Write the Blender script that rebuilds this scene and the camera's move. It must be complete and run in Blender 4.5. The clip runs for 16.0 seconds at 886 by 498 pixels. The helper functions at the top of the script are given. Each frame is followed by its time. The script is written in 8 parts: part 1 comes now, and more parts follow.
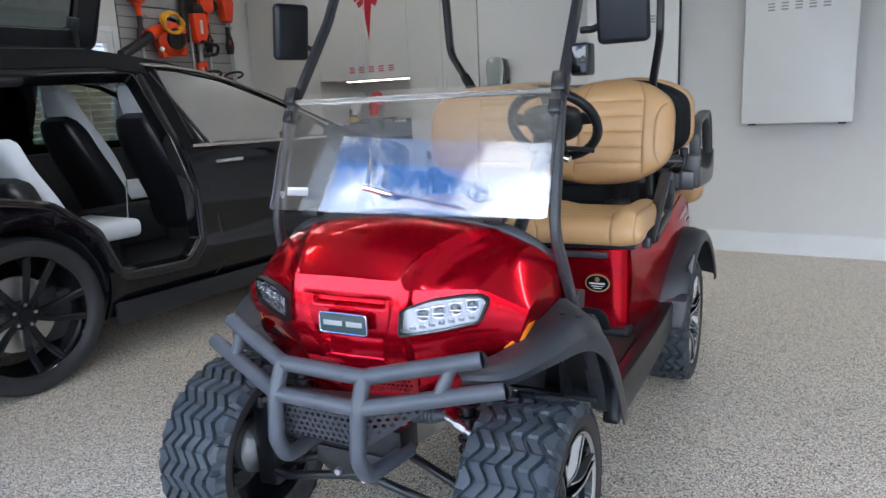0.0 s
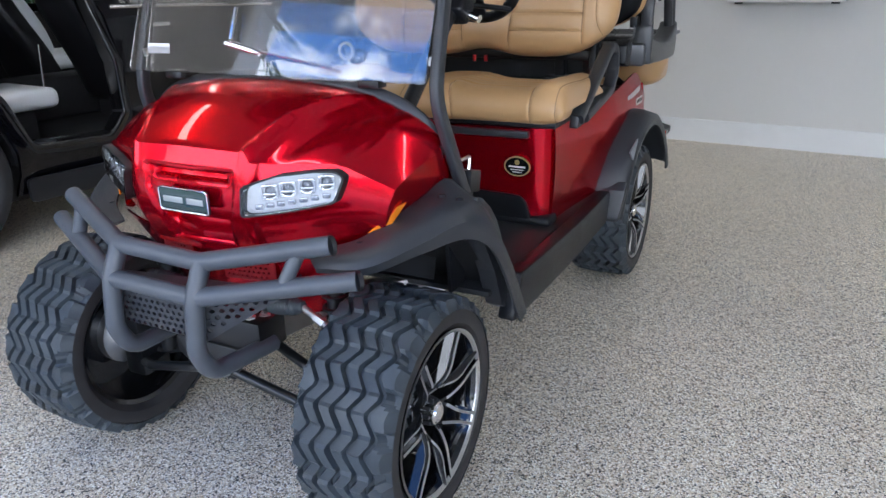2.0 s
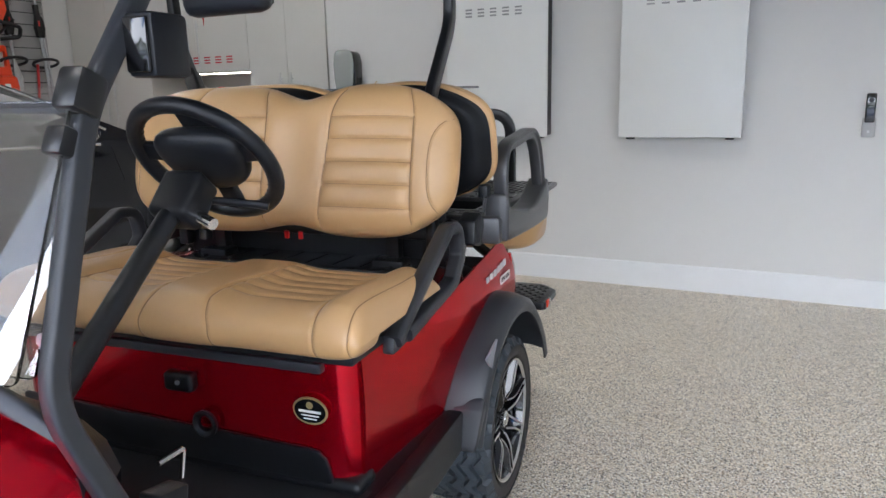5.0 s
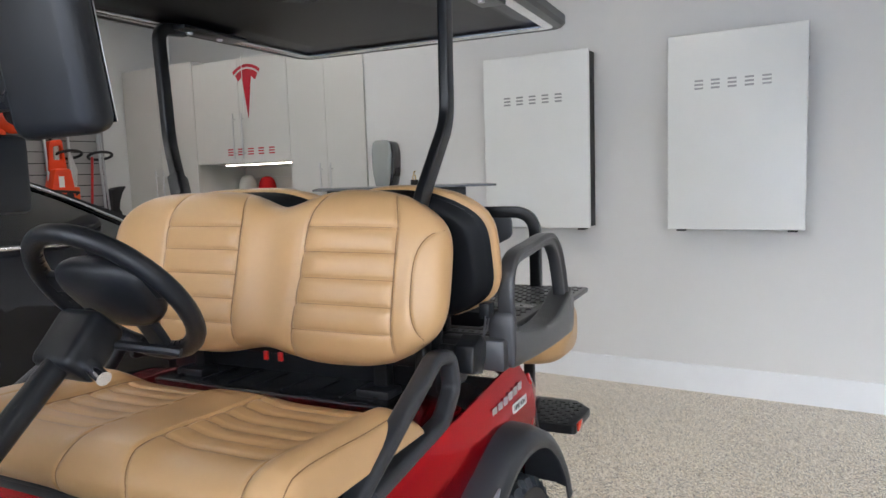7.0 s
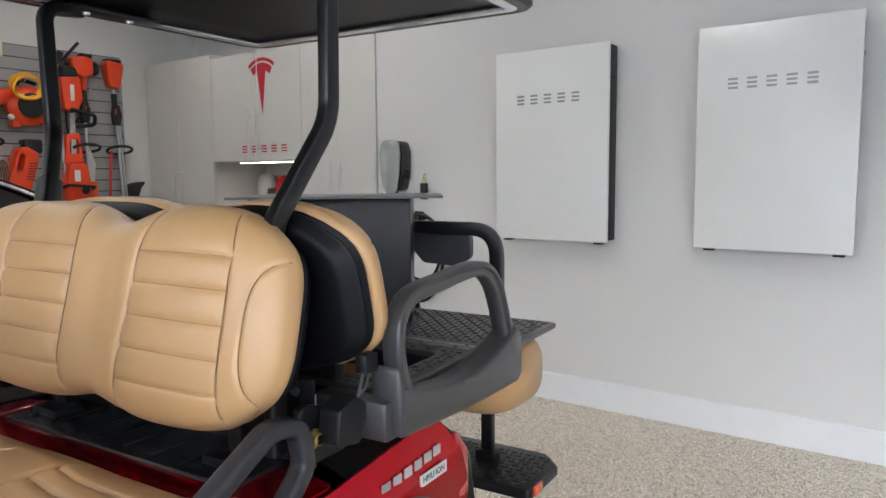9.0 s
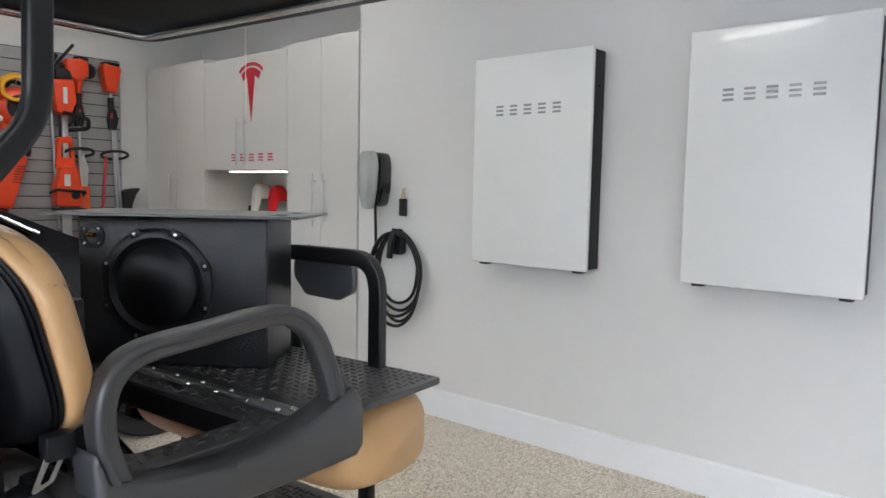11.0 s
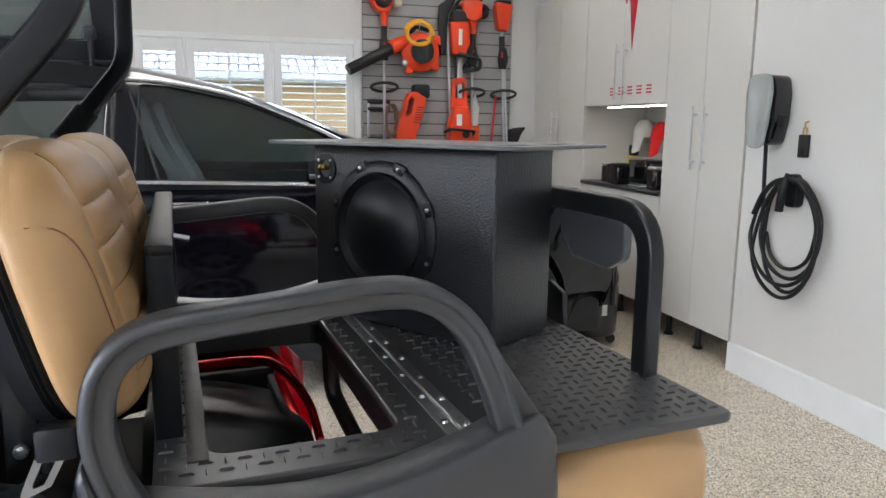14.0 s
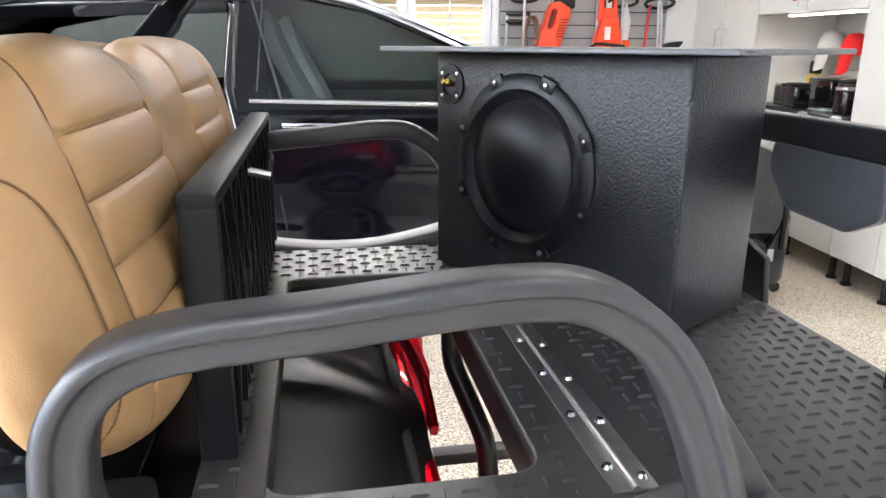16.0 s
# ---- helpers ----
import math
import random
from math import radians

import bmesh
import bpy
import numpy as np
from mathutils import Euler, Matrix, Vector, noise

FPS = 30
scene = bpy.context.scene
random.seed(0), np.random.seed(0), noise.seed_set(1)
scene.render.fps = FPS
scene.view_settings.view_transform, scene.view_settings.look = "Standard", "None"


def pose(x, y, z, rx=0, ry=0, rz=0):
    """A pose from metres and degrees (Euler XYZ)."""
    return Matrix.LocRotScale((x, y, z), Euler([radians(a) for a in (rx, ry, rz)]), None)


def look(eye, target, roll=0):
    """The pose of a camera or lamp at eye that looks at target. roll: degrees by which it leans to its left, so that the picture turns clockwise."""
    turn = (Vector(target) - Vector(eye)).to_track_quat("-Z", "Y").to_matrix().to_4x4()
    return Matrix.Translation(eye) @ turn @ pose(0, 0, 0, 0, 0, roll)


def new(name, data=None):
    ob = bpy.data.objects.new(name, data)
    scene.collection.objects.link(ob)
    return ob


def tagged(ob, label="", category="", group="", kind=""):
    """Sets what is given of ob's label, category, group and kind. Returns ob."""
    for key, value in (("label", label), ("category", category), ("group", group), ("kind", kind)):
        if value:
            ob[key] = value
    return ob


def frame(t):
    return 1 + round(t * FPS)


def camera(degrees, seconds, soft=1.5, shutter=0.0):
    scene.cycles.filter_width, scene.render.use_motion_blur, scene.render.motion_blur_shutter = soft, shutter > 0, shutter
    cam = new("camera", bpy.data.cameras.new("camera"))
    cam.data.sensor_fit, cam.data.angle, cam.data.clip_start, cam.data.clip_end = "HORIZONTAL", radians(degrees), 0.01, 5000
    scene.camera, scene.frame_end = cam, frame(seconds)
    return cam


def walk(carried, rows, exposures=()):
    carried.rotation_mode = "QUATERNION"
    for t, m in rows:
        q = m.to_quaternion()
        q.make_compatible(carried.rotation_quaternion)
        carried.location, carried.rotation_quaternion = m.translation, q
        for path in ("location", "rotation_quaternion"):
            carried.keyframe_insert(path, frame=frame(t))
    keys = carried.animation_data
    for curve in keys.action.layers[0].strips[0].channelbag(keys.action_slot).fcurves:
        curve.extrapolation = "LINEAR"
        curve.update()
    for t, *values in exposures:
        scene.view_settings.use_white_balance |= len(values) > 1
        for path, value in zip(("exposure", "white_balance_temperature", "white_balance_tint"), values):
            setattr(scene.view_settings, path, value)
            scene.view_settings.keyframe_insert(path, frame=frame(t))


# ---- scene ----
cam = camera(64.4, 16.0)
PATH = [
    (0, (0.2, 0.182, 1.335), (-0.829, 1.846, 0.921), -2.7),
    (0.5, (0.236, 0.255, 1.316), (-0.793, 1.897, 0.819), -2.5),
    (1, (0.297, 0.343, 1.297), (-0.73, 1.956, 0.712), -2.1),
    (1.5, (0.346, 0.423, 1.253), (-0.671, 2.013, 0.591), -1.6),
    (2, (0.348, 0.548, 1.226), (-0.641, 2.135, 0.515), -1.3),
    (2.5, (0.317, 0.721, 1.216), (-0.631, 2.321, 0.48), -1.2),
    (3, (0.301, 0.866, 1.217), (-0.609, 2.49, 0.488), -1.3),
    (3.5, (0.304, 1.063, 1.231), (-0.577, 2.721, 0.542), -1.4),
    (4, (0.33, 1.217, 1.287), (-0.543, 2.903, 0.66), -1.2),
    (4.5, (0.309, 1.323, 1.309), (-0.544, 3.053, 0.78), -1.2),
    (5, (0.298, 1.396, 1.354), (-0.556, 3.152, 0.922), -1.3),
    (5.2, (0.286, 1.434, 1.358), (-0.569, 3.199, 0.967), -1.9),
    (7.3, (0.349, 1.812, 1.418), (-0.705, 3.5, 1.22), -1.7),
    (7.5, (0.372, 1.86, 1.419), (-0.701, 3.536, 1.223), -1.6),
    (8, (0.387, 2.014, 1.418), (-0.724, 3.665, 1.216), -1.2),
    (8.5, (0.391, 2.176, 1.429), (-0.751, 3.805, 1.225), -0.9),
    (9, (0.441, 2.316, 1.436), (-0.736, 3.919, 1.231), -0.5),
    (9.5, (0.536, 2.487, 1.443), (-0.673, 4.067, 1.242), 0.1),
    (9.7, (0.564, 2.548, 1.442), (-0.653, 4.123, 1.245), 0.3),
    (11.8, (0.594, 3.156, 1.458), (-0.826, 4.556, 1.309), 1.6),
    (12, (0.599, 3.204, 1.45), (-0.867, 4.555, 1.293), 1.6),
    (12.5, (0.552, 3.319, 1.435), (-1.045, 4.507, 1.243), 1.5),
    (13, (0.471, 3.395, 1.428), (-1.252, 4.383, 1.192), 1.3),
    (13.5, (0.393, 3.456, 1.423), (-1.433, 4.219, 1.135), 0.9),
    (14, (0.316, 3.548, 1.413), (-1.578, 4.091, 1.069), 0.6),
    (14.5, (0.283, 3.621, 1.397), (-1.643, 3.972, 0.991), 0.4),
    (15, (0.22, 3.639, 1.378), (-1.711, 3.864, 0.908), 0.2),
    (15.5, (0.089, 3.625, 1.37), (-1.833, 3.801, 0.846), 0.1),
    (16, (-0.034, 3.606, 1.384), (-1.946, 3.777, 0.824), 0.2),
]
EXPOSURES = [(0.0, -0.24, 5900, 9), (2.5, -0.40, 5950, 10), (4.2, -0.32, 6000, 10), (5.0, -0.08, 6100, 11), (9.0, 0.10, 6250, 11), (12.0, 0.22, 6150, 10), (14.0, 0.5, 6150, 10), (14.6, 0.95, 6150, 11), (15.2, 1.22, 6150, 12), (16.0, 1.55, 6150, 12)]
walk(cam, [(t, look(eye, target, roll)) for t, eye, target, roll in PATH], EXPOSURES)

# ---- world, sun, large lights ----
world = bpy.data.worlds.new("sky_world")
scene.world = world
world.use_nodes = True
wn, wl = world.node_tree.nodes, world.node_tree.links
sky = wn.new("ShaderNodeTexSky")
sky.sky_type, sky.sun_disc = "NISHITA", False
sky.sun_elevation, sky.sun_rotation = radians(64.6), radians(-14.6)
wco = wn.new("ShaderNodeTexCoord")
wno = wn.new("ShaderNodeTexNoise")
wno.inputs["Scale"].default_value, wno.inputs["Detail"].default_value = 6.0, 8.0
wra = wn.new("ShaderNodeValToRGB")
wra.color_ramp.elements[0].position, wra.color_ramp.elements[1].position = 0.52, 0.61
wmx = wn.new("ShaderNodeMix")
wmx.data_type = "RGBA"
wmx.inputs["B"].default_value = (66.0, 68.0, 72.0, 1)
wsep = wn.new("ShaderNodeSeparateXYZ")
wlow = wn.new("ShaderNodeMath")
wlow.operation = "MULTIPLY_ADD"
wlow.inputs[1].default_value, wlow.inputs[2].default_value = -0.92, 0.475
wadd = wn.new("ShaderNodeMath")
wblu = wn.new("ShaderNodeVectorMath")
wblu.operation = "MULTIPLY"
wblu.inputs[1].default_value = (3.0, 4.4, 6.4)
wl.new(wco.outputs["Generated"], wno.inputs["Vector"])
wl.new(wco.outputs["Generated"], wsep.inputs[0])
wl.new(wsep.outputs["Z"], wlow.inputs[0])
wl.new(wno.outputs["Fac"], wadd.inputs[0])
wl.new(wlow.outputs[0], wadd.inputs[1])
wl.new(wadd.outputs[0], wra.inputs["Fac"])
wl.new(wra.outputs["Color"], wmx.inputs["Factor"])
wl.new(sky.outputs["Color"], wblu.inputs[0])
wl.new(wblu.outputs[0], wmx.inputs["A"])
wl.new(wmx.outputs["Result"], wn["Background"].inputs["Color"])
wbg = wn["Background"]
wbg.inputs["Strength"].default_value = 0.115

sun = new("sun", bpy.data.lights.new("sun", "SUN"))
sun.data.energy, sun.data.angle, sun.data.color = 5.0, radians(0.6), (1.0, 0.96, 0.9)
sun.matrix_world = look((0, 0, 10), (1.2, -4.6, 0))


DOOR_Y, DOOR_Z = 0.45, 2.38

# ---- materials ----
MATS = {}


def mat(name, color, rough=0.5, metal=0.0, var=0.06, scale=6.0, bump=0.0, bump_scale=300.0, coat=0.0, spec=0.5, fine=0.0, rough_var=0.08):
    """A plain surface with broad stains, fine grain, uneven gloss and relief, in metres."""
    if name in MATS:
        return MATS[name]
    m = bpy.data.materials.new(name)
    m.use_nodes = True
    n, k = m.node_tree.nodes, m.node_tree.links
    b = n["Principled BSDF"]
    tc = n.new("ShaderNodeTexCoord")
    n1 = n.new("ShaderNodeTexNoise")
    n1.inputs["Scale"].default_value, n1.inputs["Detail"].default_value = scale, 5
    n2 = n.new("ShaderNodeTexNoise")
    n2.inputs["Scale"].default_value, n2.inputs["Detail"].default_value = scale * 14, 3
    for q in (n1, n2):
        k.new(tc.outputs["Object"], q.inputs["Vector"])
    mix = n.new("ShaderNodeMath")
    mix.operation = "MULTIPLY_ADD"
    mix.inputs[1].default_value = fine
    k.new(n2.outputs["Fac"], mix.inputs[0])
    k.new(n1.outputs["Fac"], mix.inputs[2])
    ramp = n.new("ShaderNodeMapRange")
    ramp.inputs["From Min"].default_value, ramp.inputs["From Max"].default_value = 0.3 + 0.4 * fine, 0.7 + 0.6 * fine
    ramp.inputs["To Min"].default_value, ramp.inputs["To Max"].default_value = 1 - var, 1 + var
    k.new(mix.outputs[0], ramp.inputs["Value"])
    vm = n.new("ShaderNodeVectorMath")
    vm.operation = "SCALE"
    vm.inputs[0].default_value = color
    k.new(ramp.outputs[0], vm.inputs["Scale"])
    k.new(vm.outputs[0], b.inputs["Base Color"])
    rr = n.new("ShaderNodeMapRange")
    rr.inputs["To Min"].default_value, rr.inputs["To Max"].default_value = max(0, rough * (1 - rough_var)), min(1, rough * (1 + rough_var))
    k.new(n2.outputs["Fac"], rr.inputs["Value"])
    k.new(rr.outputs[0], b.inputs["Roughness"])
    b.inputs["Metallic"].default_value = metal
    b.inputs["Specular IOR Level"].default_value = spec
    b.inputs["Coat Weight"].default_value = coat
    b.inputs["Coat Roughness"].default_value = 0.015
    if bump:
        n3 = n.new("ShaderNodeTexNoise")
        n3.inputs["Scale"].default_value, n3.inputs["Detail"].default_value = bump_scale, 2
        k.new(tc.outputs["Object"], n3.inputs["Vector"])
        bp = n.new("ShaderNodeBump")
        bp.inputs["Strength"].default_value, bp.inputs["Distance"].default_value = bump, 0.002
        k.new(n3.outputs["Fac"], bp.inputs["Height"])
        k.new(bp.outputs[0], b.inputs["Normal"])
    MATS[name] = m
    return m


def clear(name, color, rough=0.0, ior=1.49):
    m = bpy.data.materials.new(name)
    m.use_nodes = True
    b = m.node_tree.nodes["Principled BSDF"]
    b.inputs["Base Color"].default_value = (*color, 1)
    b.inputs["Roughness"].default_value = rough
    b.inputs["Transmission Weight"].default_value = 1
    b.inputs["IOR"].default_value = ior
    MATS[name] = m
    return m


def glow(name, color, strength):
    m = bpy.data.materials.new(name)
    m.use_nodes = True
    b = m.node_tree.nodes["Principled BSDF"]
    b.inputs["Emission Color"].default_value = (*color, 1)
    b.inputs["Emission Strength"].default_value = strength
    MATS[name] = m
    return m


def flake_floor():
    """Flake-broadcast resin floor: beige-grey ground with black, white and tan chips."""
    m = bpy.data.materials.new("flake_floor")
    m.use_nodes = True
    n, k = m.node_tree.nodes, m.node_tree.links
    b = n["Principled BSDF"]
    tc = n.new("ShaderNodeTexCoord")
    vo = n.new("ShaderNodeTexVoronoi")
    vo.inputs["Scale"].default_value = 240
    vo2 = n.new("ShaderNodeTexVoronoi")
    vo2.inputs["Scale"].default_value = 560
    for q in (vo, vo2):
        k.new(tc.outputs["Object"], q.inputs["Vector"])
    sep = n.new("ShaderNodeSeparateColor")
    k.new(vo.outputs["Color"], sep.inputs[0])
    ra = n.new("ShaderNodeValToRGB")
    ra.color_ramp.interpolation = "CONSTANT"
    stops = [(0.0, (0.012, 0.012, 0.012)), (0.125, (0.66, 0.565, 0.42)), (0.36, (0.33, 0.275, 0.195)), (0.47, (0.76, 0.665, 0.51)), (0.69, (0.95, 0.89, 0.79)), (0.95, (0.36, 0.25, 0.14))]
    ra.color_ramp.elements[0].position, ra.color_ramp.elements[0].color = stops[0][0], (*stops[0][1], 1)
    ra.color_ramp.elements[1].position, ra.color_ramp.elements[1].color = stops[1][0], (*stops[1][1], 1)
    for p, c in stops[2:]:
        ra.color_ramp.elements.new(p).color = (*c, 1)
    k.new(sep.outputs[0], ra.inputs["Fac"])
    sep2 = n.new("ShaderNodeSeparateColor")
    k.new(vo2.outputs["Color"], sep2.inputs[0])
    mr = n.new("ShaderNodeMapRange")
    mr.inputs["To Min"].default_value, mr.inputs["To Max"].default_value = 0.6, 1.4
    k.new(sep2.outputs[1], mr.inputs["Value"])
    no = n.new("ShaderNodeTexNoise")
    no.inputs["Scale"].default_value, no.inputs["Detail"].default_value = 1.3, 4
    k.new(tc.outputs["Object"], no.inputs["Vector"])
    mr2 = n.new("ShaderNodeMapRange")
    mr2.inputs["To Min"].default_value, mr2.inputs["To Max"].default_value = 0.9, 1.1
    k.new(no.outputs["Fac"], mr2.inputs["Value"])
    mu = n.new("ShaderNodeMath")
    mu.operation = "MULTIPLY"
    k.new(mr.outputs[0], mu.inputs[0])
    k.new(mr2.outputs[0], mu.inputs[1])
    vm = n.new("ShaderNodeVectorMath")
    vm.operation = "SCALE"
    k.new(ra.outputs["Color"], vm.inputs[0])
    k.new(mu.outputs[0], vm.inputs["Scale"])
    k.new(vm.outputs[0], b.inputs["Base Color"])
    b.inputs["Roughness"].default_value = 0.33
    bp = n.new("ShaderNodeBump")
    bp.inputs["Strength"].default_value, bp.inputs["Distance"].default_value = 0.35, 0.0015
    k.new(vo.outputs["Distance"], bp.inputs["Height"])
    k.new(bp.outputs[0], b.inputs["Normal"])
    MATS["flake_floor"] = m
    return m


WALL = mat("white_wall_paint", (0.68, 0.675, 0.66), 0.62, var=0.02, scale=1.2, bump=0.12, bump_scale=260, fine=0.3)
CEIL = mat("white_ceiling_paint", (0.74, 0.73, 0.70), 0.7, var=0.02, scale=1.5, bump=0.2, bump_scale=120)
TRIM = mat("white_trim_gloss", (0.78, 0.79, 0.80), 0.35, var=0.02)
FLOOR = flake_floor()
CAB = mat("grey_white_melamine", (0.62, 0.61, 0.575), 0.38, var=0.02, scale=2)
STEEL = mat("brushed_steel", (0.62, 0.62, 0.62), 0.28, 1.0, var=0.05, scale=20)
CHROME = mat("polished_chrome", (0.85, 0.85, 0.86), 0.08, 1.0, var=0.02)
GLOSSWHITE = mat("gloss_white_enamel", (0.74, 0.75, 0.735), 0.30, var=0.01, coat=0.22, rough_var=0.2)
DARK = mat("black_metal_powdercoat", (0.008, 0.0084, 0.0092), 0.3, var=0.15, scale=9, bump=0.12, bump_scale=700)
PLASTIC = mat("black_textured_plastic", (0.0105, 0.0112, 0.013), 0.33, var=0.12, scale=7, bump=0.2, bump_scale=900, spec=0.33)
GREYPL = mat("charcoal_grey_plastic", (0.027, 0.029, 0.033), 0.36, var=0.08, scale=6, bump=0.2, bump_scale=900)
RUBBER = mat("tyre_rubber", (0.034, 0.043, 0.051), 0.5, var=0.2, scale=12, bump=0.3, bump_scale=500, fine=0.4)
RED = mat("candy_red_paint", (0.52, 0.0015, 0.013), 0.21, 0.8, var=0.04, scale=3, coat=0.5, spec=0.1)
RED.node_tree.nodes["Principled BSDF"].inputs["Specular Tint"].default_value = (0.6, 0.03, 0.06, 1)
RED.node_tree.nodes["Principled BSDF"].inputs["Coat IOR"].default_value = 1.42
TAN = mat("tan_vinyl", (0.56, 0.342, 0.155), 0.32, var=0.05, scale=5, bump=0.14, bump_scale=520, fine=0.2)
STITCH = mat("tan_thread", (0.36, 0.21, 0.09), 0.7, var=0.2, scale=200)
PIPING = mat("dark_brown_piping", (0.25, 0.135, 0.05), 0.5, var=0.1)
REDDECAL = mat("red_vinyl_decal", (0.50, 0.012, 0.03), 0.35, var=0.03)
ORANGE = mat("orange_tool_plastic", (0.80, 0.105, 0.012), 0.38, var=0.06, scale=8)
BLACKPAINT = mat("black_car_paint", (0.003, 0.003, 0.005), 0.07, var=0.1, spec=0.45)
LAMP = clear("clear_lens", (1, 1, 1), 0.0, 1.45)
ACRYLIC = clear("clear_acrylic", (0.985, 0.99, 0.99), 0.0, 1.75)
WINDOWGLASS = clear("window_glass", (0.98, 1.0, 0.99), 0.0, 1.45)
TINTED = clear("tinted_car_glass", (0.20, 0.235, 0.235), 0.0, 1.4)
DECKPL = mat("satin_black_deck_plastic", (0.058, 0.057, 0.057), 0.32, var=0.12, scale=7, bump=0.06, bump_scale=900, spec=0.6)
ARMPL = mat("mid_grey_moulded_plastic", (0.042, 0.042, 0.044), 0.34, var=0.07, scale=6, bump=0.12, bump_scale=900, spec=0.7)
LED = glow("led_strip", (1.0, 0.90, 0.74), 15.0)
TUBELIGHT = glow("ceiling_led_diffuser", (1.0, 0.955, 0.885), 29.0)
BAYLIGHT = glow("bay_led_diffuser", (1.0, 0.95, 0.87), 19.0)
DEEP = mat("deep_black_trim", (0.008, 0.008, 0.009), 0.55, var=0.1)
GLOSSBLACK = mat("gloss_black", (0.006, 0.006, 0.007), 0.09, var=0.1, coat=0.6)
SILVERLOGO = mat("silver_grey_lettering", (0.30, 0.31, 0.31), 0.3, 0.6, var=0.03)
WHITE = mat("white_plastic", (0.75, 0.75, 0.74), 0.4, var=0.03)
YELLOW = mat("yellow_cord", (0.75, 0.36, 0.01), 0.45, var=0.08, scale=30)
CARSEAT = mat("white_car_upholstery", (0.68, 0.70, 0.73), 0.5, var=0.03, bump=0.15, bump_scale=500)
CARBLACK = mat("black_car_carpet", (0.012, 0.012, 0.014), 0.75, var=0.2, scale=30)


# ---- mesh helpers ----
def part(name, bm, material, parent=None, label="", smooth=True, angle=40):
    """Links bm as ONE mesh object under parent."""
    me = bpy.data.meshes.new(name)
    bmesh.ops.recalc_face_normals(bm, faces=bm.faces)
    if smooth:
        lim = radians(angle)
        for f in bm.faces:
            f.smooth = True
        for e in bm.edges:
            if len(e.link_faces) == 2 and e.calc_face_angle(0) > lim:
                e.smooth = False
    bm.to_mesh(me)
    bm.free()
    me.materials.append(material)
    ob = new(name, me)
    if parent is not None:
        ob.parent = parent
    if label:
        ob["label"] = label
    return ob


def reuse(ob, parent, m=None, name=None):
    """Another object on the same mesh, under parent."""
    o = new(name or ob.name.split(".")[0], ob.data)
    o.parent = parent
    if m is not None:
        o.matrix_basis = m
    if "label" in ob:
        o["label"] = ob["label"]
    return o


def thing(name, label, category, m=None, group="", kind=""):
    e = tagged(new(name), label, category, group, kind)
    e.empty_display_size = 0.05
    if m is not None:
        e.matrix_world = m
    return e


def box(bm, x0, x1, y0, y1, z0, z1, bevel=0.0, m=None, seg=2):
    mt = Matrix.LocRotScale(((x0 + x1) / 2, (y0 + y1) / 2, (z0 + z1) / 2), None, (abs(x1 - x0), abs(y1 - y0), abs(z1 - z0)))
    r = bmesh.ops.create_cube(bm, size=1, matrix=mt)
    vs = r["verts"]
    if bevel:
        es = list({e for v in vs for e in v.link_edges})
        o = bmesh.ops.bevel(bm, geom=es, offset=bevel, segments=seg, affect="EDGES", profile=0.5)
        vs = list({v for f in o["faces"] for v in f.verts} | {v for v in vs if v.is_valid})
    if m is not None:
        bmesh.ops.transform(bm, matrix=m, verts=[v for v in vs if v.is_valid])
    return bm


def B(*a, **k):
    return box(bmesh.new(), *a, **k)


def rounded(pts, closed=True, seg=5, radius=0.05):
    """A polygon or path (2D or 3D) with its corners rounded; a point may carry its own radius as last item after the coordinates (given as a tuple (p, r))."""
    ps = [(Vector(p[0]), p[1]) if isinstance(p[0], (tuple, list, Vector)) else (Vector(p), radius) for p in pts]
    out, n = [], len(ps)
    for i, (p, r) in enumerate(ps):
        if (not closed and i in (0, n - 1)) or r <= 0:
            out.append(p)
            continue
        a, c = ps[i - 1][0], ps[(i + 1) % n][0]
        d1, d2 = (a - p), (c - p)
        l1, l2 = d1.length, d2.length
        d1.normalize(), d2.normalize()
        ang = d1.angle(d2)
        cut = min(r / max(math.tan(ang / 2), 1e-3), 0.48 * l1, 0.48 * l2)
        q0, q1 = p + d1 * cut, p + d2 * cut
        for s in range(seg + 1):
            t = s / seg
            out.append((1 - t) ** 2 * q0 + 2 * t * (1 - t) * p + t * t * q1)
    return out


def smooth_path(pts, n=8):
    """Catmull-Rom through the points."""
    ps = [Vector(p) for p in pts]
    ps = [2 * ps[0] - ps[1]] + ps + [2 * ps[-1] - ps[-2]]
    out = []
    for i in range(1, len(ps) - 2):
        a, b, c, d = ps[i - 1 : i + 3]
        for s in range(n):
            t = s / n
            out.append(0.5 * ((2 * b) + (c - a) * t + (2 * a - 5 * b + 4 * c - d) * t * t + (3 * b - a - 3 * c + d) * t**3))
    out.append(ps[-2])
    return out


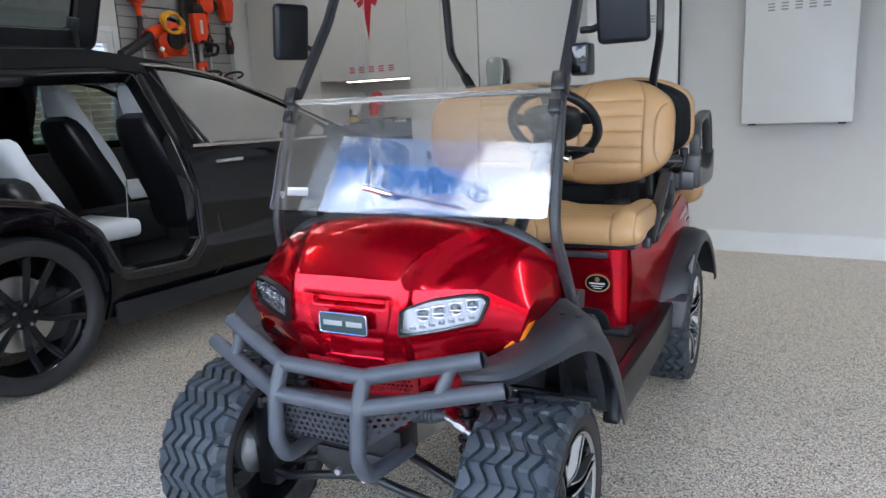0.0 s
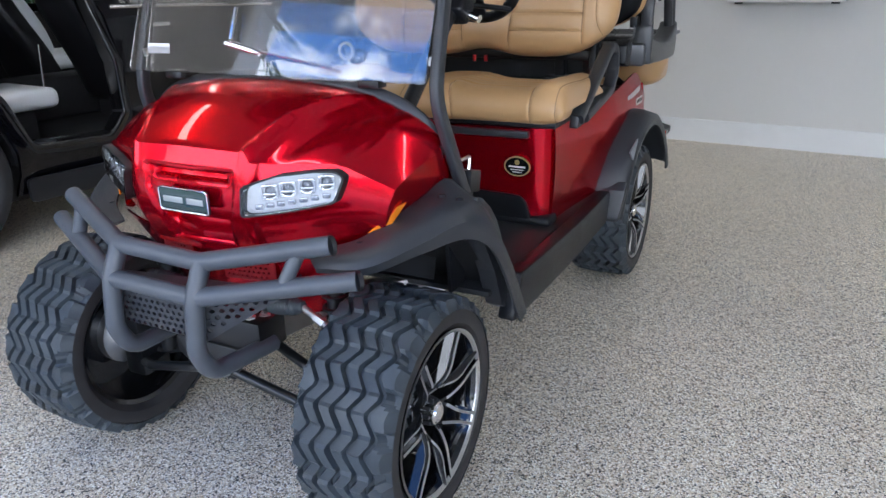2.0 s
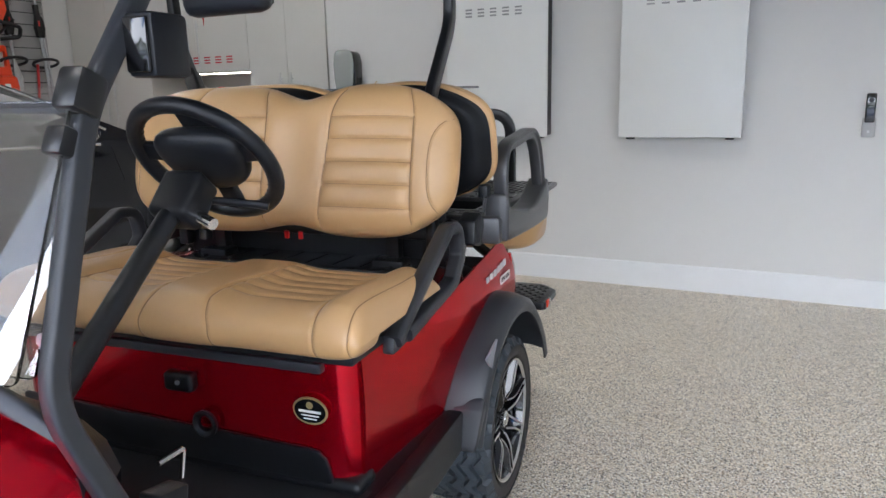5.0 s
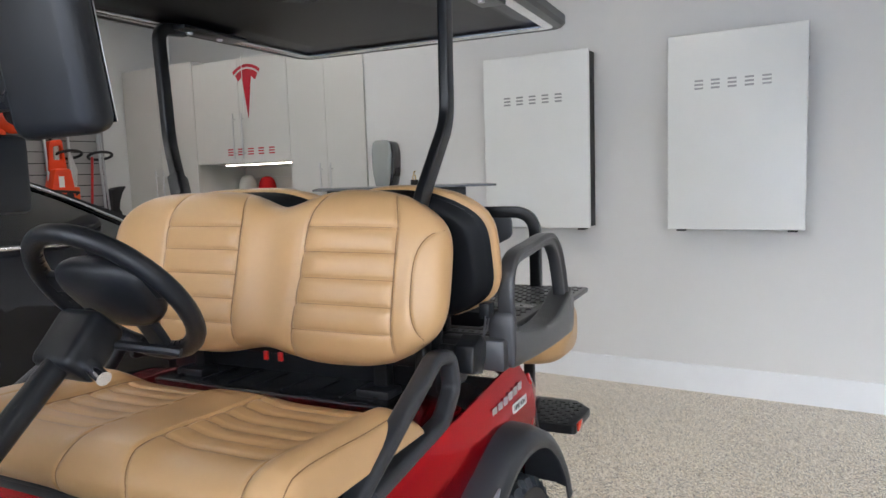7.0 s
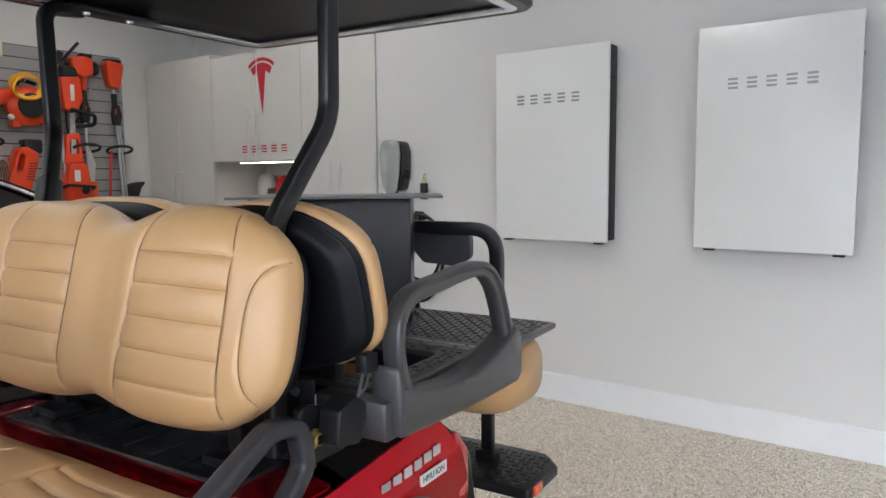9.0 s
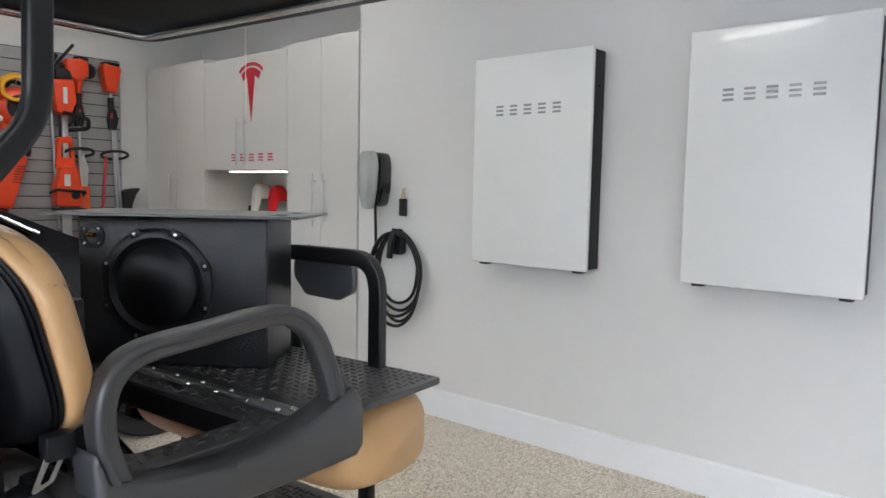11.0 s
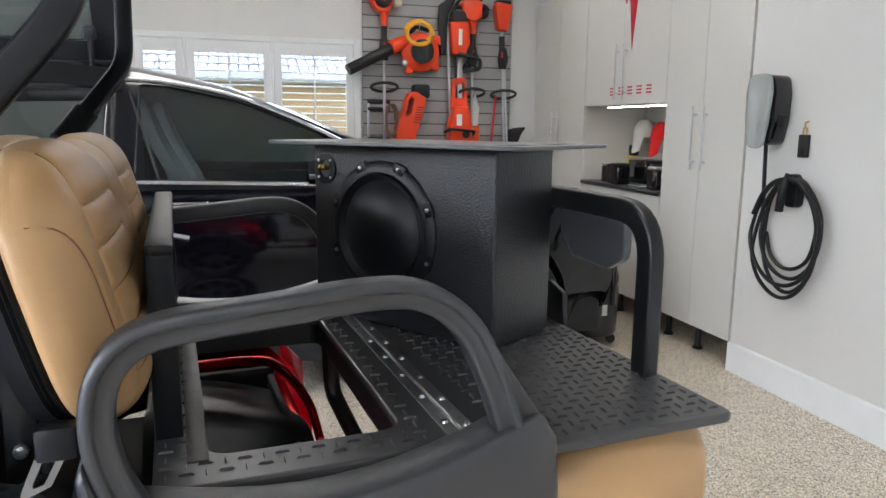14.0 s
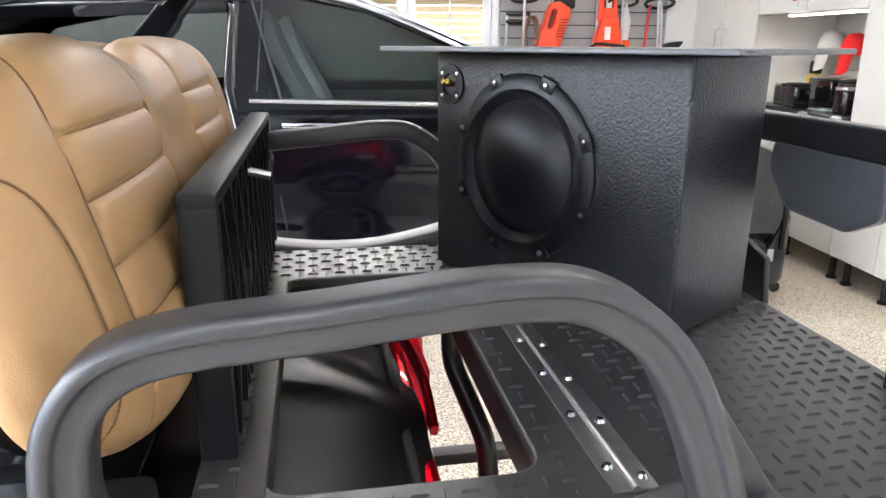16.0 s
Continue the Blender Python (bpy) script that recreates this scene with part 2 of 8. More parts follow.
def sweep(bm, path, ring, closed=False, up=(0, 0, 1), caps=True, scales=None):
    """Sweeps a ring of 2D points (side, up) along a 3D path."""
    path = [Vector(p) for p in path]
    n, rows = len(path), []
    prev = None
    for i, p in enumerate(path):
        t = (path[(i + 1) % n] - path[i - 1]) if closed else (path[min(i + 1, n - 1)] - path[max(i - 1, 0)])
        t.normalize()
        if prev is None:
            u = Vector(up)
            if abs(u.dot(t)) > 0.95:
                u = Vector((1, 0, 0)) if abs(t.x) < 0.9 else Vector((0, 1, 0))
            sd = t.cross(u).normalized()
        else:
            sd = (prev - t * prev.dot(t)).normalized()
        prev = sd
        uu = sd.cross(t)
        s = scales[i] if scales else 1.0
        rows.append([bm.verts.new(p + sd * (a * s) + uu * (b * s)) for a, b in ring])
    m = len(ring)
    for i in range(n if closed else n - 1):
        r0, r1 = rows[i], rows[(i + 1) % n]
        for j in range(m):
            bm.faces.new((r0[j], r0[(j + 1) % m], r1[(j + 1) % m], r1[j]))
    if caps and not closed:
        bm.faces.new(rows[0][::-1])
        bm.faces.new(rows[-1])
    return bm


def circle(r, n=12, flat=1.0):
    return [(r * math.cos(2 * math.pi * i / n), r * flat * math.sin(2 * math.pi * i / n)) for i in range(n)]


def rrect(w, h, r, seg=3):
    return [(v.x, v.y) for v in rounded([(-w / 2, -h / 2), (w / 2, -h / 2), (w / 2, h / 2), (-w / 2, h / 2)], True, seg, r)]


def tube(pts, r, n=12, bend=0.06, closed=False, bm=None, seg=6):
    bm = bm or bmesh.new()
    return sweep(bm, rounded([Vector(p) for p in pts], closed, seg, bend), circle(r, n), closed)


def lathe(profile, n=48, axis="x", bm=None, closed=False):
    """Turns (radius, along) points round the axis."""
    bm = bm or bmesh.new()
    rows = []
    for i in range(n):
        a = 2 * math.pi * i / n
        c, s = math.cos(a), math.sin(a)
        row = []
        for r, h in profile:
            v = {"x": (h, r * c, r * s), "y": (r * s, h, r * c), "z": (r * c, r * s, h)}[axis]
            row.append(bm.verts.new(v))
        rows.append(row)
    k = len(profile)
    for i in range(n):
        a, b = rows[i], rows[(i + 1) % n]
        for j in range(k if closed else k - 1):
            bm.faces.new((a[j], a[(j + 1) % k], b[(j + 1) % k], b[j]))
    bmesh.ops.remove_doubles(bm, verts=bm.verts, dist=1e-5)
    return bm


def grid(fn, nu, nv, bm=None, closed_u=False):
    """A sheet from fn(u, v) -> point, u and v from 0 to 1."""
    bm = bm or bmesh.new()
    vs = [[bm.verts.new(fn(i / nu, j / nv)) for i in range(nu if closed_u else nu + 1)] for j in range(nv + 1)]
    w = len(vs[0])
    for j in range(nv):
        for i in range(nu):
            bm.faces.new((vs[j][i], vs[j][(i + 1) % w], vs[j + 1][(i + 1) % w], vs[j + 1][i]))
    return bm


def thick(bm, t):
    """Gives an open sheet a thickness."""
    bmesh.ops.recalc_face_normals(bm, faces=bm.faces)
    bmesh.ops.solidify(bm, geom=list(bm.faces), thickness=t)
    return bm


def plate(outline, holes=(), depth=0.01, rows_u=(), rows_v=(), fn=None, bevel=0.0):
    """A flat plate in (u, v) with holes, cut along rows, laid into space by fn(u, v, w) with w from 0 to depth."""
    bm = bmesh.new()
    edges = []
    for loop in (outline, *holes):
        vs = [bm.verts.new((p[0], p[1], 0)) for p in loop]
        edges += [bm.edges.new((vs[i], vs[(i + 1) % len(vs)])) for i in range(len(vs))]
    bmesh.ops.triangle_fill(bm, use_beauty=True, use_dissolve=False, edges=edges)
    for axis, rows in ((0, rows_u), (1, rows_v)):
        for r in rows:
            co, no = [0, 0, 0], [0, 0, 0]
            co[axis], no[axis] = r, 1
            bmesh.ops.bisect_plane(bm, geom=bm.verts[:] + bm.edges[:] + bm.faces[:], plane_co=co, plane_no=no, dist=1e-5)
    top = bm.faces[:]
    if depth:
        g = bmesh.ops.extrude_face_region(bm, geom=top)
        bmesh.ops.translate(bm, verts=[v for v in g["geom"] if isinstance(v, bmesh.types.BMVert)], vec=(0, 0, depth))
        if bevel:
            bmesh.ops.recalc_face_normals(bm, faces=bm.faces)
            es = [e for e in bm.edges if len(e.link_faces) == 2 and e.calc_face_angle(0) > radians(60)]
            bmesh.ops.bevel(bm, geom=es, offset=bevel, segments=2, affect="EDGES", profile=0.5)
    if fn:
        for v in bm.verts:
            v.co = fn(*v.co)
    return bm


def rpoly(pts, r=0.03, seg=4):
    return [(v.x, v.y) for v in rounded([(Vector(p[0]), p[1]) if isinstance(p[0], (tuple, list)) else p for p in pts], True, seg, r)]


def ellipse(cx, cy, a, b, n=28):
    return [(cx + a * math.cos(2 * math.pi * i / n), cy + b * math.sin(2 * math.pi * i / n)) for i in range(n)]


def lerp_table(table, x):
    """Linear look-up in rows of (x, value)."""
    for (a, va), (b, vb) in zip(table, table[1:]):
        if x <= b:
            t = min(max((x - a) / (b - a), 0), 1)
            return va + (vb - va) * t
    return table[-1][1]


# ---- the garage ----
PW = 6.297  # face of the battery wall
BACK, TW, EW, HC = 6.89, -6.10, 5.6, 3.03
floor = tagged(part("floor", B(TW - 0.2, EW + 0.2, DOOR_Y - 0.02, BACK + 0.2, -0.12, 0), FLOOR, smooth=False), "speckled flake resin garage floor in beige, grey and black", "floor", kind="structure")
ground = tagged(part("ground", B(-400, 400, -400, DOOR_Y - 0.02, -0.3, -0.03), mat("pale_concrete_drive", (0.55, 0.53, 0.49), 0.75, var=0.12, scale=0.6, bump=0.3, bump_scale=90, fine=0.3), smooth=False), "pale concrete driveway outside the garage opening", "ground", kind="structure")
bm = B(-3.075, EW + 0.15, PW, BACK + 0.15, -0.1, HC)
tagged(part("wall_north", bm, WALL, smooth=False), "white painted garage wall behind the golf cart", "wall", kind="structure")
tagged(part("wall_alcove", B(TW - 0.15, -3.075, BACK, BACK + 0.15, -0.1, HC), WALL, smooth=False), "white painted wall behind the garage cabinets", "wall", kind="structure")
tagged(part("wall_east", B(EW, EW + 0.15, DOOR_Y - 0.15, PW, -0.1, HC), WALL, smooth=False), "white painted side wall of the garage", "wall", kind="structure")
tagged(part("ceiling", B(TW - 0.15, EW + 0.15, DOOR_Y - 0.15, BACK + 0.15, HC, HC + 0.15), CEIL, smooth=False), "flat white painted garage ceiling", "ceiling", kind="structure")
# opening of the garage door
bm = B(TW - 0.15, -5.6, DOOR_Y - 0.2, DOOR_Y, -0.1, HC)
box(bm, 5.2, EW + 0.15, DOOR_Y - 0.2, DOOR_Y, -0.1, HC)
box(bm, -5.6, 5.2, DOOR_Y - 0.2, DOOR_Y, DOOR_Z, HC)
box(bm, -5.6, -2.42, DOOR_Y - 0.2, DOOR_Y, -0.1, DOOR_Z)
tagged(part("wall_south", bm, WALL, smooth=False), "white wall round the open garage doorway", "wall", kind="structure")
# wall with the shuttered windows
WIN = [(2.74, 3.12), (3.14, 3.83), (3.85, 4.54)]
WZ0, WZ1 = 0.95, 2.02
y0, bm = DOOR_Y - 0.15, bmesh.new()
for a, b in WIN:
    box(bm, TW - 0.15, TW, y0, a, -0.1, HC)
    box(bm, TW - 0.15, TW, a, b, -0.1, WZ0)
    box(bm, TW - 0.15, TW, a, b, WZ1, HC)
    y0 = b
box(bm, TW - 0.15, TW, y0, BACK + 0.15, -0.1, HC)
tagged(part("wall_west", bm, WALL, smooth=False), "white wall with shuttered windows and a tool panel", "wall", kind="structure")


def base_profile(x0, x1, y, side=-1, along="x", c=0):
    bm = bmesh.new()
    prof = [(0, 0), (0.016, 0), (0.016, 0.165), (0.012, 0.172), (0.004, 0.175), (0, 0.175)]
    rows = []
    for a in (x0, x1):
        rows.append([bm.verts.new((a, y + side * d, z) if along == "x" else (y + side * d, a, z)) for d, z in prof])
    n = len(prof)
    for j in range(n):
        bm.faces.new((rows[0][j], rows[0][(j + 1) % n], rows[1][(j + 1) % n], rows[1][j]))
    bm.faces.new(rows[0][::-1]), bm.faces.new(rows[1])
    return bm


tagged(part("baseboard_north", base_profile(-3.078, EW, PW), TRIM, smooth=False), "tall white painted baseboard along the garage wall", "baseboard", kind="structure")
tagged(part("baseboard_west", base_profile(0, 6.2, TW, 1, "y"), TRIM, smooth=False), "tall white painted baseboard along the garage wall", "baseboard", kind="structure")

# ---- golf cart (X to its left, Y to its rear, Z up) ----
CART = pose(-0.965, 1.55, 0, 0, 0, 5)
cart = thing("golf_cart", "lifted candy red golf cart with tan seats and black knobbly tyres", "golf cart", CART)
MIRROR = Matrix.Diagonal((-1, 1, 1, 1))


def both(name, make, material, parent, label="", inward=0.0, **k):
    """A part on the left, and its mirror image on the right."""
    out = []
    for s in (1, -1):
        bm = make()
        if s < 0:
            bmesh.ops.transform(bm, matrix=Matrix.Translation((inward, 0, 0)) @ MIRROR, verts=bm.verts)
            bmesh.ops.reverse_faces(bm, faces=bm.faces)
        out.append(part(name, bm, material, parent, label, **k))
    return out


# wheels
def tyre_mesh(R=0.285, W=0.245, rim=0.197):
    h = W / 2
    bm = lathe([(rim, -h * 0.78), (rim + 0.02, -h * 0.96), (rim + 0.042, -h * 1.0), (R - 0.036, -h * 0.985), (R - 0.03, -h * 0.9), (R - 0.03, h * 0.9), (R - 0.036, h * 0.985), (rim + 0.042, h * 1.0), (rim + 0.02, h * 0.96), (rim, h * 0.78)], 72)
    for f in bm.faces:
        f.material_index = 1
    # zigzag ribs between six wavy grooves, and toothed shoulders
    n, sub = 20, 12
    cols = [(-h, 2), (-0.112, 3), (-0.100, 3)]
    for c in (-0.080, -0.040, 0.0, 0.040, 0.080):
        cols += [(c - 0.0075, 0), (c - 0.0045, 1), (c + 0.0045, 1), (c + 0.0075, 0)]
    cols += [(0.100, 3), (0.112, 3), (h, 2)]
    rows = []
    for i in range(n * sub):
        a = 2 * math.pi * i / (n * sub)
        ph = (i % sub) / sub
        # flattened zigzag: straight flanks, short blunt tips
        zig = 0.0165 * max(-0.75, min(0.75, 4 * abs(ph - 0.5) - 1))
        row = []
        for j, (w, k) in enumerate(cols):
            x = w + zig * (0 if k == 2 else 0.45 if abs(w) > 0.105 else 1)
            r = R - 0.012 * abs(w / h) ** 3
            if k == 1:
                r -= 0.016
            if k == 2:
                r = R - 0.034
            p2 = (ph + (0.5 if w > 0 else 0.0)) % 1.0
            if k == 3 and 0.28 < p2 < (0.72 if abs(w) > 0.105 else 0.60):
                r -= 0.020
            if k == 0 and abs(w) < 0.09 and (ph >= 0.5) == (w > 0):
                r -= 0.005
            row.append(bm.verts.new((x, r * math.cos(a), r * math.sin(a))))
        rows.append(row)
    for i in range(len(rows)):
        r0, r1 = rows[i], rows[(i + 1) % len(rows)]
        for j in range(len(cols) - 1):
            bm.faces.new((r0[j], r0[j + 1], r1[j + 1], r1[j]))
    return bm


def rim_barrel():
    return lathe([(0.198, 0.098), (0.203, 0.108), (0.203, 0.114), (0.195, 0.112), (0.188, 0.095), (0.178, 0.02), (0.174, -0.06), (0.188, -0.095), (0.200, -0.1), (0.200, -0.092)], 48)


def spoke_pair(a):
    """A pair of parallel bars at the lip that part towards the hub, machined on the face alone."""
    bm = bmesh.new()
    c, s = math.cos(a), math.sin(a)
    for side in (-1, 1):
        pts = []
        for r, o, x in ((0.030, 0.016, 0.046), (0.050, 0.0245, 0.062), (0.072, 0.0245, 0.080), (0.094, 0.0190, 0.094), (0.118, 0.0165, 0.101), (0.155, 0.0165, 0.104), (0.197, 0.0165, 0.108)):
            pts.append((x, r * c - side * o * s, r * s + side * o * c))
        sweep(bm, smooth_path(pts, 3), rrect(0.0085, 0.022, 0.0012, 1), up=(1, 0, 0))
    bm.normal_update()
    for f in bm.faces:
        f.material_index = 1 if abs(f.normal.x) > 0.75 else 0
    return bm


def wheel(parent, x, y, side):
    w = part("wheel", rim_barrel(), GLOSSBLACK, parent, "black alloy rim with machined twin spokes in a zigzag tread tyre") if not WHEEL else reuse(WHEEL["rim"], parent)
    w.name = "wheel"
    w.matrix_basis = pose(x, y, 0.285, 0, 0, 0 if side > 0 else 180) @ pose(0, 0, 0, 17 if side > 0 else 40)
    if not WHEEL:
        WHEEL["rim"] = w
        WHEEL["tyre"] = part("tyre", tyre_mesh(), RUBBER, w, "black rubber tyre with zigzag tread", angle=30)
        WHEEL["tyre"].data.materials.append(mat("sidewall_rubber", (0.024, 0.022, 0.022), 0.6, var=0.25, scale=14, bump=0.2, bump_scale=300))
        WHEEL["disc"] = part("wheel_face", lathe([(0.036, 0.022), (0.062, 0.018), (0.1, 0.008), (0.178, -0.002), (0.178, -0.008), (0.036, -0.008)], 32), GLOSSBLACK, w)
        WHEEL["lip"] = part("lip", lathe([(0.1955, 0.111), (0.2035, 0.1145), (0.2035, 0.117), (0.1975, 0.1155), (0.1935, 0.110)], 48), STEEL, w, "machined bright rim lip")
        WHEEL["spokes"] = [part("spoke", spoke_pair(2 * math.pi * i / 7), GLOSSBLACK, w, "black twin spoke with a machined face", angle=25) for i in range(7)]
        for s in WHEEL["spokes"]:
            s.data.materials.append(mat("machined_aluminium", (0.58, 0.58, 0.59), 0.3, 1.0, var=0.04))
        WHEEL["cap"] = part("hub_cap", lathe([(0, 0.104), (0.021, 0.103), (0.0235, 0.099), (0.027, 0.098), (0.031, 0.070), (0.034, 0.040), (0.036, 0.015)], 24), CHROME, w, "chrome hub cap with black slots")
        for i in range(9):
            a = 2 * math.pi * i / 9
            WHEEL.setdefault("nuts", []).append(part("cap_slot", sweep(bmesh.new(), [(0.090, 0.0285 * math.cos(a), 0.0285 * math.sin(a)), (0.050, 0.0335 * math.cos(a), 0.0335 * math.sin(a))], circle(0.0048, 8)), DEEP, w))
        for i in range(4):
            a = math.radians(45 + 90 * i)
            WHEEL.setdefault("nuts", []).append(part("wheel_nut", sweep(bmesh.new(), [(0.01, 0.058 * math.cos(a), 0.058 * math.sin(a)), (0.040, 0.058 * math.cos(a), 0.058 * math.sin(a))], circle(0.009, 6)), CHROME, w))
        WHEEL["brake"] = part("brake_drum", lathe([(0, -0.085), (0.03, -0.085), (0.034, -0.06), (0.06, -0.055), (0.075, -0.04), (0.09, -0.035), (0.09, 0.03), (0, 0.04)], 24), mat("cast_grey_metal", (0.32, 0.33, 0.34), 0.4, 0.9, var=0.15, scale=20), w, "cast grey wheel hub")
    else:
        for key in ("tyre", "disc", "lip", "cap", "brake"):
            reuse(WHEEL[key], w)
        for s in WHEEL["spokes"] + WHEEL["nuts"]:
            reuse(s, w)


WHEEL = {}
wheel(cart, 0.470, 0.125, 1)
wheel(cart, -0.478, 0.12, -1)
wheel(cart, 0.552, 1.842, 1)
wheel(cart, -0.40, 1.842, -1)

# hood: sections from the nose back to the cowl
def hood_point(u, v):
    """u across from -1 to 1, v back from the nose edge to the cowl."""
    s = 2 * u - 1
    a = abs(s)
    # outline at the front edge, swept back beyond the grille
    yf = 0.045 + 0.125 * max(0, a - 0.36) ** 1.25 / 0.64**1.25
    zf = 0.868 - 0.012 * a**2 - 0.035 * max(0, a - 0.75) / 0.25
    if a < 0.42:
        yf -= 0.016 * min(1, (0.42 - a) / 0.025)
    xf = 0.455 * s
    # outline at the cowl arch
    xb = 0.478 * math.sin(s * math.pi / 2 * 0.93) / math.sin(math.pi / 2 * 0.93)
    zb = 0.80 + 0.20 * max(0.0, math.cos(s * math.pi / 2 * 0.93)) ** 0.62
    yb = 0.355 + 0.05 * a**2
    t = v
    x = xf + (xb - xf) * t
    y = yf + (yb - yf) * t
    z = zf + (zb - zf) * (t**0.85)
    # the crowned middle and the two creases that run back from the grille's corners
    z += 0.035 * math.sin(math.pi * t) * (1 - a**2)
    c = 0.37 + 0.14 * t
    lift = 0.022 * (1 - t**3)
    z += lift / (1 + math.exp((a - c) * 170))
    z += 0.007 * math.exp(-(((a - c + 0.012) / 0.014) ** 2)) * (1 - t**4)
    z -= 0.016 * math.exp(-(((a - c - 0.11) / 0.075) ** 2)) * math.sin(math.pi * min(1, t * 0.9 + 0.12)) ** 1.5
    # step down to the wing round the valley
    z += 0.008 / (1 + math.exp(-(a - 0.70 - 0.12 * math.cos(2.2 * t)) * 90)) * math.sin(math.pi * t)
    # rounded shoulder over the lamp
    z -= 0.02 * (1 - t) * max(0, a - 0.8) / 0.2
    return (x, y, z)


part("hood", thick(grid(hood_point, 150, 44), 0.006), RED, cart, "glossy candy red hood with two creases", angle=60)


# nose: a skin below the hood edge, from side to side
def nose_point(u, v, grille=True):
    s = 2 * u - 1
    a = abs(s)
    x0, y0, z0 = hood_point(u, 0)
    yt = y0
    # lower edge
    zl = 0.645 + 0.03 * max(0, a - 0.4)
    yl = y0 + 0.005 + 0.03 * a
    xl = s * 0.412
    bulge = math.sin(math.pi * min(1, v * 1.05)) * 0.028
    x = x0 + (xl - x0) * v
    y = yt + (yl - yt) * v - bulge
    z = z0 + (zl - z0) * v
    # grille panel stands proud, with a recess for slot, badge and lower scoop
    if a < 0.42 and grille:

        def ease(q, e=0.007):
            q = min(1, max(0, q / e + 0.5))
            return q * q * (3 - 2 * q)

        cx = x - 0.008
        half = 0.132 - 0.03 * max(0, 0.80 - z) / 0.12
        y += 0.009 * ease(half - abs(cx)) * ease(0.846 - z) * ease(z - 0.662)
        y += 0.017 * ease(half - 0.022 - abs(cx)) * ease(0.840 - z) * ease(z - 0.818)
        low = min(1, max(0, (0.735 - z) / 0.075))
        y += 0.030 * ease(half - 0.014 - abs(cx)) * ease(0.732 - z) * ease(z - 0.668) * (1 - low)
    return (x, y, z)


part("nose_panel", thick(grid(nose_point, 200, 64), -0.005), RED, cart, "glossy candy red nose with a raised grille panel", angle=50)


def on_nose(x, z, lift=0.0, grille=True):
    """Place on the nose skin for a given X and Z."""
    best = None
    u = (x / 0.45 + 1) / 2
    for i in range(31):
        p = nose_point(min(max(u, 0), 1), i / 30, grille)
        if best is None or abs(p[2] - z) < abs(best[2] - z):
            best = p
    return Vector((x, best[1] - lift, z))


# badge
badge = part("badge", plate(rpoly([(-0.067, 0.747), (0.083, 0.747), (0.083, 0.805), (-0.067, 0.805)], 0.010), (), 0.006, fn=lambda u, v, w: (u, -0.0085 - w, v), bevel=0.0015), mat("dark_green_badge", (0.02, 0.04, 0.038), 0.25, coat=0.5), cart, "dark green badge with silver rim")
part("badge_rim", tube([(-0.065, -0.0150, 0.749), (0.081, -0.0150, 0.749), (0.081, -0.0150, 0.803), (-0.065, -0.0150, 0.803)], 0.0018, 6, 0.009, True), CHROME, badge)
for a, b in ((-0.053, 0.006), (0.018, 0.067)):
    part("lettering_bar", B(a, b, -0.0163, -0.0140, 0.769, 0.783, 0.001), mat("silver_print", (0.34, 0.36, 0.35), 0.35, 0.4), badge)


# headlights
def lamp_outline(k=1.0, g=0.0):
    pts = [(0.180 - g, 0.820 + g), (0.245, 0.843 + g), (0.318, 0.851 + g), (0.357, 0.850 + g), (0.371 + g, 0.838), (0.353 + g, 0.787 - g), (0.27, 0.770 - g), (0.177 - g, 0.756 - g)]
    return rpoly(pts, 0.016, 5)


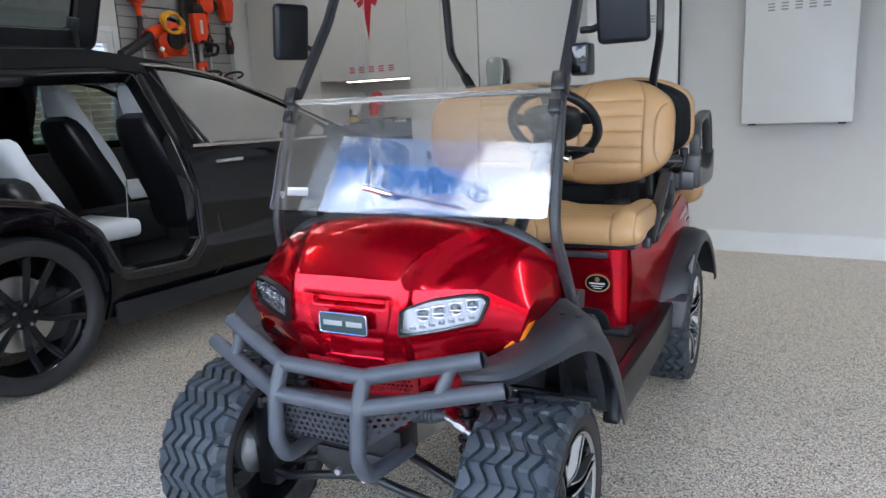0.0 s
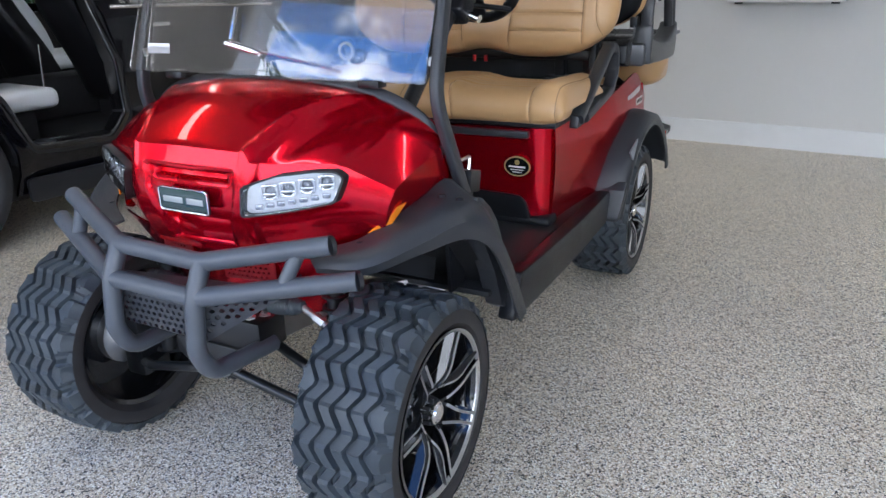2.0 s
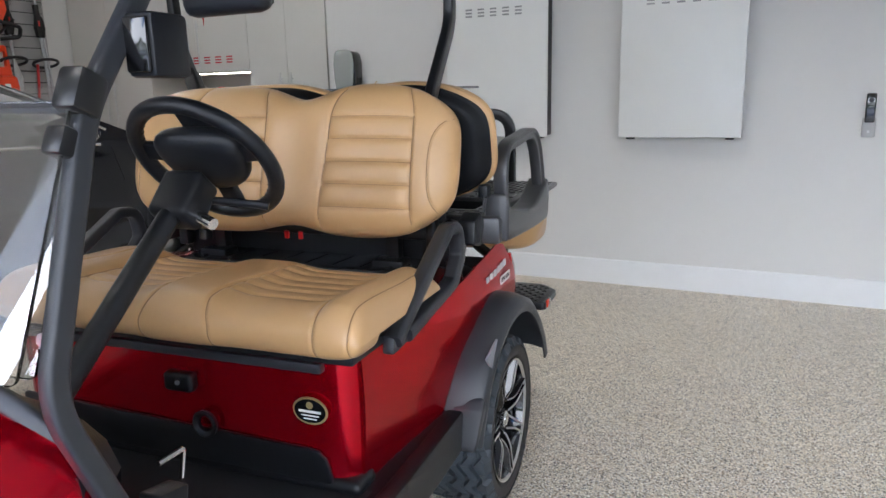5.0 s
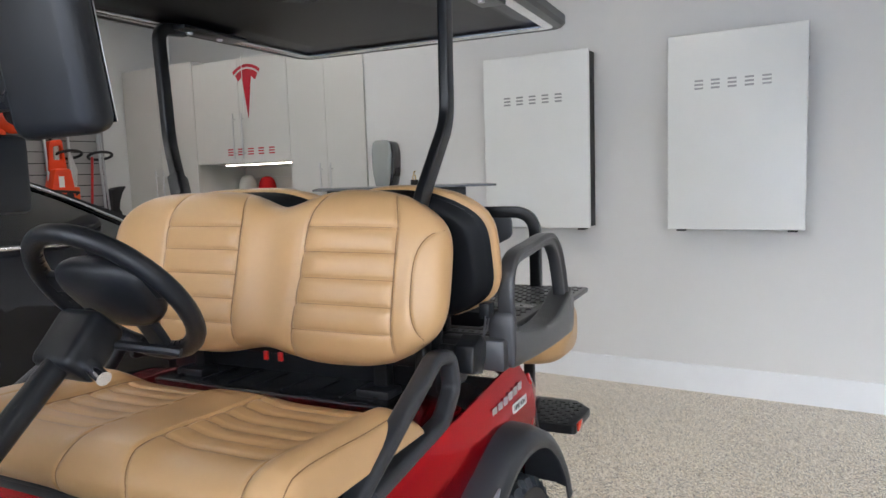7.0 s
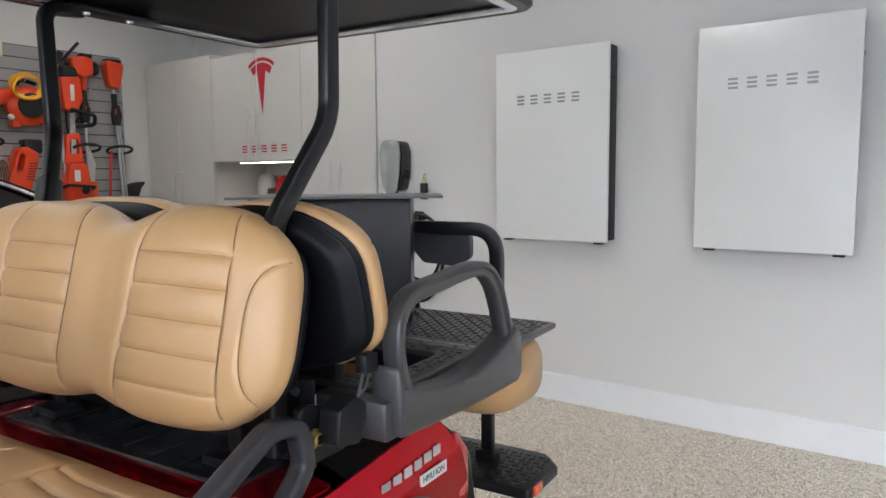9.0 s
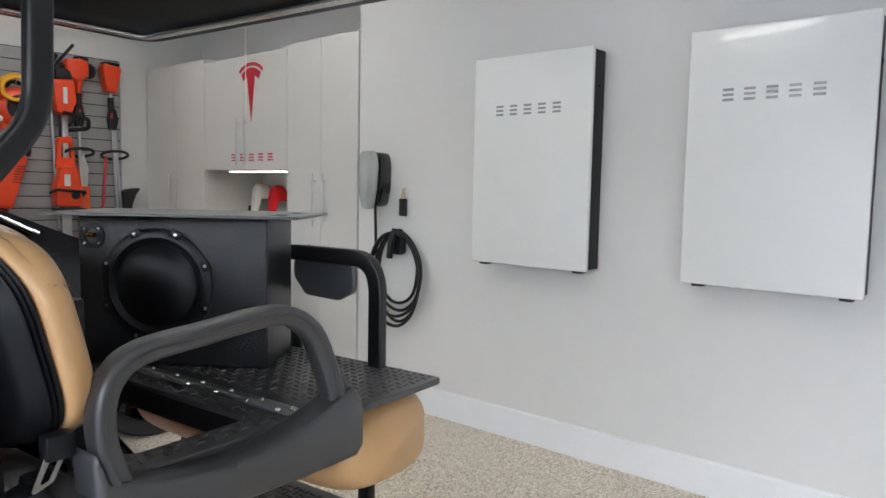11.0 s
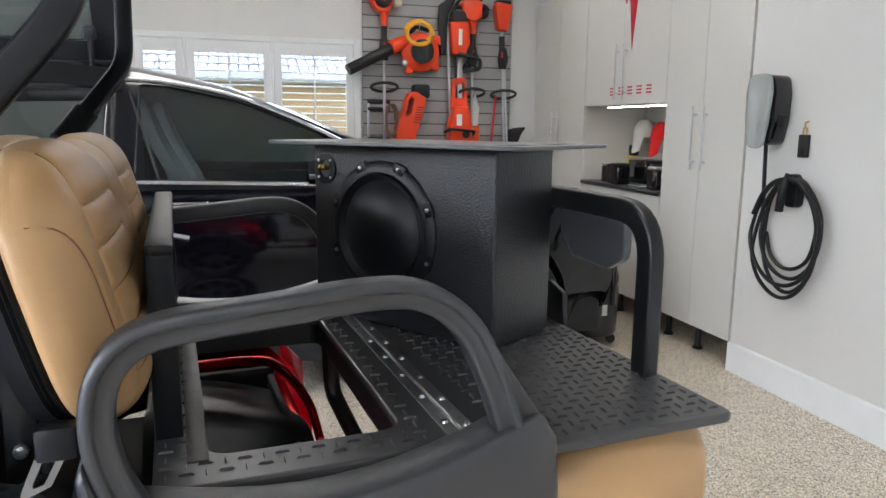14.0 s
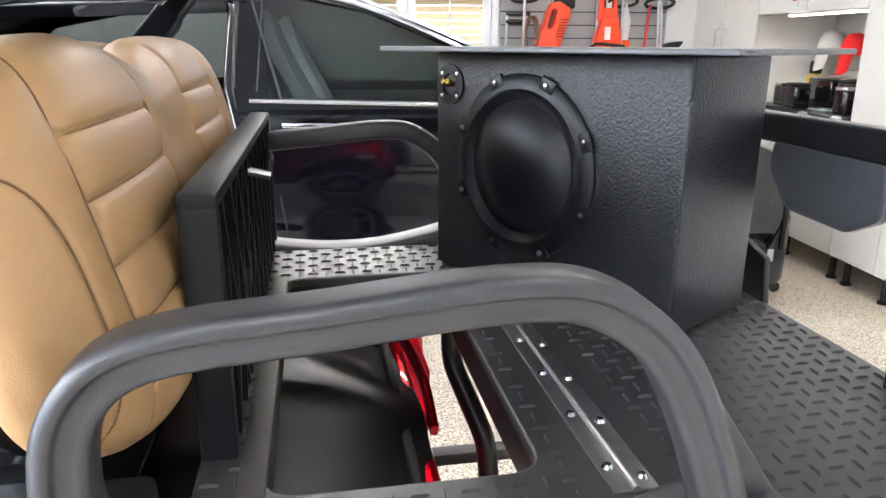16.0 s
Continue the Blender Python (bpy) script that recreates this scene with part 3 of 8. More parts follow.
def headlight(s):
    def lay(u, v, w):
        y = on_nose(u, 0.795, 0, False).y - 0.004 + 0.10 * (v - 0.795)
        return (s * u, y - w, v)

    us = (0.18, 0.2, 0.22, 0.25, 0.28, 0.31, 0.34)
    e = part("headlight", plate(lamp_outline(1, 0.004), (lamp_outline(),), 0.022, rows_u=us, fn=lambda u, v, w: lay(u, v, w)), DEEP, cart, "clear led headlight with four round lenses")
    part("reflector_bowl", plate(lamp_outline(), (), 0.002, rows_u=us, fn=lambda u, v, w: lay(u, v, w + 0.002)), mat("lamp_silver", (0.50, 0.51, 0.53), 0.3, 0.9), e, "bright silver lamp housing")
    for i in range(4):
        cx, cz = 0.222 + 0.0378 * i, 0.8085 + 0.0066 * i
        y = lay(cx, cz, 0.009)[1]
        # squarish silver cell round each dark lens
        cell = plate(rpoly([(-0.0182, -0.0175), (0.0182, -0.0165), (0.0182, 0.0175), (-0.0182, 0.0165)], 0.007, 3), [ellipse(0, 0, 0.0145, 0.014, 16)], 0.010, fn=lambda u, v, w: (u, -w, v), bevel=0.0015)
        part("led_lens", cell, mat("lamp_ring", (0.66, 0.67, 0.69), 0.18, 1.0), e).matrix_basis = pose(s * cx, y, cz, 0, 0, s * 27)
        bm = lathe([(0, -0.011), (0.006, -0.010), (0.011, -0.006), (0.0142, 0.002)], 18, "y")
        part("led_chip", bm, mat("led_dark_lens", (0.16, 0.17, 0.18), 0.08, 0.5), e).location = (s * cx, y, cz)
        part("led_bridge", B(-0.0145, 0.0145, -0.012, -0.006, -0.0022, 0.0022, 0.001), MATS["lamp_ring"], e).matrix_basis = pose(s * cx, y, cz - 0.004, 0, 0, s * 27)
    for i in range(7):
        cx, cz = 0.197 + 0.0228 * i, 0.7735 + 0.0040 * i
        y = lay(cx, cz, 0.008)[1]
        part("led_cell", B(-0.0088, 0.0088, -0.004, 0.003, -0.0055, 0.0055, 0.002), mat("lamp_cell", (0.30, 0.31, 0.33), 0.15, 0.8), e).matrix_basis = pose(s * cx, y, cz, 0, 0, s * 27)
    c = part("lens_cover", plate(lamp_outline(), (), 0.003, rows_u=us, fn=lambda u, v, w: lay(u, v, w + 0.022)), LAMP, e, "clear lens")
    c.visible_shadow = False


headlight(1), headlight(-1)


# red side of the front body, round the lamp back to the pillar, with the amber marker
def flank(u, v):
    zc = 0.80 - 0.14 * v
    y = 0.17 + (min(0.43, 0.468 - 0.338 * (zc - 0.57)) - 0.17) * u
    top = Vector(hood_point(1.0, min(1, max(0, (y - 0.17) / 0.235))))
    bot = Vector((0.405 + 0.06 * u, y + 0.015, 0.655 + 0.06 * math.sin(math.pi * u)))
    p = top.lerp(bot, v)
    p.x += 0.010 * math.sin(math.pi * v) * (0.5 + 0.5 * math.sin(math.pi * (0.15 + 0.7 * u)))
    p.y = y if u > 0.02 else p.y
    return p


both("front_flank", lambda: thick(grid(flank, 24, 18), 0.005), RED, cart, "glossy candy red front wing")
both("corner_skin", lambda: thick(grid(lambda u, v: Vector(nose_point(1.0, v)).lerp(Vector(flank(0, v)), u), 4, 18), 0.005), RED, cart)
amber = mat("amber_reflector", (0.85, 0.25, 0.01), 0.2, coat=0.8)


def marker_at(u, v, w):
    p = flank((max(u, 0.176) - 0.17) / 0.25, 1 - (v - 0.66) / 0.17)
    f = max(0.0, 0.176 - u)
    return Vector((p.x + 0.004 + w - 0.9 * f, u, v))


both("side_marker", lambda: plate([(0.140, 0.702), (0.166, 0.705), (0.213, 0.760), (0.184, 0.757)], (), 0.004, rows_u=(0.15, 0.16, 0.176, 0.185, 0.195, 0.205), rows_v=(0.71, 0.72, 0.73, 0.74), fn=marker_at), amber, cart, "amber side reflector")

# cowl trim arch and windshield base
arch = [(-0.47, 0.40, 0.80), (-0.445, 0.375, 0.885), (-0.40, 0.362, 0.935), (-0.33, 0.358, 0.968), (-0.22, 0.356, 0.992), (0.0, 0.354, 1.006), (0.22, 0.356, 0.992), (0.33, 0.358, 0.968), (0.40, 0.362, 0.935), (0.445, 0.375, 0.885), (0.47, 0.40, 0.80)]
part("cowl_trim", sweep(bmesh.new(), smooth_path(arch, 6), rrect(0.026, 0.03, 0.008)), GREYPL, cart, "grey rubber cowl trim", angle=60)


def cowl(u, v):
    i = u * (len(arch) - 1)
    k = min(int(i), len(arch) - 2)
    p = Vector(arch[k]).lerp(Vector(arch[k + 1]), i - k)
    q = Vector((p.x * 0.92, 0.47, 0.86 + 0.5 * (p.z - 0.9)))
    return p.lerp(q, v)


part("dashboard", thick(grid(cowl, 40, 6), 0.006), PLASTIC, cart, "black moulded dashboard top")
part("dash_front", grid(lambda u, v: Vector(cowl(u, 1)).lerp(Vector((0.93 * Vector(cowl(u, 1)).x, 0.44, 0.47)), v), 30, 4), PLASTIC, cart, "black dash front")
both("inner_wing", lambda: thick(grid(lambda u, v: Vector((0.475, 0.36 + (0.02 + 0.07 * v) * u + 0.04 * v, 0.86 - 0.40 * v)), 4, 4), 0.01), PLASTIC, cart)

# windshield: lower pane, and the upper pane folded down before it
def pane(name, x, yz0, yz1, label):
    def lay(u, v, w):
        y, z = yz0[0] + (yz1[0] - yz0[0]) * v, yz0[1] + (yz1[1] - yz0[1]) * v
        return (x * u, y - w, z)

    o = part(name, plate(rpoly([(-1, 0), (1, 0), (1, 1), (-1, 1)], 0.03), (), 0.006, fn=lay), ACRYLIC, cart, label, smooth=False)
    o.visible_shadow = False
    return o


pane("windshield_lower", 0.448, (0.345, 1.005), (0.475, 1.375), "clear acrylic lower windshield")
upper_pane = pane("windshield_upper", 0.466, (0.304, 1.014), (0.442, 1.356), "clear acrylic upper windshield folded down")
part("sticker", B(-0.405, -0.325, 0.3355, 0.3375, 1.058, 1.085), WHITE, upper_pane, "small white sticker").matrix_basis = pose(0, -0.012, 0)
lt = part("latch_lever", tube([(-0.10, 0.35, 1.175), (-0.10, 0.318, 1.10)], 0.006, 8), CHROME, cart, "chrome windshield prop")
part("latch_knob", tube([(-0.115, 0.315, 1.09), (-0.02, 0.33, 1.065)], 0.009, 10), CHROME, lt)
part("wiper_arm", tube([(-0.06, 0.335, 1.075), (0.20, 0.33, 1.035)], 0.0035, 6), CHROME, lt)
seal = part("glass_port", lathe([(0.016, 0), (0.022, 0), (0.022, 0.006), (0.016, 0.006)], 24, "y", closed=True), mat("frosted_ring", (0.5, 0.53, 0.55), 0.3), cart, "round rubber port in the windshield")
seal.location = (0.24, 0.333, 1.075)
part("windshield_hinge", B(-0.47, 0.47, 0.438, 0.452, 1.338, 1.356, 0.004), ACRYLIC, cart, "clear hinge strip").visible_shadow = False
for x in (-0.33, 0.30):
    part("hinge_clip", B(x - 0.03, x + 0.03, 0.325, 0.365, 0.992, 1.012, 0.004), DARK, cart)

# front struts from the sill up to the roof
SECT = rrect(0.034, 0.026, 0.008)


def strut_front():
    pts = [((0.525, 0.475, 0.57), 0), ((0.472, 0.338, 0.975), 0.16), ((0.458, 0.462, 1.34), 0.3), ((0.448, 0.68, 1.62), 0.3), ((0.44, 0.86, 1.94), 0)]
    return sweep(bmesh.new(), rounded([(Vector(p), r) for p, r in pts], False, 8), SECT, up=(1, 0, 0))


fs = both("front_strut", strut_front, GREYPL, cart, "charcoal grey bent roof strut")
for s in (1, -1):
    o = fs[0] if s > 0 else fs[1]
    part("clamp", B(-0.022, 0.022, -0.025, 0.025, -0.03, 0.03, 0.008), DARK, o).matrix_basis = pose(s * 0.457, 0.462, 1.365, -25)
    part("clamp", B(-0.018, 0.018, -0.022, 0.022, -0.02, 0.02, 0.006), DARK, o).matrix_basis = pose(s * 0.452, 0.432, 1.30, -25)
    part("clamp_bolt", lathe([(0, 0), (0.011, 0), (0.011, 0.012), (0, 0.014)], 10, "y"), STEEL, o).location = (s * 0.457, 0.352, 1.055)
    # side mirror on its arm
    mir = part("side_mirror", B(-0.075, 0.075, -0.02, 0.02, -0.105, 0.105, 0.018, seg=3), PLASTIC, cart, "black plastic side mirror")
    mir.matrix_basis = pose(0.597, 0.59, 1.572, 8, 0, -6) if s > 0 else pose(-0.525, 0.565, 1.585, 8, 0, 70) @ Matrix.Scale(0.88, 4)
    part("mirror_glass", B(-0.066, 0.066, 0.0195, 0.0215, -0.095, 0.095, 0.001), CHROME, mir, "mirror glass")
    part("mirror_arm", tube([(-s * 0.125, 0.0, -0.06), (-s * 0.09, 0.0, -0.06), (-s * 0.06, -0.01, -0.05)], 0.010, 8, 0.02), PLASTIC, mir)
sp = part("pod_speaker", B(0.460, 0.513, 0.545, 0.620, 1.385, 1.475, 0.008), PLASTIC, cart, "small black square lamp pod on the strut")
part("pod_front", B(0.466, 0.507, 0.538, 0.546, 1.392, 1.468, 0.003), GLOSSBLACK, sp)

# bumper guard
BT = 0.0215
gm = mat("satin_grey_tube", (0.068, 0.075, 0.086), 0.38, var=0.1, scale=14, bump=0.15, bump_scale=600)
part("guard_tube_upper", tube([(-0.39, 0.0, 0.742), (-0.15, -0.078, 0.672), (0.10, -0.078, 0.664), (0.388, 0.012, 0.715)], BT, 16, 0.05), gm, cart, "charcoal powder-coated upper guard tube")
part("guard_tube_lower", tube([(-0.478, 0.015, 0.665), (-0.15, -0.112, 0.598), (0.105, -0.112, 0.594), (0.445, 0.016, 0.642)], BT, 16, 0.05), gm, cart, "charcoal powder-coated lower guard tube")
part("guard_upright", tube([(0.103, -0.078, 0.662), (0.105, -0.115, 0.594), (0.105, -0.132, 0.47), (0.105, -0.10, 0.40), (0.12, 0.10, 0.385)], BT, 16, 0.06), gm, cart)
part("guard_upright", tube([(-0.152, -0.078, 0.67), (-0.152, -0.115, 0.598), (-0.15, -0.132, 0.48), (-0.15, -0.10, 0.41), (-0.16, 0.10, 0.395)], BT, 16, 0.06), gm, cart)
part("guard_brace", tube([(0.32, -0.009, 0.702), (0.29, -0.042, 0.62)], 0.017, 12), gm, cart)
part("guard_brace", tube([(-0.34, -0.016, 0.728), (-0.36, -0.03, 0.642)], 0.017, 12), gm, cart)
for x, y, z in ((0.391, 0.013, 0.7155), (0.449, 0.018, 0.643)):
    part("tube_end", lathe([(0, 0.004), (0.019, 0.003), (0.022, 0.0), (0.022, -0.008)], 16, "y"), DEEP, cart).matrix_basis = pose(x, y, z, 0, 0, -35)
holes = [ellipse(-0.228 + 0.0185 * i + (0.00925 if j % 2 else 0), 0.458 + 0.0155 * j, 0.0058, 0.0052, 8) for j in range(6) for i in range(24) if -0.225 + 0.0185 * i < 0.205]
part("perforated_plate", plate([(-0.24, 0.445), (0.07, 0.445), (0.23, 0.55), (0.22, 0.565), (-0.24, 0.55)], [h for h in holes if 0.55 + (h[0][0] - 0.23) * 0.656 < min(q[1] for q in h) - 0.003 or h[0][0] < 0.05], 0.004, fn=lambda u, v, w: (u + 0.03, -0.095 + max(0, u - 0.06) * 0.62 + max(0, -0.18 - u) - w, v + 0.03)), GREYPL, cart, "charcoal perforated skid plate", smooth=False)
# red lower nose with two mesh vents
part("lower_nose", thick(grid(lambda u, v: ((2 * u - 1) * (0.40 - 0.16 * v), 0.055 + 0.10 * abs(2 * u - 1) ** 2 + 0.04 * v, 0.655 - 0.20 * v), 24, 8), -0.005), RED, cart, "red lower nose")
vent = mat("perforated_red_mesh", (0.30, 0.008, 0.012), 0.4, 0.2)
for x0, x1 in ((-0.19, -0.07), (0.03, 0.17)):
    hs = [ellipse(x0 + 0.012 + 0.013 * i + (0.0065 if j % 2 else 0), 0.575 + 0.012 * j, 0.0042, 0.0038, 6) for j in range(5) for i in range(int((x1 - x0 - 0.02) / 0.013))]
    part("vent_mesh", plate(rpoly([(x0, 0.565), (x1, 0.565), (x1, 0.635), (x0, 0.635)], 0.006), hs, 0.004, fn=lambda u, v, w: (u, 0.062 + 0.10 * (u / 0.38) ** 2 - w, v)), vent, cart, "red perforated vent mesh", smooth=False)
part("vent_backing", B(-0.22, 0.22, 0.11, 0.115, 0.55, 0.64), DEEP, cart)

# front chassis and suspension
bare = mat("bare_aluminium", (0.74, 0.74, 0.74), 0.36, 1.0, var=0.1, scale=15)
part("front_crossmember", B(-0.19, 0.122, 0.05, 0.15, 0.368, 0.455, 0.006), DARK, cart, "black steel box crossmember")
part("pivot_plate", plate(rpoly([(-0.16, 0.375), (-0.16, 0.33), (-0.10, 0.285), (0.03, 0.282), (0.045, 0.31), (0.09, 0.375)], 0.012), (), 0.012, fn=lambda u, v, w: (u, 0.055 - w, v), bevel=0.002), DARK, cart, "black arm bracket")
part("pivot_plate", plate(rpoly([(-0.16, 0.375), (-0.16, 0.33), (-0.10, 0.30), (0.05, 0.30), (0.09, 0.375)], 0.012), (), 0.010, fn=lambda u, v, w: (u, 0.20 - w, v), bevel=0.002), DARK, cart)
for s in (1, -1):
    rail = sweep(bmesh.new(), rounded([(s * 0.085, 0.14, 0.41), (s * 0.115, 0.30, 0.405), (s * 0.21, 0.40, 0.405), (s * 0.365, 0.555, 0.412)], False, 4, 0.05), rrect(0.055, 0.075, 0.006))
    part("frame_rail", rail, bare, cart, "bare aluminium frame rail")
    part("frame_rail", B(s * 0.2 - 0.03, s * 0.2 + 0.03, 0.55, 2.1, 0.36, 0.43, 0.006), DARK, cart)
    part("lower_arm", tube([(s * 0.02, 0.052, 0.302), (s * 0.30, 0.062, 0.238), (s * 0.37, 0.09, 0.225)], 0.0135, 10, 0.03), DARK, cart, "black suspension arm")
    part("lower_arm", tube([(s * 0.05, 0.19, 0.318), (s * 0.37, 0.13, 0.232)], 0.0135, 10), DARK, cart)
    part("arm_gusset", plate([(s * 0.30, 0.068), (s * 0.37, 0.09), (s * 0.37, 0.13), (s * 0.31, 0.14)][::s], (), 0.006, fn=lambda u, v, w: (u, v, 0.235 - 0.05 * (abs(u) - 0.34) + w)), DARK, cart, smooth=False)
    part("knuckle", B(s * 0.345, s * 0.42, 0.07, 0.17, 0.18, 0.47, 0.012), DARK, cart)
    part("tie_rod", tube([(s * 0.24, 0.072, 0.522), (s * 0.365, 0.058, 0.470)], 0.0085, 10), mat("zinc_steel", (0.36, 0.36, 0.35), 0.42, 1.0, var=0.1, scale=20), cart, "steel tie rod")
    part("rod_sleeve", tube([(s * 0.285, 0.067, 0.503), (s * 0.312, 0.064, 0.492)], 0.0125, 6), MATS["zinc_steel"], cart)
    part("rod_end", lathe([(0, -0.018), (0.014, -0.016), (0.018, 0), (0.014, 0.016), (0, 0.018)], 14, "z"), DARK, cart).location = (s * 0.37, 0.058, 0.47)
    bm = bmesh.new()
    start, end = Vector((s * 0.15, 0.076, 0.506)), Vector((s * 0.252, 0.071, 0.521))
    pts = [start.lerp(end, i / 18) for i in range(19)]
    part("steering_boot", sweep(bm, pts, circle(0.024, 14), scales=[(1.0 if i % 2 else 0.76) * (1 if i < 12 else 1 - 0.07 * (i - 12)) for i in range(19)]), RUBBER, cart, "black rubber bellows", angle=80)
    part("shock_absorber", tube([(s * 0.30, 0.13, 0.26), (s * 0.27, 0.17, 0.60)], 0.022, 12), DARK, cart)
    for k in range(7):
        f = k / 6
        part("spring_coil", lathe([(0.028, -0.005), (0.034, -0.003), (0.034, 0.003), (0.028, 0.005)], 18, "z", closed=True), DARK, cart).location = (s * (0.292 - 0.016 * f), 0.140 + 0.022 * f, 0.33 + 0.19 * f)
part("steering_rack", tube([(-0.16, 0.077, 0.505), (0.16, 0.077, 0.505)], 0.020, 12), DARK, cart, "black steering rack")
for x, y in ((0.075, 0.075), (0.098, 0.105)):
    part("bolt", lathe([(0, 0.014), (0.008, 0.014), (0.009, 0.004), (0.015, 0.003), (0.016, 0), (0, 0)], 6, "z"), STEEL, cart).location = (x, y, 0.455)
for x, z in ((0.004, 0.300), (-0.085, 0.306)):
    part("bolt", lathe([(0, -0.012), (0.010, -0.012), (0.012, 0), (0, 0)], 6, "y"), STEEL, cart).location = (x, 0.043, z)


# front fenders
def fender_strip(rows):
    """Rows of inner edge, crest and outer lip along the wheel."""
    cols = [smooth_path([r[i] for r in rows], 5) for i in range(len(rows[0]))]
    n = len(cols[0])
    bm = bmesh.new()
    vs = [[bm.verts.new(c[i]) for c in cols] for i in range(n)]
    for i in range(n - 1):
        for j in range(len(cols) - 1):
            bm.faces.new((vs[i][j], vs[i][j + 1], vs[i + 1][j + 1], vs[i + 1][j]))
    bmesh.ops.subdivide_edges(bm, edges=bm.edges, cuts=1, use_grid_fill=True, smooth=0.4)
    return thick(bm, 0.007)


front_rows = [
    [(0.29, 0.055, 0.672), (0.31, 0.035, 0.662), (0.325, 0.030, 0.645), (0.32, 0.04, 0.630)],
    [(0.385, 0.115, 0.694), (0.425, 0.065, 0.678), (0.44, 0.055, 0.655), (0.435, 0.065, 0.635)],
    [(0.428, 0.20, 0.726), (0.50, 0.155, 0.712), (0.525, 0.15, 0.690), (0.52, 0.16, 0.662)],
    [(0.452, 0.29, 0.748), (0.55, 0.265, 0.748), (0.582, 0.258, 0.715), (0.578, 0.262, 0.672)],
    [(0.492, 0.375, 0.778), (0.575, 0.365, 0.728), (0.612, 0.355, 0.675), (0.610, 0.345, 0.625)],
    [(0.53, 0.455, 0.64), (0.585, 0.455, 0.62), (0.628, 0.435, 0.56), (0.628, 0.405, 0.525)],
    [(0.53, 0.53, 0.50), (0.59, 0.54, 0.48), (0.632, 0.505, 0.44), (0.632, 0.465, 0.415)],
    [(0.53, 0.575, 0.42), (0.59, 0.585, 0.40), (0.632, 0.545, 0.375), (0.632, 0.505, 0.36)],
]
both("front_fender", lambda: fender_strip(front_rows), GREYPL, cart, "charcoal plastic front wheel flare", angle=50)
for s in (1, -1):
    for p in ((0.394, 0.111, 0.688), (0.430, 0.144, 0.695), (0.512, 0.28, 0.762), (0.548, 0.302, 0.752)):
        part("fender_bolt", lathe([(0, 0.006), (0.008, 0.005), (0.011, 0)], 12, "z"), PLASTIC, cart).location = (s * p[0], p[1], p[2])

both("side_panel", lambda: plate(rpoly([(0.345, 0.75), (0.386, 0.735), (0.432, 0.700), (0.472, 0.655), (0.503, 0.598), (0.530, 0.530), (0.556, 0.468), (0.60, 0.40), (0.575, 0.355), (0.50, 0.40), (0.45, 0.52), (0.36, 0.66)], 0.012), (), 0.05, fn=lambda u, v, w: (0.522 + w + 0.02 * (0.72 - v), u, v), bevel=0.004), GREYPL, cart, "charcoal side panel behind the wheel flare")

# floor, sill and seat base
part("floor_mat", B(-0.555, 0.555, 0.46, 1.06, 0.435, 0.452, 0.004), mat("ribbed_black_mat", (0.016, 0.017, 0.019), 0.55, var=0.15, bump=0.5, bump_scale=260), cart, "black rubber floor mat")
part("kick_panel", grid(lambda u, v: (-0.54 + 1.08 * u, 0.52 - 0.16 * v, 0.45 + 0.18 * v), 4, 4), DEEP, cart)


def sill():
    return plate(rpoly([(0.50, 0.352), (1.535, 0.335), (1.52, 0.455), (1.10, 0.462), (0.56, 0.478)], 0.015), (), 0.05, rows_u=(0.7, 0.9, 1.1, 1.3, 1.45), fn=lambda u, v, w: (0.56 + w + 0.012 * math.sin((u - 0.5) * 2.6), u, v), bevel=0.008)


both("sill_ledge", lambda: B(0.50, 0.575, 1.02, 1.52, 0.40, 0.452, 0.006), PLASTIC, cart)
both("sill", sill, PLASTIC, cart, "black textured plastic sill")
part("base_skirt", B(-0.535, 0.535, 1.024, 1.12, 0.44, 0.482, 0.02, seg=3), PLASTIC, cart, "black skirt below the seat base")


def side_x(y, z):
    """Flank of the rear body."""
    t = min(max((y - 1.06) / 0.6, 0), 1)
    x = 0.520 + 0.05 * t * t * (3 - 2 * t)
    x += 0.012 * math.sin(math.pi * min(max((z - 0.45) / 0.4, 0), 1))
    f = math.exp(-(((y - 1.80) / 0.34) ** 2)) * math.exp(-(((z - 0.70) / 0.09) ** 2))
    return x + 0.028 * f - 0.05 * max(0, z - 0.80)


def flank_rear():
    arch_c = [(1.815 + 0.345 * math.cos(a), 0.31 + 0.365 * math.sin(a)) for a in np.radians(np.linspace(158, 12, 22))]
    out = [(1.075, 0.445), (1.48, 0.442)] + arch_c + [(2.20, 0.40), (2.21, 0.62), (2.17, 0.74), (2.09, 0.828), (2.03, 0.842), (1.85, 0.828), (1.62, 0.808), (1.35, 0.795), (1.10, 0.79), (1.075, 0.77)]
    ys = [1.15 + 0.07 * i for i in range(15)]
    return plate(out, (), 0.006, rows_u=ys, rows_v=[0.5 + 0.04 * i for i in range(9)], fn=lambda u, v, w: (side_x(u, v) - w, u, v))


both("rear_flank", flank_rear, RED, cart, "glossy candy red rear body side", 0.15, angle=60)


def base_front(u, v):
    # wraps round both corners
    s = 2 * u - 1
    z = 0.455 + 0.32 * v
    if abs(s) < 0.86:
        return (s / 0.86 * 0.462, 1.032 + 0.004 * math.sin(math.pi * v), z)
    a = (abs(s) - 0.86) / 0.14 * math.pi / 2
    x = 0.462 + 0.058 * math.sin(a)
    return (math.copysign(x + (side_x(1.09, z) - 0.52), s) if a > 1.2 else math.copysign(x, s), 1.092 - 0.058 * math.cos(a) + 0.004, z)


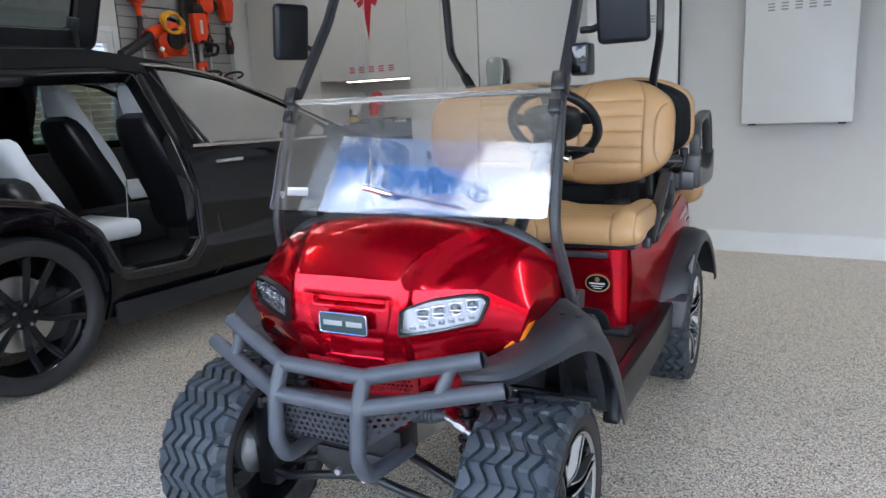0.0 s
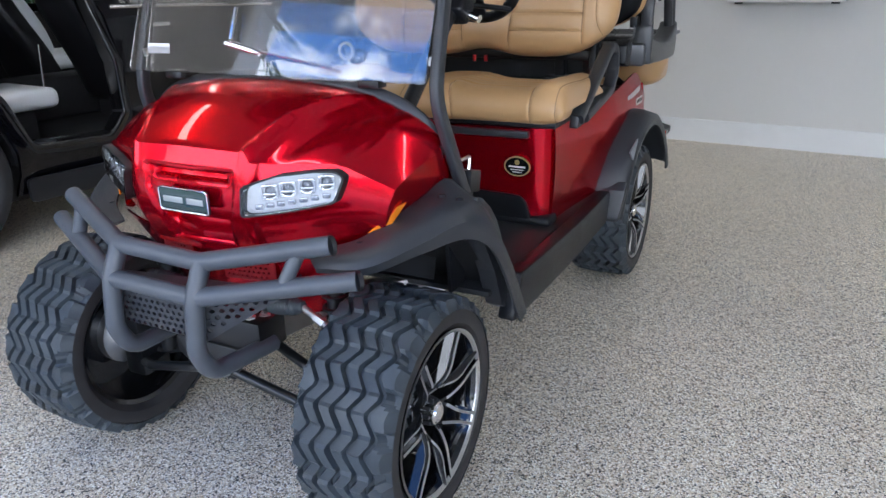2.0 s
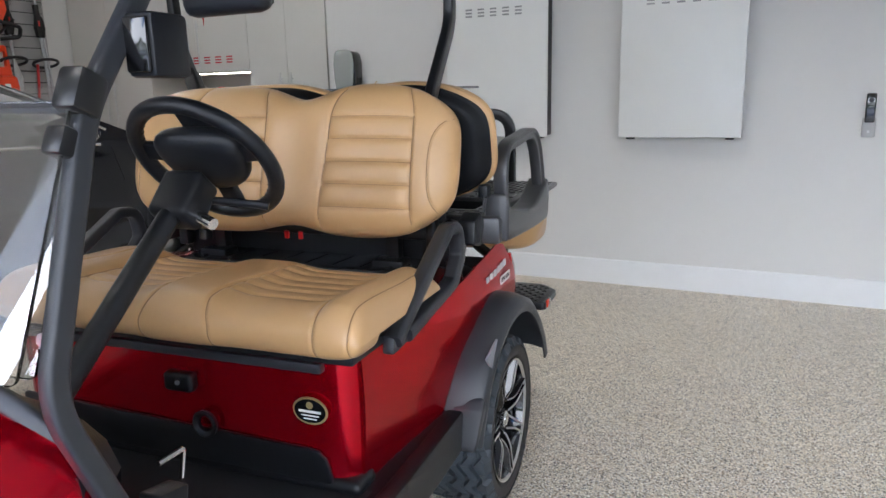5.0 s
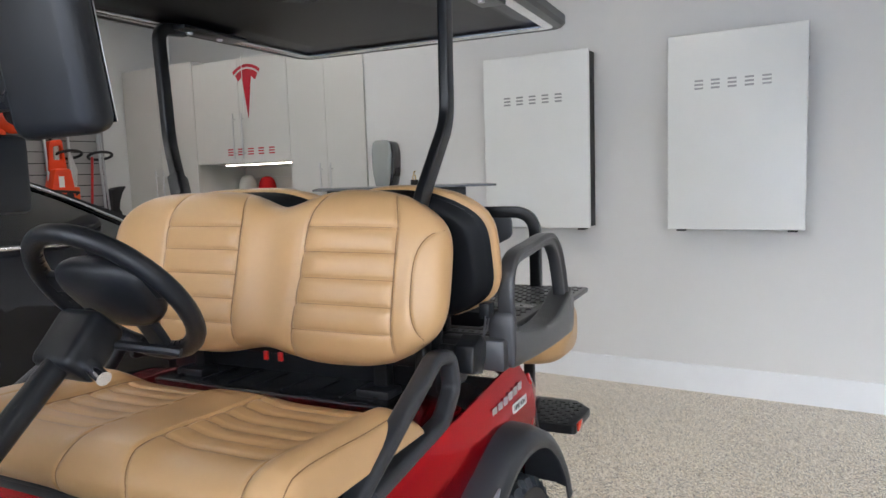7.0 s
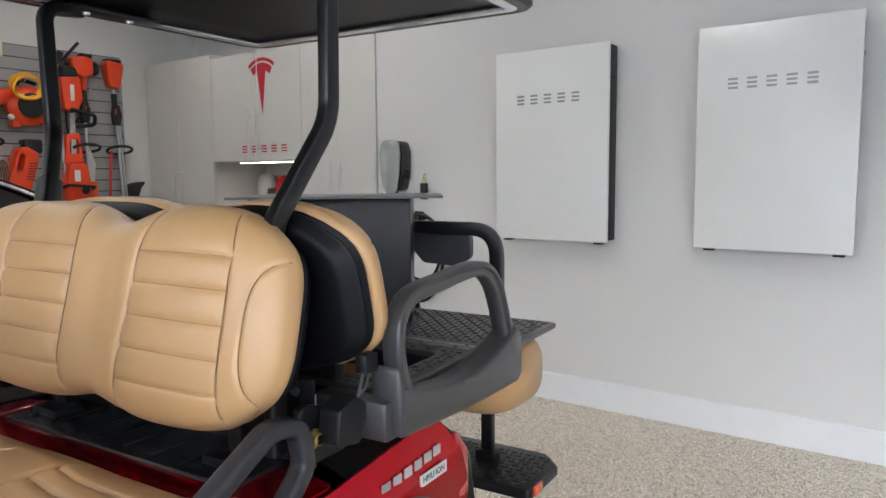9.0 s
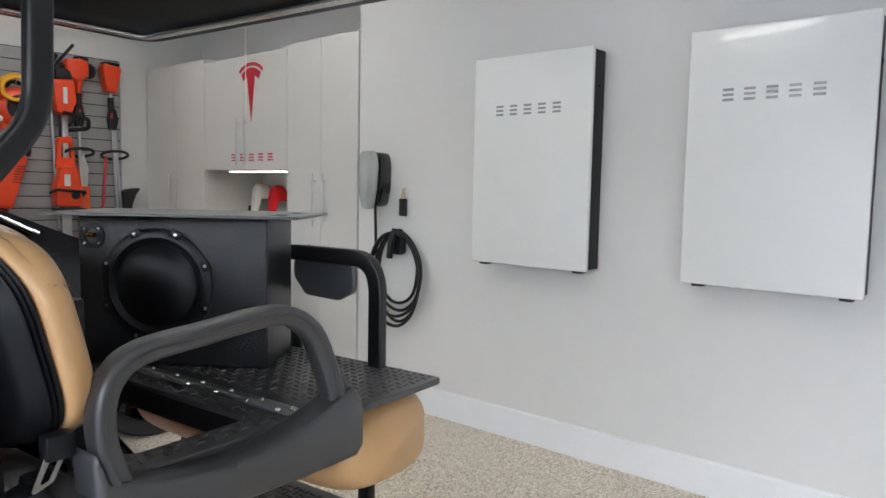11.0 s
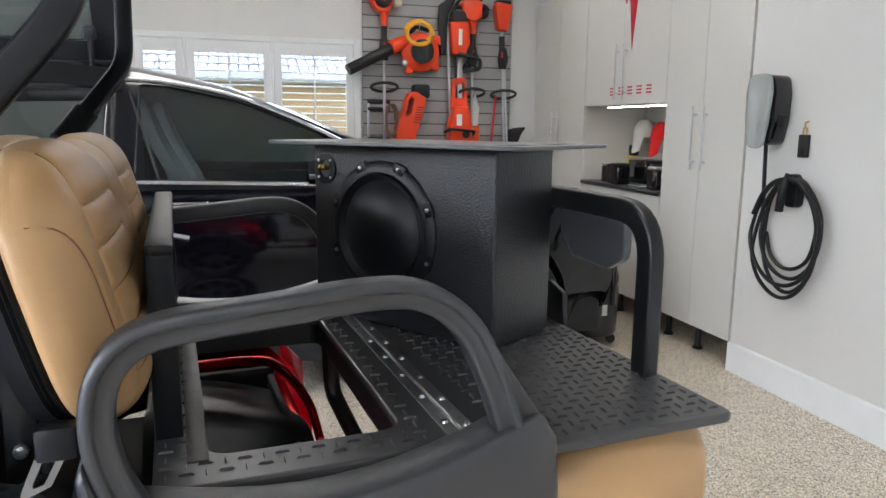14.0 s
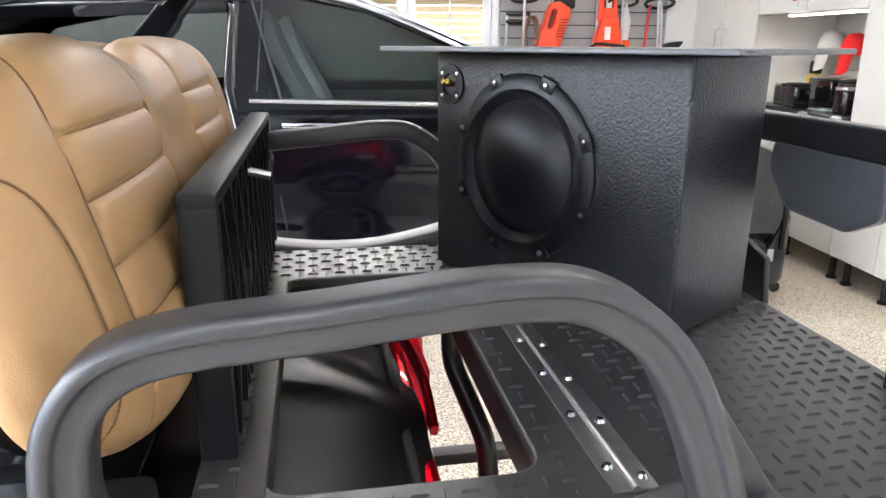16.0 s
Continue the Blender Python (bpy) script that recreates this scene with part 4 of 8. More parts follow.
part("seat_base_front", thick(grid(base_front, 60, 10), 0.005), RED, cart, "glossy candy red seat base front")
part("base_inset", plate(rpoly([(-0.50, 0.470), (0.468, 0.470), (0.452, 0.528), (0.43, 0.548), (0.40, 0.552), (-0.50, 0.575)], 0.012), (), 0.012, fn=lambda u, v, w: (u, 1.034 - w, v), bevel=0.004), PLASTIC, cart, "black plastic inset")
part("seat_rail", B(-0.52, 0.455, 1.014, 1.04, 0.745, 0.768, 0.004), GREYPL, cart, "grey trim strip below the seat")
st = part("dealer_sticker", plate(ellipse(0.418, 0.65, 0.046, 0.034), (), 0.0025, fn=lambda u, v, w: (u, 1.024 - w, v)), mat("dull_gold", (0.5, 0.4, 0.18), 0.35, 0.6), cart, "oval gold and black sticker with small print", smooth=False)
part("sticker_field", plate(ellipse(0.418, 0.65, 0.041, 0.029), (), 0.001, fn=lambda u, v, w: (u, 1.0212 - w, v)), GLOSSBLACK, st, smooth=False)
part("print_crest", plate(ellipse(0.418, 0.664, 0.009, 0.009, 12), (), 0.001, fn=lambda u, v, w: (u, 1.0200 - w, v)), MATS["dull_gold"], st, smooth=False)
for z, w in ((0.649, 0.058), (0.639, 0.046), (0.631, 0.034)):
    part("print_bar", B(0.418 - w / 2, 0.418 + w / 2, 1.0192, 1.0203, z - (0.003 if z > 0.645 else 0.0014), z + (0.003 if z > 0.645 else 0.0014)), WHITE, st, smooth=False)
chg = part("key_switch_box", B(0.015, 0.10, 1.0, 1.035, 0.655, 0.705, 0.012, seg=3), PLASTIC, cart, "black charge port cover")
part("switch_lever", tube([(0.065, 0.998, 0.69), (0.085, 0.975, 0.695)], 0.006, 8), PLASTIC, chg)
part("charge_ring", lathe([(0.018, 0), (0.034, 0), (0.036, -0.01), (0.03, -0.014), (0.02, -0.008)], 24, "y"), PLASTIC, cart, "round black charging socket").location = (0.12, 1.022, 0.575)
bk = part("strut_bracket", plate(rpoly([(-0.045, -0.03), (0.040, -0.04), (0.045, 0.03), (-0.035, 0.035)], 0.006), (), 0.05, fn=lambda u, v, w: (w - 0.025, u, v), bevel=0.004), PLASTIC, cart, "black bracket on the strut")
bk.matrix_basis = pose(0.485, 0.490, 0.745, -8) @ Matrix.Scale(0.8, 4)
part("bracket_plate", B(-0.027, 0.0, 0.030, 0.046, -0.07, -0.02, 0.003), PLASTIC, bk)
part("pedal_lever", tube([(0.445, 0.577, 0.735), (0.443, 0.591, 0.782), (0.44, 0.535, 0.782)], 0.005, 8, 0.006), CHROME, cart, "chrome lever")


# upholstery
def groove(d, w, h):
    return h * math.exp(-((d / w) ** 2))


ROWS_Z = (0.104, 0.042, -0.022, -0.085, -0.149)


def seam_x(z, side):
    """Inner and outer upright seams of the lobe on one side, as signed X."""
    k = max(0, (z - 0.1) / 0.1)
    if side > 0:
        return 0.190 + 0.11 * z + 0.03 * k**2, 0.449 - 0.035 * k**2
    return -0.016 + 0.03 * z - 0.03 * k**2, -0.272 + 0.035 * k**2


def side_seam(x, z):
    """Signed distance from the D-shaped seam on the side bolster."""
    return (((0.575 - x) / 0.082) ** 2 + abs((z + 0.035) / 0.145) ** 3) ** 0.5 - 1


def back_surface(s, h):
    """Pillow front of a backrest: s from -1 to 1 across, h from -1 to 1 up. Returns X, depth forward, Z offset."""
    x = 0.555 * s * max(0, 1 - 0.24 * abs(h) ** 4) ** 0.5 + 0.008
    z = (0.212 if h > 0 else 0.232) * h * max(0, 1 - 0.42 * abs(s) ** 6.5) ** 0.5
    mid = math.exp(-(((x - 0.088) / 0.105) ** 2))
    z -= 0.046 * mid * max(0, h) ** 1.5
    z += 0.028 * math.exp(-(((x - 0.05) / 0.105) ** 2)) * max(0, -h) ** 1.5
    d = 0.085 * (max(0, 1 - abs(s) ** 4.5) ** 0.5) * (max(0, 1 - abs(h) ** 5) ** 0.55)
    d -= 0.016 * mid * (1 - h * h)
    side = 1 if x > 0.088 else -1
    xi, xo = seam_x(z, side)
    d -= groove(x - xi, 0.0042, 0.0045) + groove(x - xo, 0.0042, 0.0045)
    d -= 0.004 * (groove(x - xi, 0.022, 1) + groove(x - xo, 0.022, 1))
    if min(xi, xo) < x < max(xi, xo):
        for zz in ROWS_Z:
            d -= groove(z - zz, 0.0042, 0.0036) + groove(z - zz, 0.014, 0.0026)
    if 0.449 < x < 0.572 or -0.572 < x < -0.40:
        d -= groove(side_seam(abs(x), z) * 0.09, 0.0042, 0.004)
    return x, d, z


def back_bm(flip):
    def fn(u, v):
        x, d, z = back_surface(2 * u - 1, 2 * v - 1)
        return (x, -flip * d, z)

    bm = grid(fn, 300, 116)
    return bm


def back_rim(flip):
    """The closed edge and shell behind the pillow front."""
    n = 110

    def rim(t):
        a = 2 * math.pi * t
        c, s = math.cos(a), math.sin(a)
        k = max(abs(c), abs(s))
        return back_surface(c / k, s / k)

    bm = bmesh.new()
    loops = []
    for off, sc in ((0.0, 1.0), (0.012, 1.004), (0.022, 0.99), (0.026, 0.95)):
        row = []
        for i in range(n):
            x, d, z = rim(i / n)
            row.append(bm.verts.new((x * sc, flip * off, z * sc)))
        loops.append(row)
    for r0, r1 in zip(loops, loops[1:]):
        for i in range(n):
            bm.faces.new((r0[i], r0[(i + 1) % n], r1[(i + 1) % n], r1[i]))
    bm.faces.new(loops[-1])
    return bm


def back_band(flip):
    """Black shell behind the pillow, with three ribs round its edge."""
    n = 110
    bm, loops = bmesh.new(), []
    for off, sc in ((0.024, 0.94), (0.026, 0.975), (0.031, 0.98), (0.034, 0.97), (0.038, 0.975), (0.041, 0.963), (0.046, 0.968), (0.050, 0.955), (0.074, 0.94), (0.082, 0.90), (0.085, 0.80)):
        row = []
        for i in range(n):
            a = 2 * math.pi * i / n
            c, s = math.cos(a), math.sin(a)
            k = max(abs(c), abs(s))
            x, d, z = back_surface(c / k, s / k)
            row.append(bm.verts.new((x * sc, flip * off, z * sc)))
        loops.append(row)
    for r0, r1 in zip(loops, loops[1:]):
        for i in range(n):
            bm.faces.new((r0[i], r0[(i + 1) % n], r1[(i + 1) % n], r1[i]))
    bm.faces.new(loops[-1])
    return bm


def on_back(x, z, flip):
    """Place on the pillow front, a little above the groove."""
    s, h = x / 0.56, z / 0.212
    for _ in range(6):
        px, d, pz = back_surface(max(-0.999, min(0.999, s)), max(-0.999, min(0.999, h)))
        s, h = s + (x - px) / 0.6, h + (z - pz) / 0.215
    return (px, -flip * (d + 0.0012), pz)


def back_seams(s, flip):
    """Stitched lines of one lobe: two upright seams, the rows between them and the side seam."""
    out = []
    zs = np.linspace(-0.188, 0.186, 34)
    for k in (0, 1):
        out.append(("seam", [on_back(seam_x(z, s)[k], z, flip) for z in zs]))
    for z in ROWS_Z:
        a, b = seam_x(z, s)
        out.append(("row_seam", [on_back(x, z, flip) for x in np.linspace(a, b, 12)]))
    pts = []
    for z in np.linspace(-0.175, 0.105, 26):
        x = 0.575 - 0.082 * max(0, 1 - abs((z + 0.035) / 0.145) ** 3) ** 0.5
        if x < 0.552:
            pts.append(on_back(s * x, z, flip))
    out.append(("seam", pts))
    return [(n, sweep(bmesh.new(), p, circle(0.0013 if n == "seam" else 0.0010, 5))) for n, p in out]


def backrest(name, y, z, tilt, flip, label, x=0.037, depth=1.0, height=1.0):
    b = part(name, back_bm(flip), TAN, cart, label, angle=70)
    b.matrix_basis = pose(x, y, z, tilt) @ Matrix.Diagonal((1, depth, height, 1))
    part("shell_edge", back_rim(flip), TAN, b, angle=60)
    part("edge_trim", back_band(flip), mat("shell_black", (0.005, 0.0055, 0.007), 0.5, var=0.1, spec=0.25), b, "black piped edge of the seat shell", angle=60)
    for s in (1, -1):
        for n, bm in back_seams(s, flip):
            part(n, bm, PIPING if n == "seam" else STITCH, b)
    return b


backrest("backrest_front", 1.555, 1.180, -13, 1, "tan vinyl front backrest with quilted panels")
backrest("backrest_rear", 1.748, 1.218, 14, -1, "tan vinyl rear-facing backrest with quilted panels", 0.090, 0.86, 0.85)


CUSH = smooth_path([(0, 1.03, 0.800), (0, 0.985, 0.801), (0, 0.962, 0.812), (0, 0.950, 0.838), (0, 0.955, 0.868), (0, 0.980, 0.893), (0, 1.03, 0.905), (0, 1.12, 0.903), (0, 1.22, 0.896), (0, 1.32, 0.893), (0, 1.39, 0.884), (0, 1.435, 0.864), (0, 1.445, 0.832)], 8)
PAD_ROWS = (1.06, 1.118, 1.176, 1.234, 1.29, 1.345)


def cushion_at(x, q):
    """Front seat cushion: x across, q along the profile from under the front roll over the top to the back."""
    i = q * (len(CUSH) - 1)
    k = min(int(i), len(CUSH) - 2)
    p = CUSH[k].lerp(CUSH[k + 1], i - k)
    y, z = p.y, p.z
    ax = abs(x - 0.059)
    top = min(1, max(0, (q - 0.30) / 0.14))
    front = 1 - top
    bol = 1 / (1 + math.exp(-(ax - 0.375) * 70))
    hump = math.exp(-((ax / 0.115) ** 4))
    rise = 0.034 * bol + 0.020 * hump
    z += rise * top * (1 if y < 1.36 else max(0, (1.44 - y) / 0.08))
    y -= front * (0.010 * hump + 0.006 * bol) * min(1, q / 0.1)
    xi, xo = 0.098 - 0.02 * top, 0.365
    g = groove(ax - xi, 0.0042, 0.005) + groove(ax - xo, 0.0042, 0.005) + groove(ax - 0.448, 0.004, 0.004)
    if xi < ax < xo and q > 0.4:
        for yy in PAD_ROWS:
            g += groove(y - yy, 0.0042, 0.005) + groove(y - yy, 0.011, 0.0022)
    z -= g * top
    y += g * front * 0.8
    # rounded ends
    e = max(0.0, 1 - (abs(x) / 0.535) ** 16) ** 0.42
    yc, zc = 1.22, 0.845
    return Vector((x + 0.055, yc + (y - yc) * (0.90 + 0.10 * e), zc + (z - zc) * e))


part("seat_cushion", grid(lambda u, v: cushion_at(0.535 * (2 * u - 1), v), 300, 130), TAN, cart, "tan vinyl front seat cushion with quilted pads", angle=70)
cu_ob = [o for o in cart.children if o.name == "seat_cushion"][0]
for x in (-0.448, -0.365, -0.09, 0.09, 0.365, 0.448):
    pts = [cushion_at(0.059 + (math.copysign(0.098 - 0.02 * min(1, max(0, (q - 0.30) / 0.14)), x) if abs(x) < 0.2 else x), q) + Vector((0, -0.0006, 0.0006)) for q in np.linspace(0.10, 0.90, 50)]
    part("seam", sweep(bmesh.new(), pts, circle(0.0013, 5)), PIPING, cu_ob)
for yy in PAD_ROWS:
    q = min(np.linspace(0.42, 0.9, 400), key=lambda k: abs(CUSH[int(k * (len(CUSH) - 1))].lerp(CUSH[min(int(k * (len(CUSH) - 1)) + 1, len(CUSH) - 1)], k * (len(CUSH) - 1) % 1).y - yy))
    for s in (1, -1):
        part("row_seam", sweep(bmesh.new(), [cushion_at(0.059 + s * x, q) + Vector((0, 0, 0.0008)) for x in np.linspace(0.08, 0.363, 14)], circle(0.0010, 5)), STITCH, cu_ob)
part("seat_pan", B(-0.55, 0.56, 0.975, 1.47, 0.79, 0.812, 0.006), PLASTIC, cart, "black seat pan")
# red ledge and black tray behind the cushion
part("body_deck", plate(rpoly([(-0.555, 1.37), (0.555, 1.37), (0.565, 1.70), (-0.565, 1.70)], 0.03), [rpoly([(-0.35, 1.535), (0.445, 1.535), (0.445, 1.69), (-0.35, 1.69)], 0.03)], 0.012, fn=lambda u, v, w: (u, v, 0.835 - 0.03 * (abs(u) > 0.5) + w), bevel=0.004), RED, cart, "red body deck behind the seat")
bm = B(-0.36, 0.455, 1.525, 1.72, 0.830, 0.852, 0.008, seg=3)
tray = part("ribbed_tray", bm, mat("satin_black_tray", (0.022, 0.024, 0.028), 0.24, var=0.1, scale=9, bump=0.08, bump_scale=700), cart, "black ribbed tray")
for i in range(8):
    part("tray_rib", B(-0.30 + 0.095 * i, -0.285 + 0.095 * i, 1.55, 1.70, 0.8505, 0.857, 0.003), MATS["satin_black_tray"], tray)
for x in (-0.27, 0.36):
    part("seat_hinge", B(x - 0.05, x + 0.05, 1.575, 1.65, 0.845, 0.872, 0.008), PLASTIC, cart, "black seat bracket")
    part("back_post", B(x - 0.02, x + 0.02, 1.62, 1.66, 0.83, 1.38, 0.005), DARK, cart)
    part("post_bolt", lathe([(0, 0), (0.012, 0), (0.012, 0.01), (0, 0.012)], 8, "x"), STEEL, cart).location = (x + 0.02, 1.64, 1.10)
part("seat_back_panel", B(-0.46, 0.50, 1.705, 1.718, 0.83, 1.02, 0.003), PLASTIC, cart, "black panel behind the front backrest")
part("cross_bar", B(-0.5, 0.5, 1.62, 1.66, 0.93, 0.97, 0.005), DARK, cart)
for x in (-0.05, 0.0):
    part("belt_buckle", B(x + 0.055, x + 0.069, 1.585, 1.595, 0.92, 0.945, 0.002), mat("red_buckle", (0.6, 0.01, 0.012), 0.35), cart, "red seat belt buckle")


# hip restraint loops by the front seat
def hip_loop():
    pts = [((0.580, 1.135, 0.795), 0), ((0.580, 1.50, 0.992), 0.05), ((0.580, 1.575, 0.985), 0.05), ((0.580, 1.592, 0.90), 0.04), ((0.580, 1.53, 0.835), 0.05), ((0.580, 1.20, 0.790), 0)]
    return sweep(bmesh.new(), rounded([(Vector(p), r) for p, r in pts], False, 8), rrect(0.034, 0.044, 0.012), up=(1, 0, 0))


both("hip_restraint", hip_loop, GREYPL, cart, "charcoal plastic hip restraint loop", angle=60)
both("hip_foot", lambda: plate(rpoly([(1.12, 0.765), (1.30, 0.775), (1.30, 0.81), (1.16, 0.825), (1.13, 0.81)], 0.01), (), 0.03, fn=lambda u, v, w: (0.557 + w, u, v), bevel=0.006), GREYPL, cart)


# rear fenders
def rear_fender():
    crest = [(1.497, 0.350), (1.525, 0.450), (1.575, 0.555), (1.650, 0.635), (1.75, 0.692), (1.86, 0.705), (1.965, 0.678), (2.05, 0.612), (2.105, 0.53), (2.128, 0.445)]
    rows = []
    for i, (y, z) in enumerate(crest):
        t = i / (len(crest) - 1)
        d = Vector((0, 1.815 - y, 0.26 - z)).normalized()
        x = 0.655 + 0.065 * t
        p = Vector((0, y, z))
        rows.append([tuple(p + Vector((a, 0, 0)) + d * b) for a, b in ((0.545, -0.016), (x - 0.05, -0.010), (x, 0.004), (x + 0.014, 0.026), (x + 0.010, 0.050))])
    return fender_strip(rows)


both("rear_fender", rear_fender, GREYPL, cart, "charcoal plastic rear wheel flare", 0.15, angle=50)
both("fender_leg", lambda: plate(rpoly([(1.485, 0.335), (1.545, 0.335), (1.565, 0.42), (1.545, 0.50), (1.515, 0.46)], 0.02), (), 0.10, rows_v=(0.38, 0.44), fn=lambda u, v, w: (0.555 + w + 0.02 * math.sin((v - 0.33) * 10), u, v), bevel=0.012), GREYPL, cart, "", 0.15)
both("fender_scoop", lambda: plate([(1.565, 0.600), (1.640, 0.640), (1.600, 0.560)], (), 0.008, fn=lambda u, v, w: (0.668 + w + (u - 1.58) * 0.15, u, v), bevel=0.002), mat("pale_grey_fin", (0.22, 0.23, 0.25), 0.35), cart, "small raised fin", 0.15)
part("wheel_well", B(-0.34, 0.50, 1.46, 2.08, 0.42, 0.70), DEEP, cart)
for s in (1, -1):
    # product name as bars, and the small white power tag
    for i in range(6):
        y0 = 1.812 + 0.044 * i
        x = side_x(y0 + 0.015, 0.765) + 0.002
        part("name_bar", B(-0.001, 0.001, -0.016, 0.016, -0.012, 0.012), mat("silver_vinyl", (0.55, 0.56, 0.58), 0.3, 0.5), cart, smooth=False).matrix_basis = pose(s * x, y0 + 0.016, 0.762 + 0.002 * i, 0, 0, 0)
    tag = part("power_tag", B(-0.001, 0.001, -0.06, 0.06, -0.015, 0.015), WHITE, cart, "white tag with small lettering", smooth=False)
    tag.matrix_basis = pose(s * (side_x(2.01, 0.727) + 0.003), 2.015, 0.727)
    if s > 0:
        cu = bpy.data.curves.new("tag_text", "FONT")
        cu.body, cu.size, cu.extrude, cu.align_x, cu.align_y = "HP/LI ION", 0.022, 0.0005, "CENTER", "CENTER"
        tx = new("tag_text", cu)
        tx.parent, tx.matrix_basis = tag, Matrix.Translation((0.0015, 0, 0)) @ Matrix(((0, 0, 1, 0), (1, 0, 0, 0), (0, 1, 0, 0), (0, 0, 0, 1)))
        cu.materials.append(DEEP)
both("tail_lamp", lambda: plate(rpoly([(2.165, 0.60), (2.215, 0.60), (2.21, 0.72), (2.14, 0.80)], 0.01), (), 0.012, fn=lambda u, v, w: (0.575 + w * 0.9, u, v), bevel=0.003), mat("red_tail_lens", (0.45, 0.01, 0.012), 0.15, coat=1.0), cart, "red tail lamp")
part("tail_panel", B(-0.36, 0.50, 2.10, 2.13, 0.45, 0.75, 0.01), RED, cart, "red tail panel")

# ---- black sport utility car with its falcon door open (nose towards the cabinets) ----
CX = -4.235
car = thing("suv_car", "glossy black electric family car with one roof door raised open", "car", pose(CX, 0, 0))
HW = 0.965  # half width at the door
GREYCHROME = mat("satin_chrome_trim", (0.72, 0.73, 0.75), 0.2, 1.0, var=0.03)


def car_x(y, z):
    """Half width of the flank at a place."""
    x = HW + 0.014 * math.sin((z - 0.3) * 3.6)
    if z > 1.10:
        x -= 0.58 * (z - 1.10) + 0.10 * (z - 1.10) ** 2
    if z < 0.45:
        x -= 0.25 * (0.45 - z)
    x -= 0.012 * math.exp(-(((z - 0.62) / 0.10) ** 2))
    for a in (1.93, 4.895):
        d = math.hypot(y - a, z - 0.40)
        x += 0.028 * math.exp(-(((d - 0.46) / 0.07) ** 2))
    # the ends tuck in
    if y > 5.0:
        x -= 0.55 * (y - 5.0) ** 2
    if y < 1.5:
        x -= 0.35 * (1.5 - y) ** 2
    return x


ROOF = [(0.92, 1.18), (1.25, 1.45), (1.60, 1.64), (2.10, 1.745), (2.70, 1.76), (3.10, 1.71), (3.50, 1.63), (3.90, 1.485), (4.30, 1.30), (4.62, 1.135)]


def roof_z(y):
    return lerp_table(ROOF, y)


def arch_pts(yc, r, a0, a1, n=16):
    return [(yc + r * math.cos(a), 0.40 + r * math.sin(a)) for a in np.radians(np.linspace(a0, a1, n))]


# side rail height: the flank's own top edge runs below the crown of the roof
RAIL = [(y, z - 0.05) for y, z in ROOF]
outline = [(2.37, 0.255), (4.45, 0.235)] + arch_pts(4.895, 0.435, 202, -18) + [(5.38, 0.26), (5.75, 0.30), (5.84, 0.50), (5.82, 0.66), (5.70, 0.82), (5.35, 0.955), (4.95, 1.04), (4.62, 1.105)] + [(y, z) for y, z in RAIL[::-1][1:]] + [(0.84, 0.95), (0.82, 0.65), (0.90, 0.36), (1.45, 0.28)] + arch_pts(1.93, 0.435, 198, -20)
AP = rpoly([((2.44, 0.455), 0.08), ((2.93, 0.425), 0.10), ((3.04, 0.55), 0.08), ((3.025, 0.85), 0.1), ((2.955, 1.20), 0.1), ((2.955, 1.60), 0.06), ((1.80, 1.56), 0.06), ((1.55, 1.30), 0.1), ((1.62, 1.0), 0.06), ((2.10, 0.90), 0.15), ((2.33, 0.72), 0.1)], 0.06, 6)
WINF = rpoly([((3.11, 1.15), 0.02), ((4.22, 1.125), 0.03), ((4.30, 1.175), 0.03), ((3.95, 1.372), 0.3), ((3.55, 1.532), 0.3), ((3.22, 1.598), 0.2), ((3.06, 1.61), 0.03)], 0.03, 5)
WINR = rpoly([((1.15, 1.18), 0.05), ((2.86, 1.15), 0.03), ((2.80, 1.585), 0.05), ((2.1, 1.57), 0.1), ((1.55, 1.47), 0.1)], 0.04, 5)
ROWS_Y = [1.0 + 0.16 * i for i in range(30)]
ROWS_Z = [0.30, 0.36, 0.42, 0.48, 0.54, 0.60, 0.66, 0.72, 0.80, 0.88, 0.96, 1.04, 1.10, 1.16, 1.24, 1.32, 1.40, 1.48, 1.56]


def flank_fn(s):
    return lambda u, v, w: (s * (car_x(u, v) - w), u, v)


body = part("body", plate(outline, [AP, WINF], 0.02, ROWS_Y, ROWS_Z, flank_fn(1)), BLACKPAINT, car, "glossy black flank with the open rear doorway", angle=50)
part("far_flank", plate(outline, [WINR, WINF], 0.02, ROWS_Y, ROWS_Z, flank_fn(-1)), BLACKPAINT, car, "glossy black flank", angle=50)
gl = part("front_door_glass", plate(WINF, (), 0.004, ROWS_Y, ROWS_Z, lambda u, v, w: (car_x(u, v) - 0.012 - w, u, v)), TINTED, car, "tinted front door glass")
gl.visible_shadow = False
for o, nm in ((WINF, "far_front_glass"), (WINR, "far_rear_glass")):
    g = part(nm, plate(o, (), 0.004, ROWS_Y, ROWS_Z, lambda u, v, w: (-(car_x(u, v) - 0.012 - w), u, v)), TINTED, car, "tinted side glass")
    g.visible_shadow = False


def flank_tube(pts, r, lift=0.004, n=8, flat=0.6):
    return sweep(bmesh.new(), [(car_x(y, z) + lift, y, z) for y, z in pts], circle(r, n))


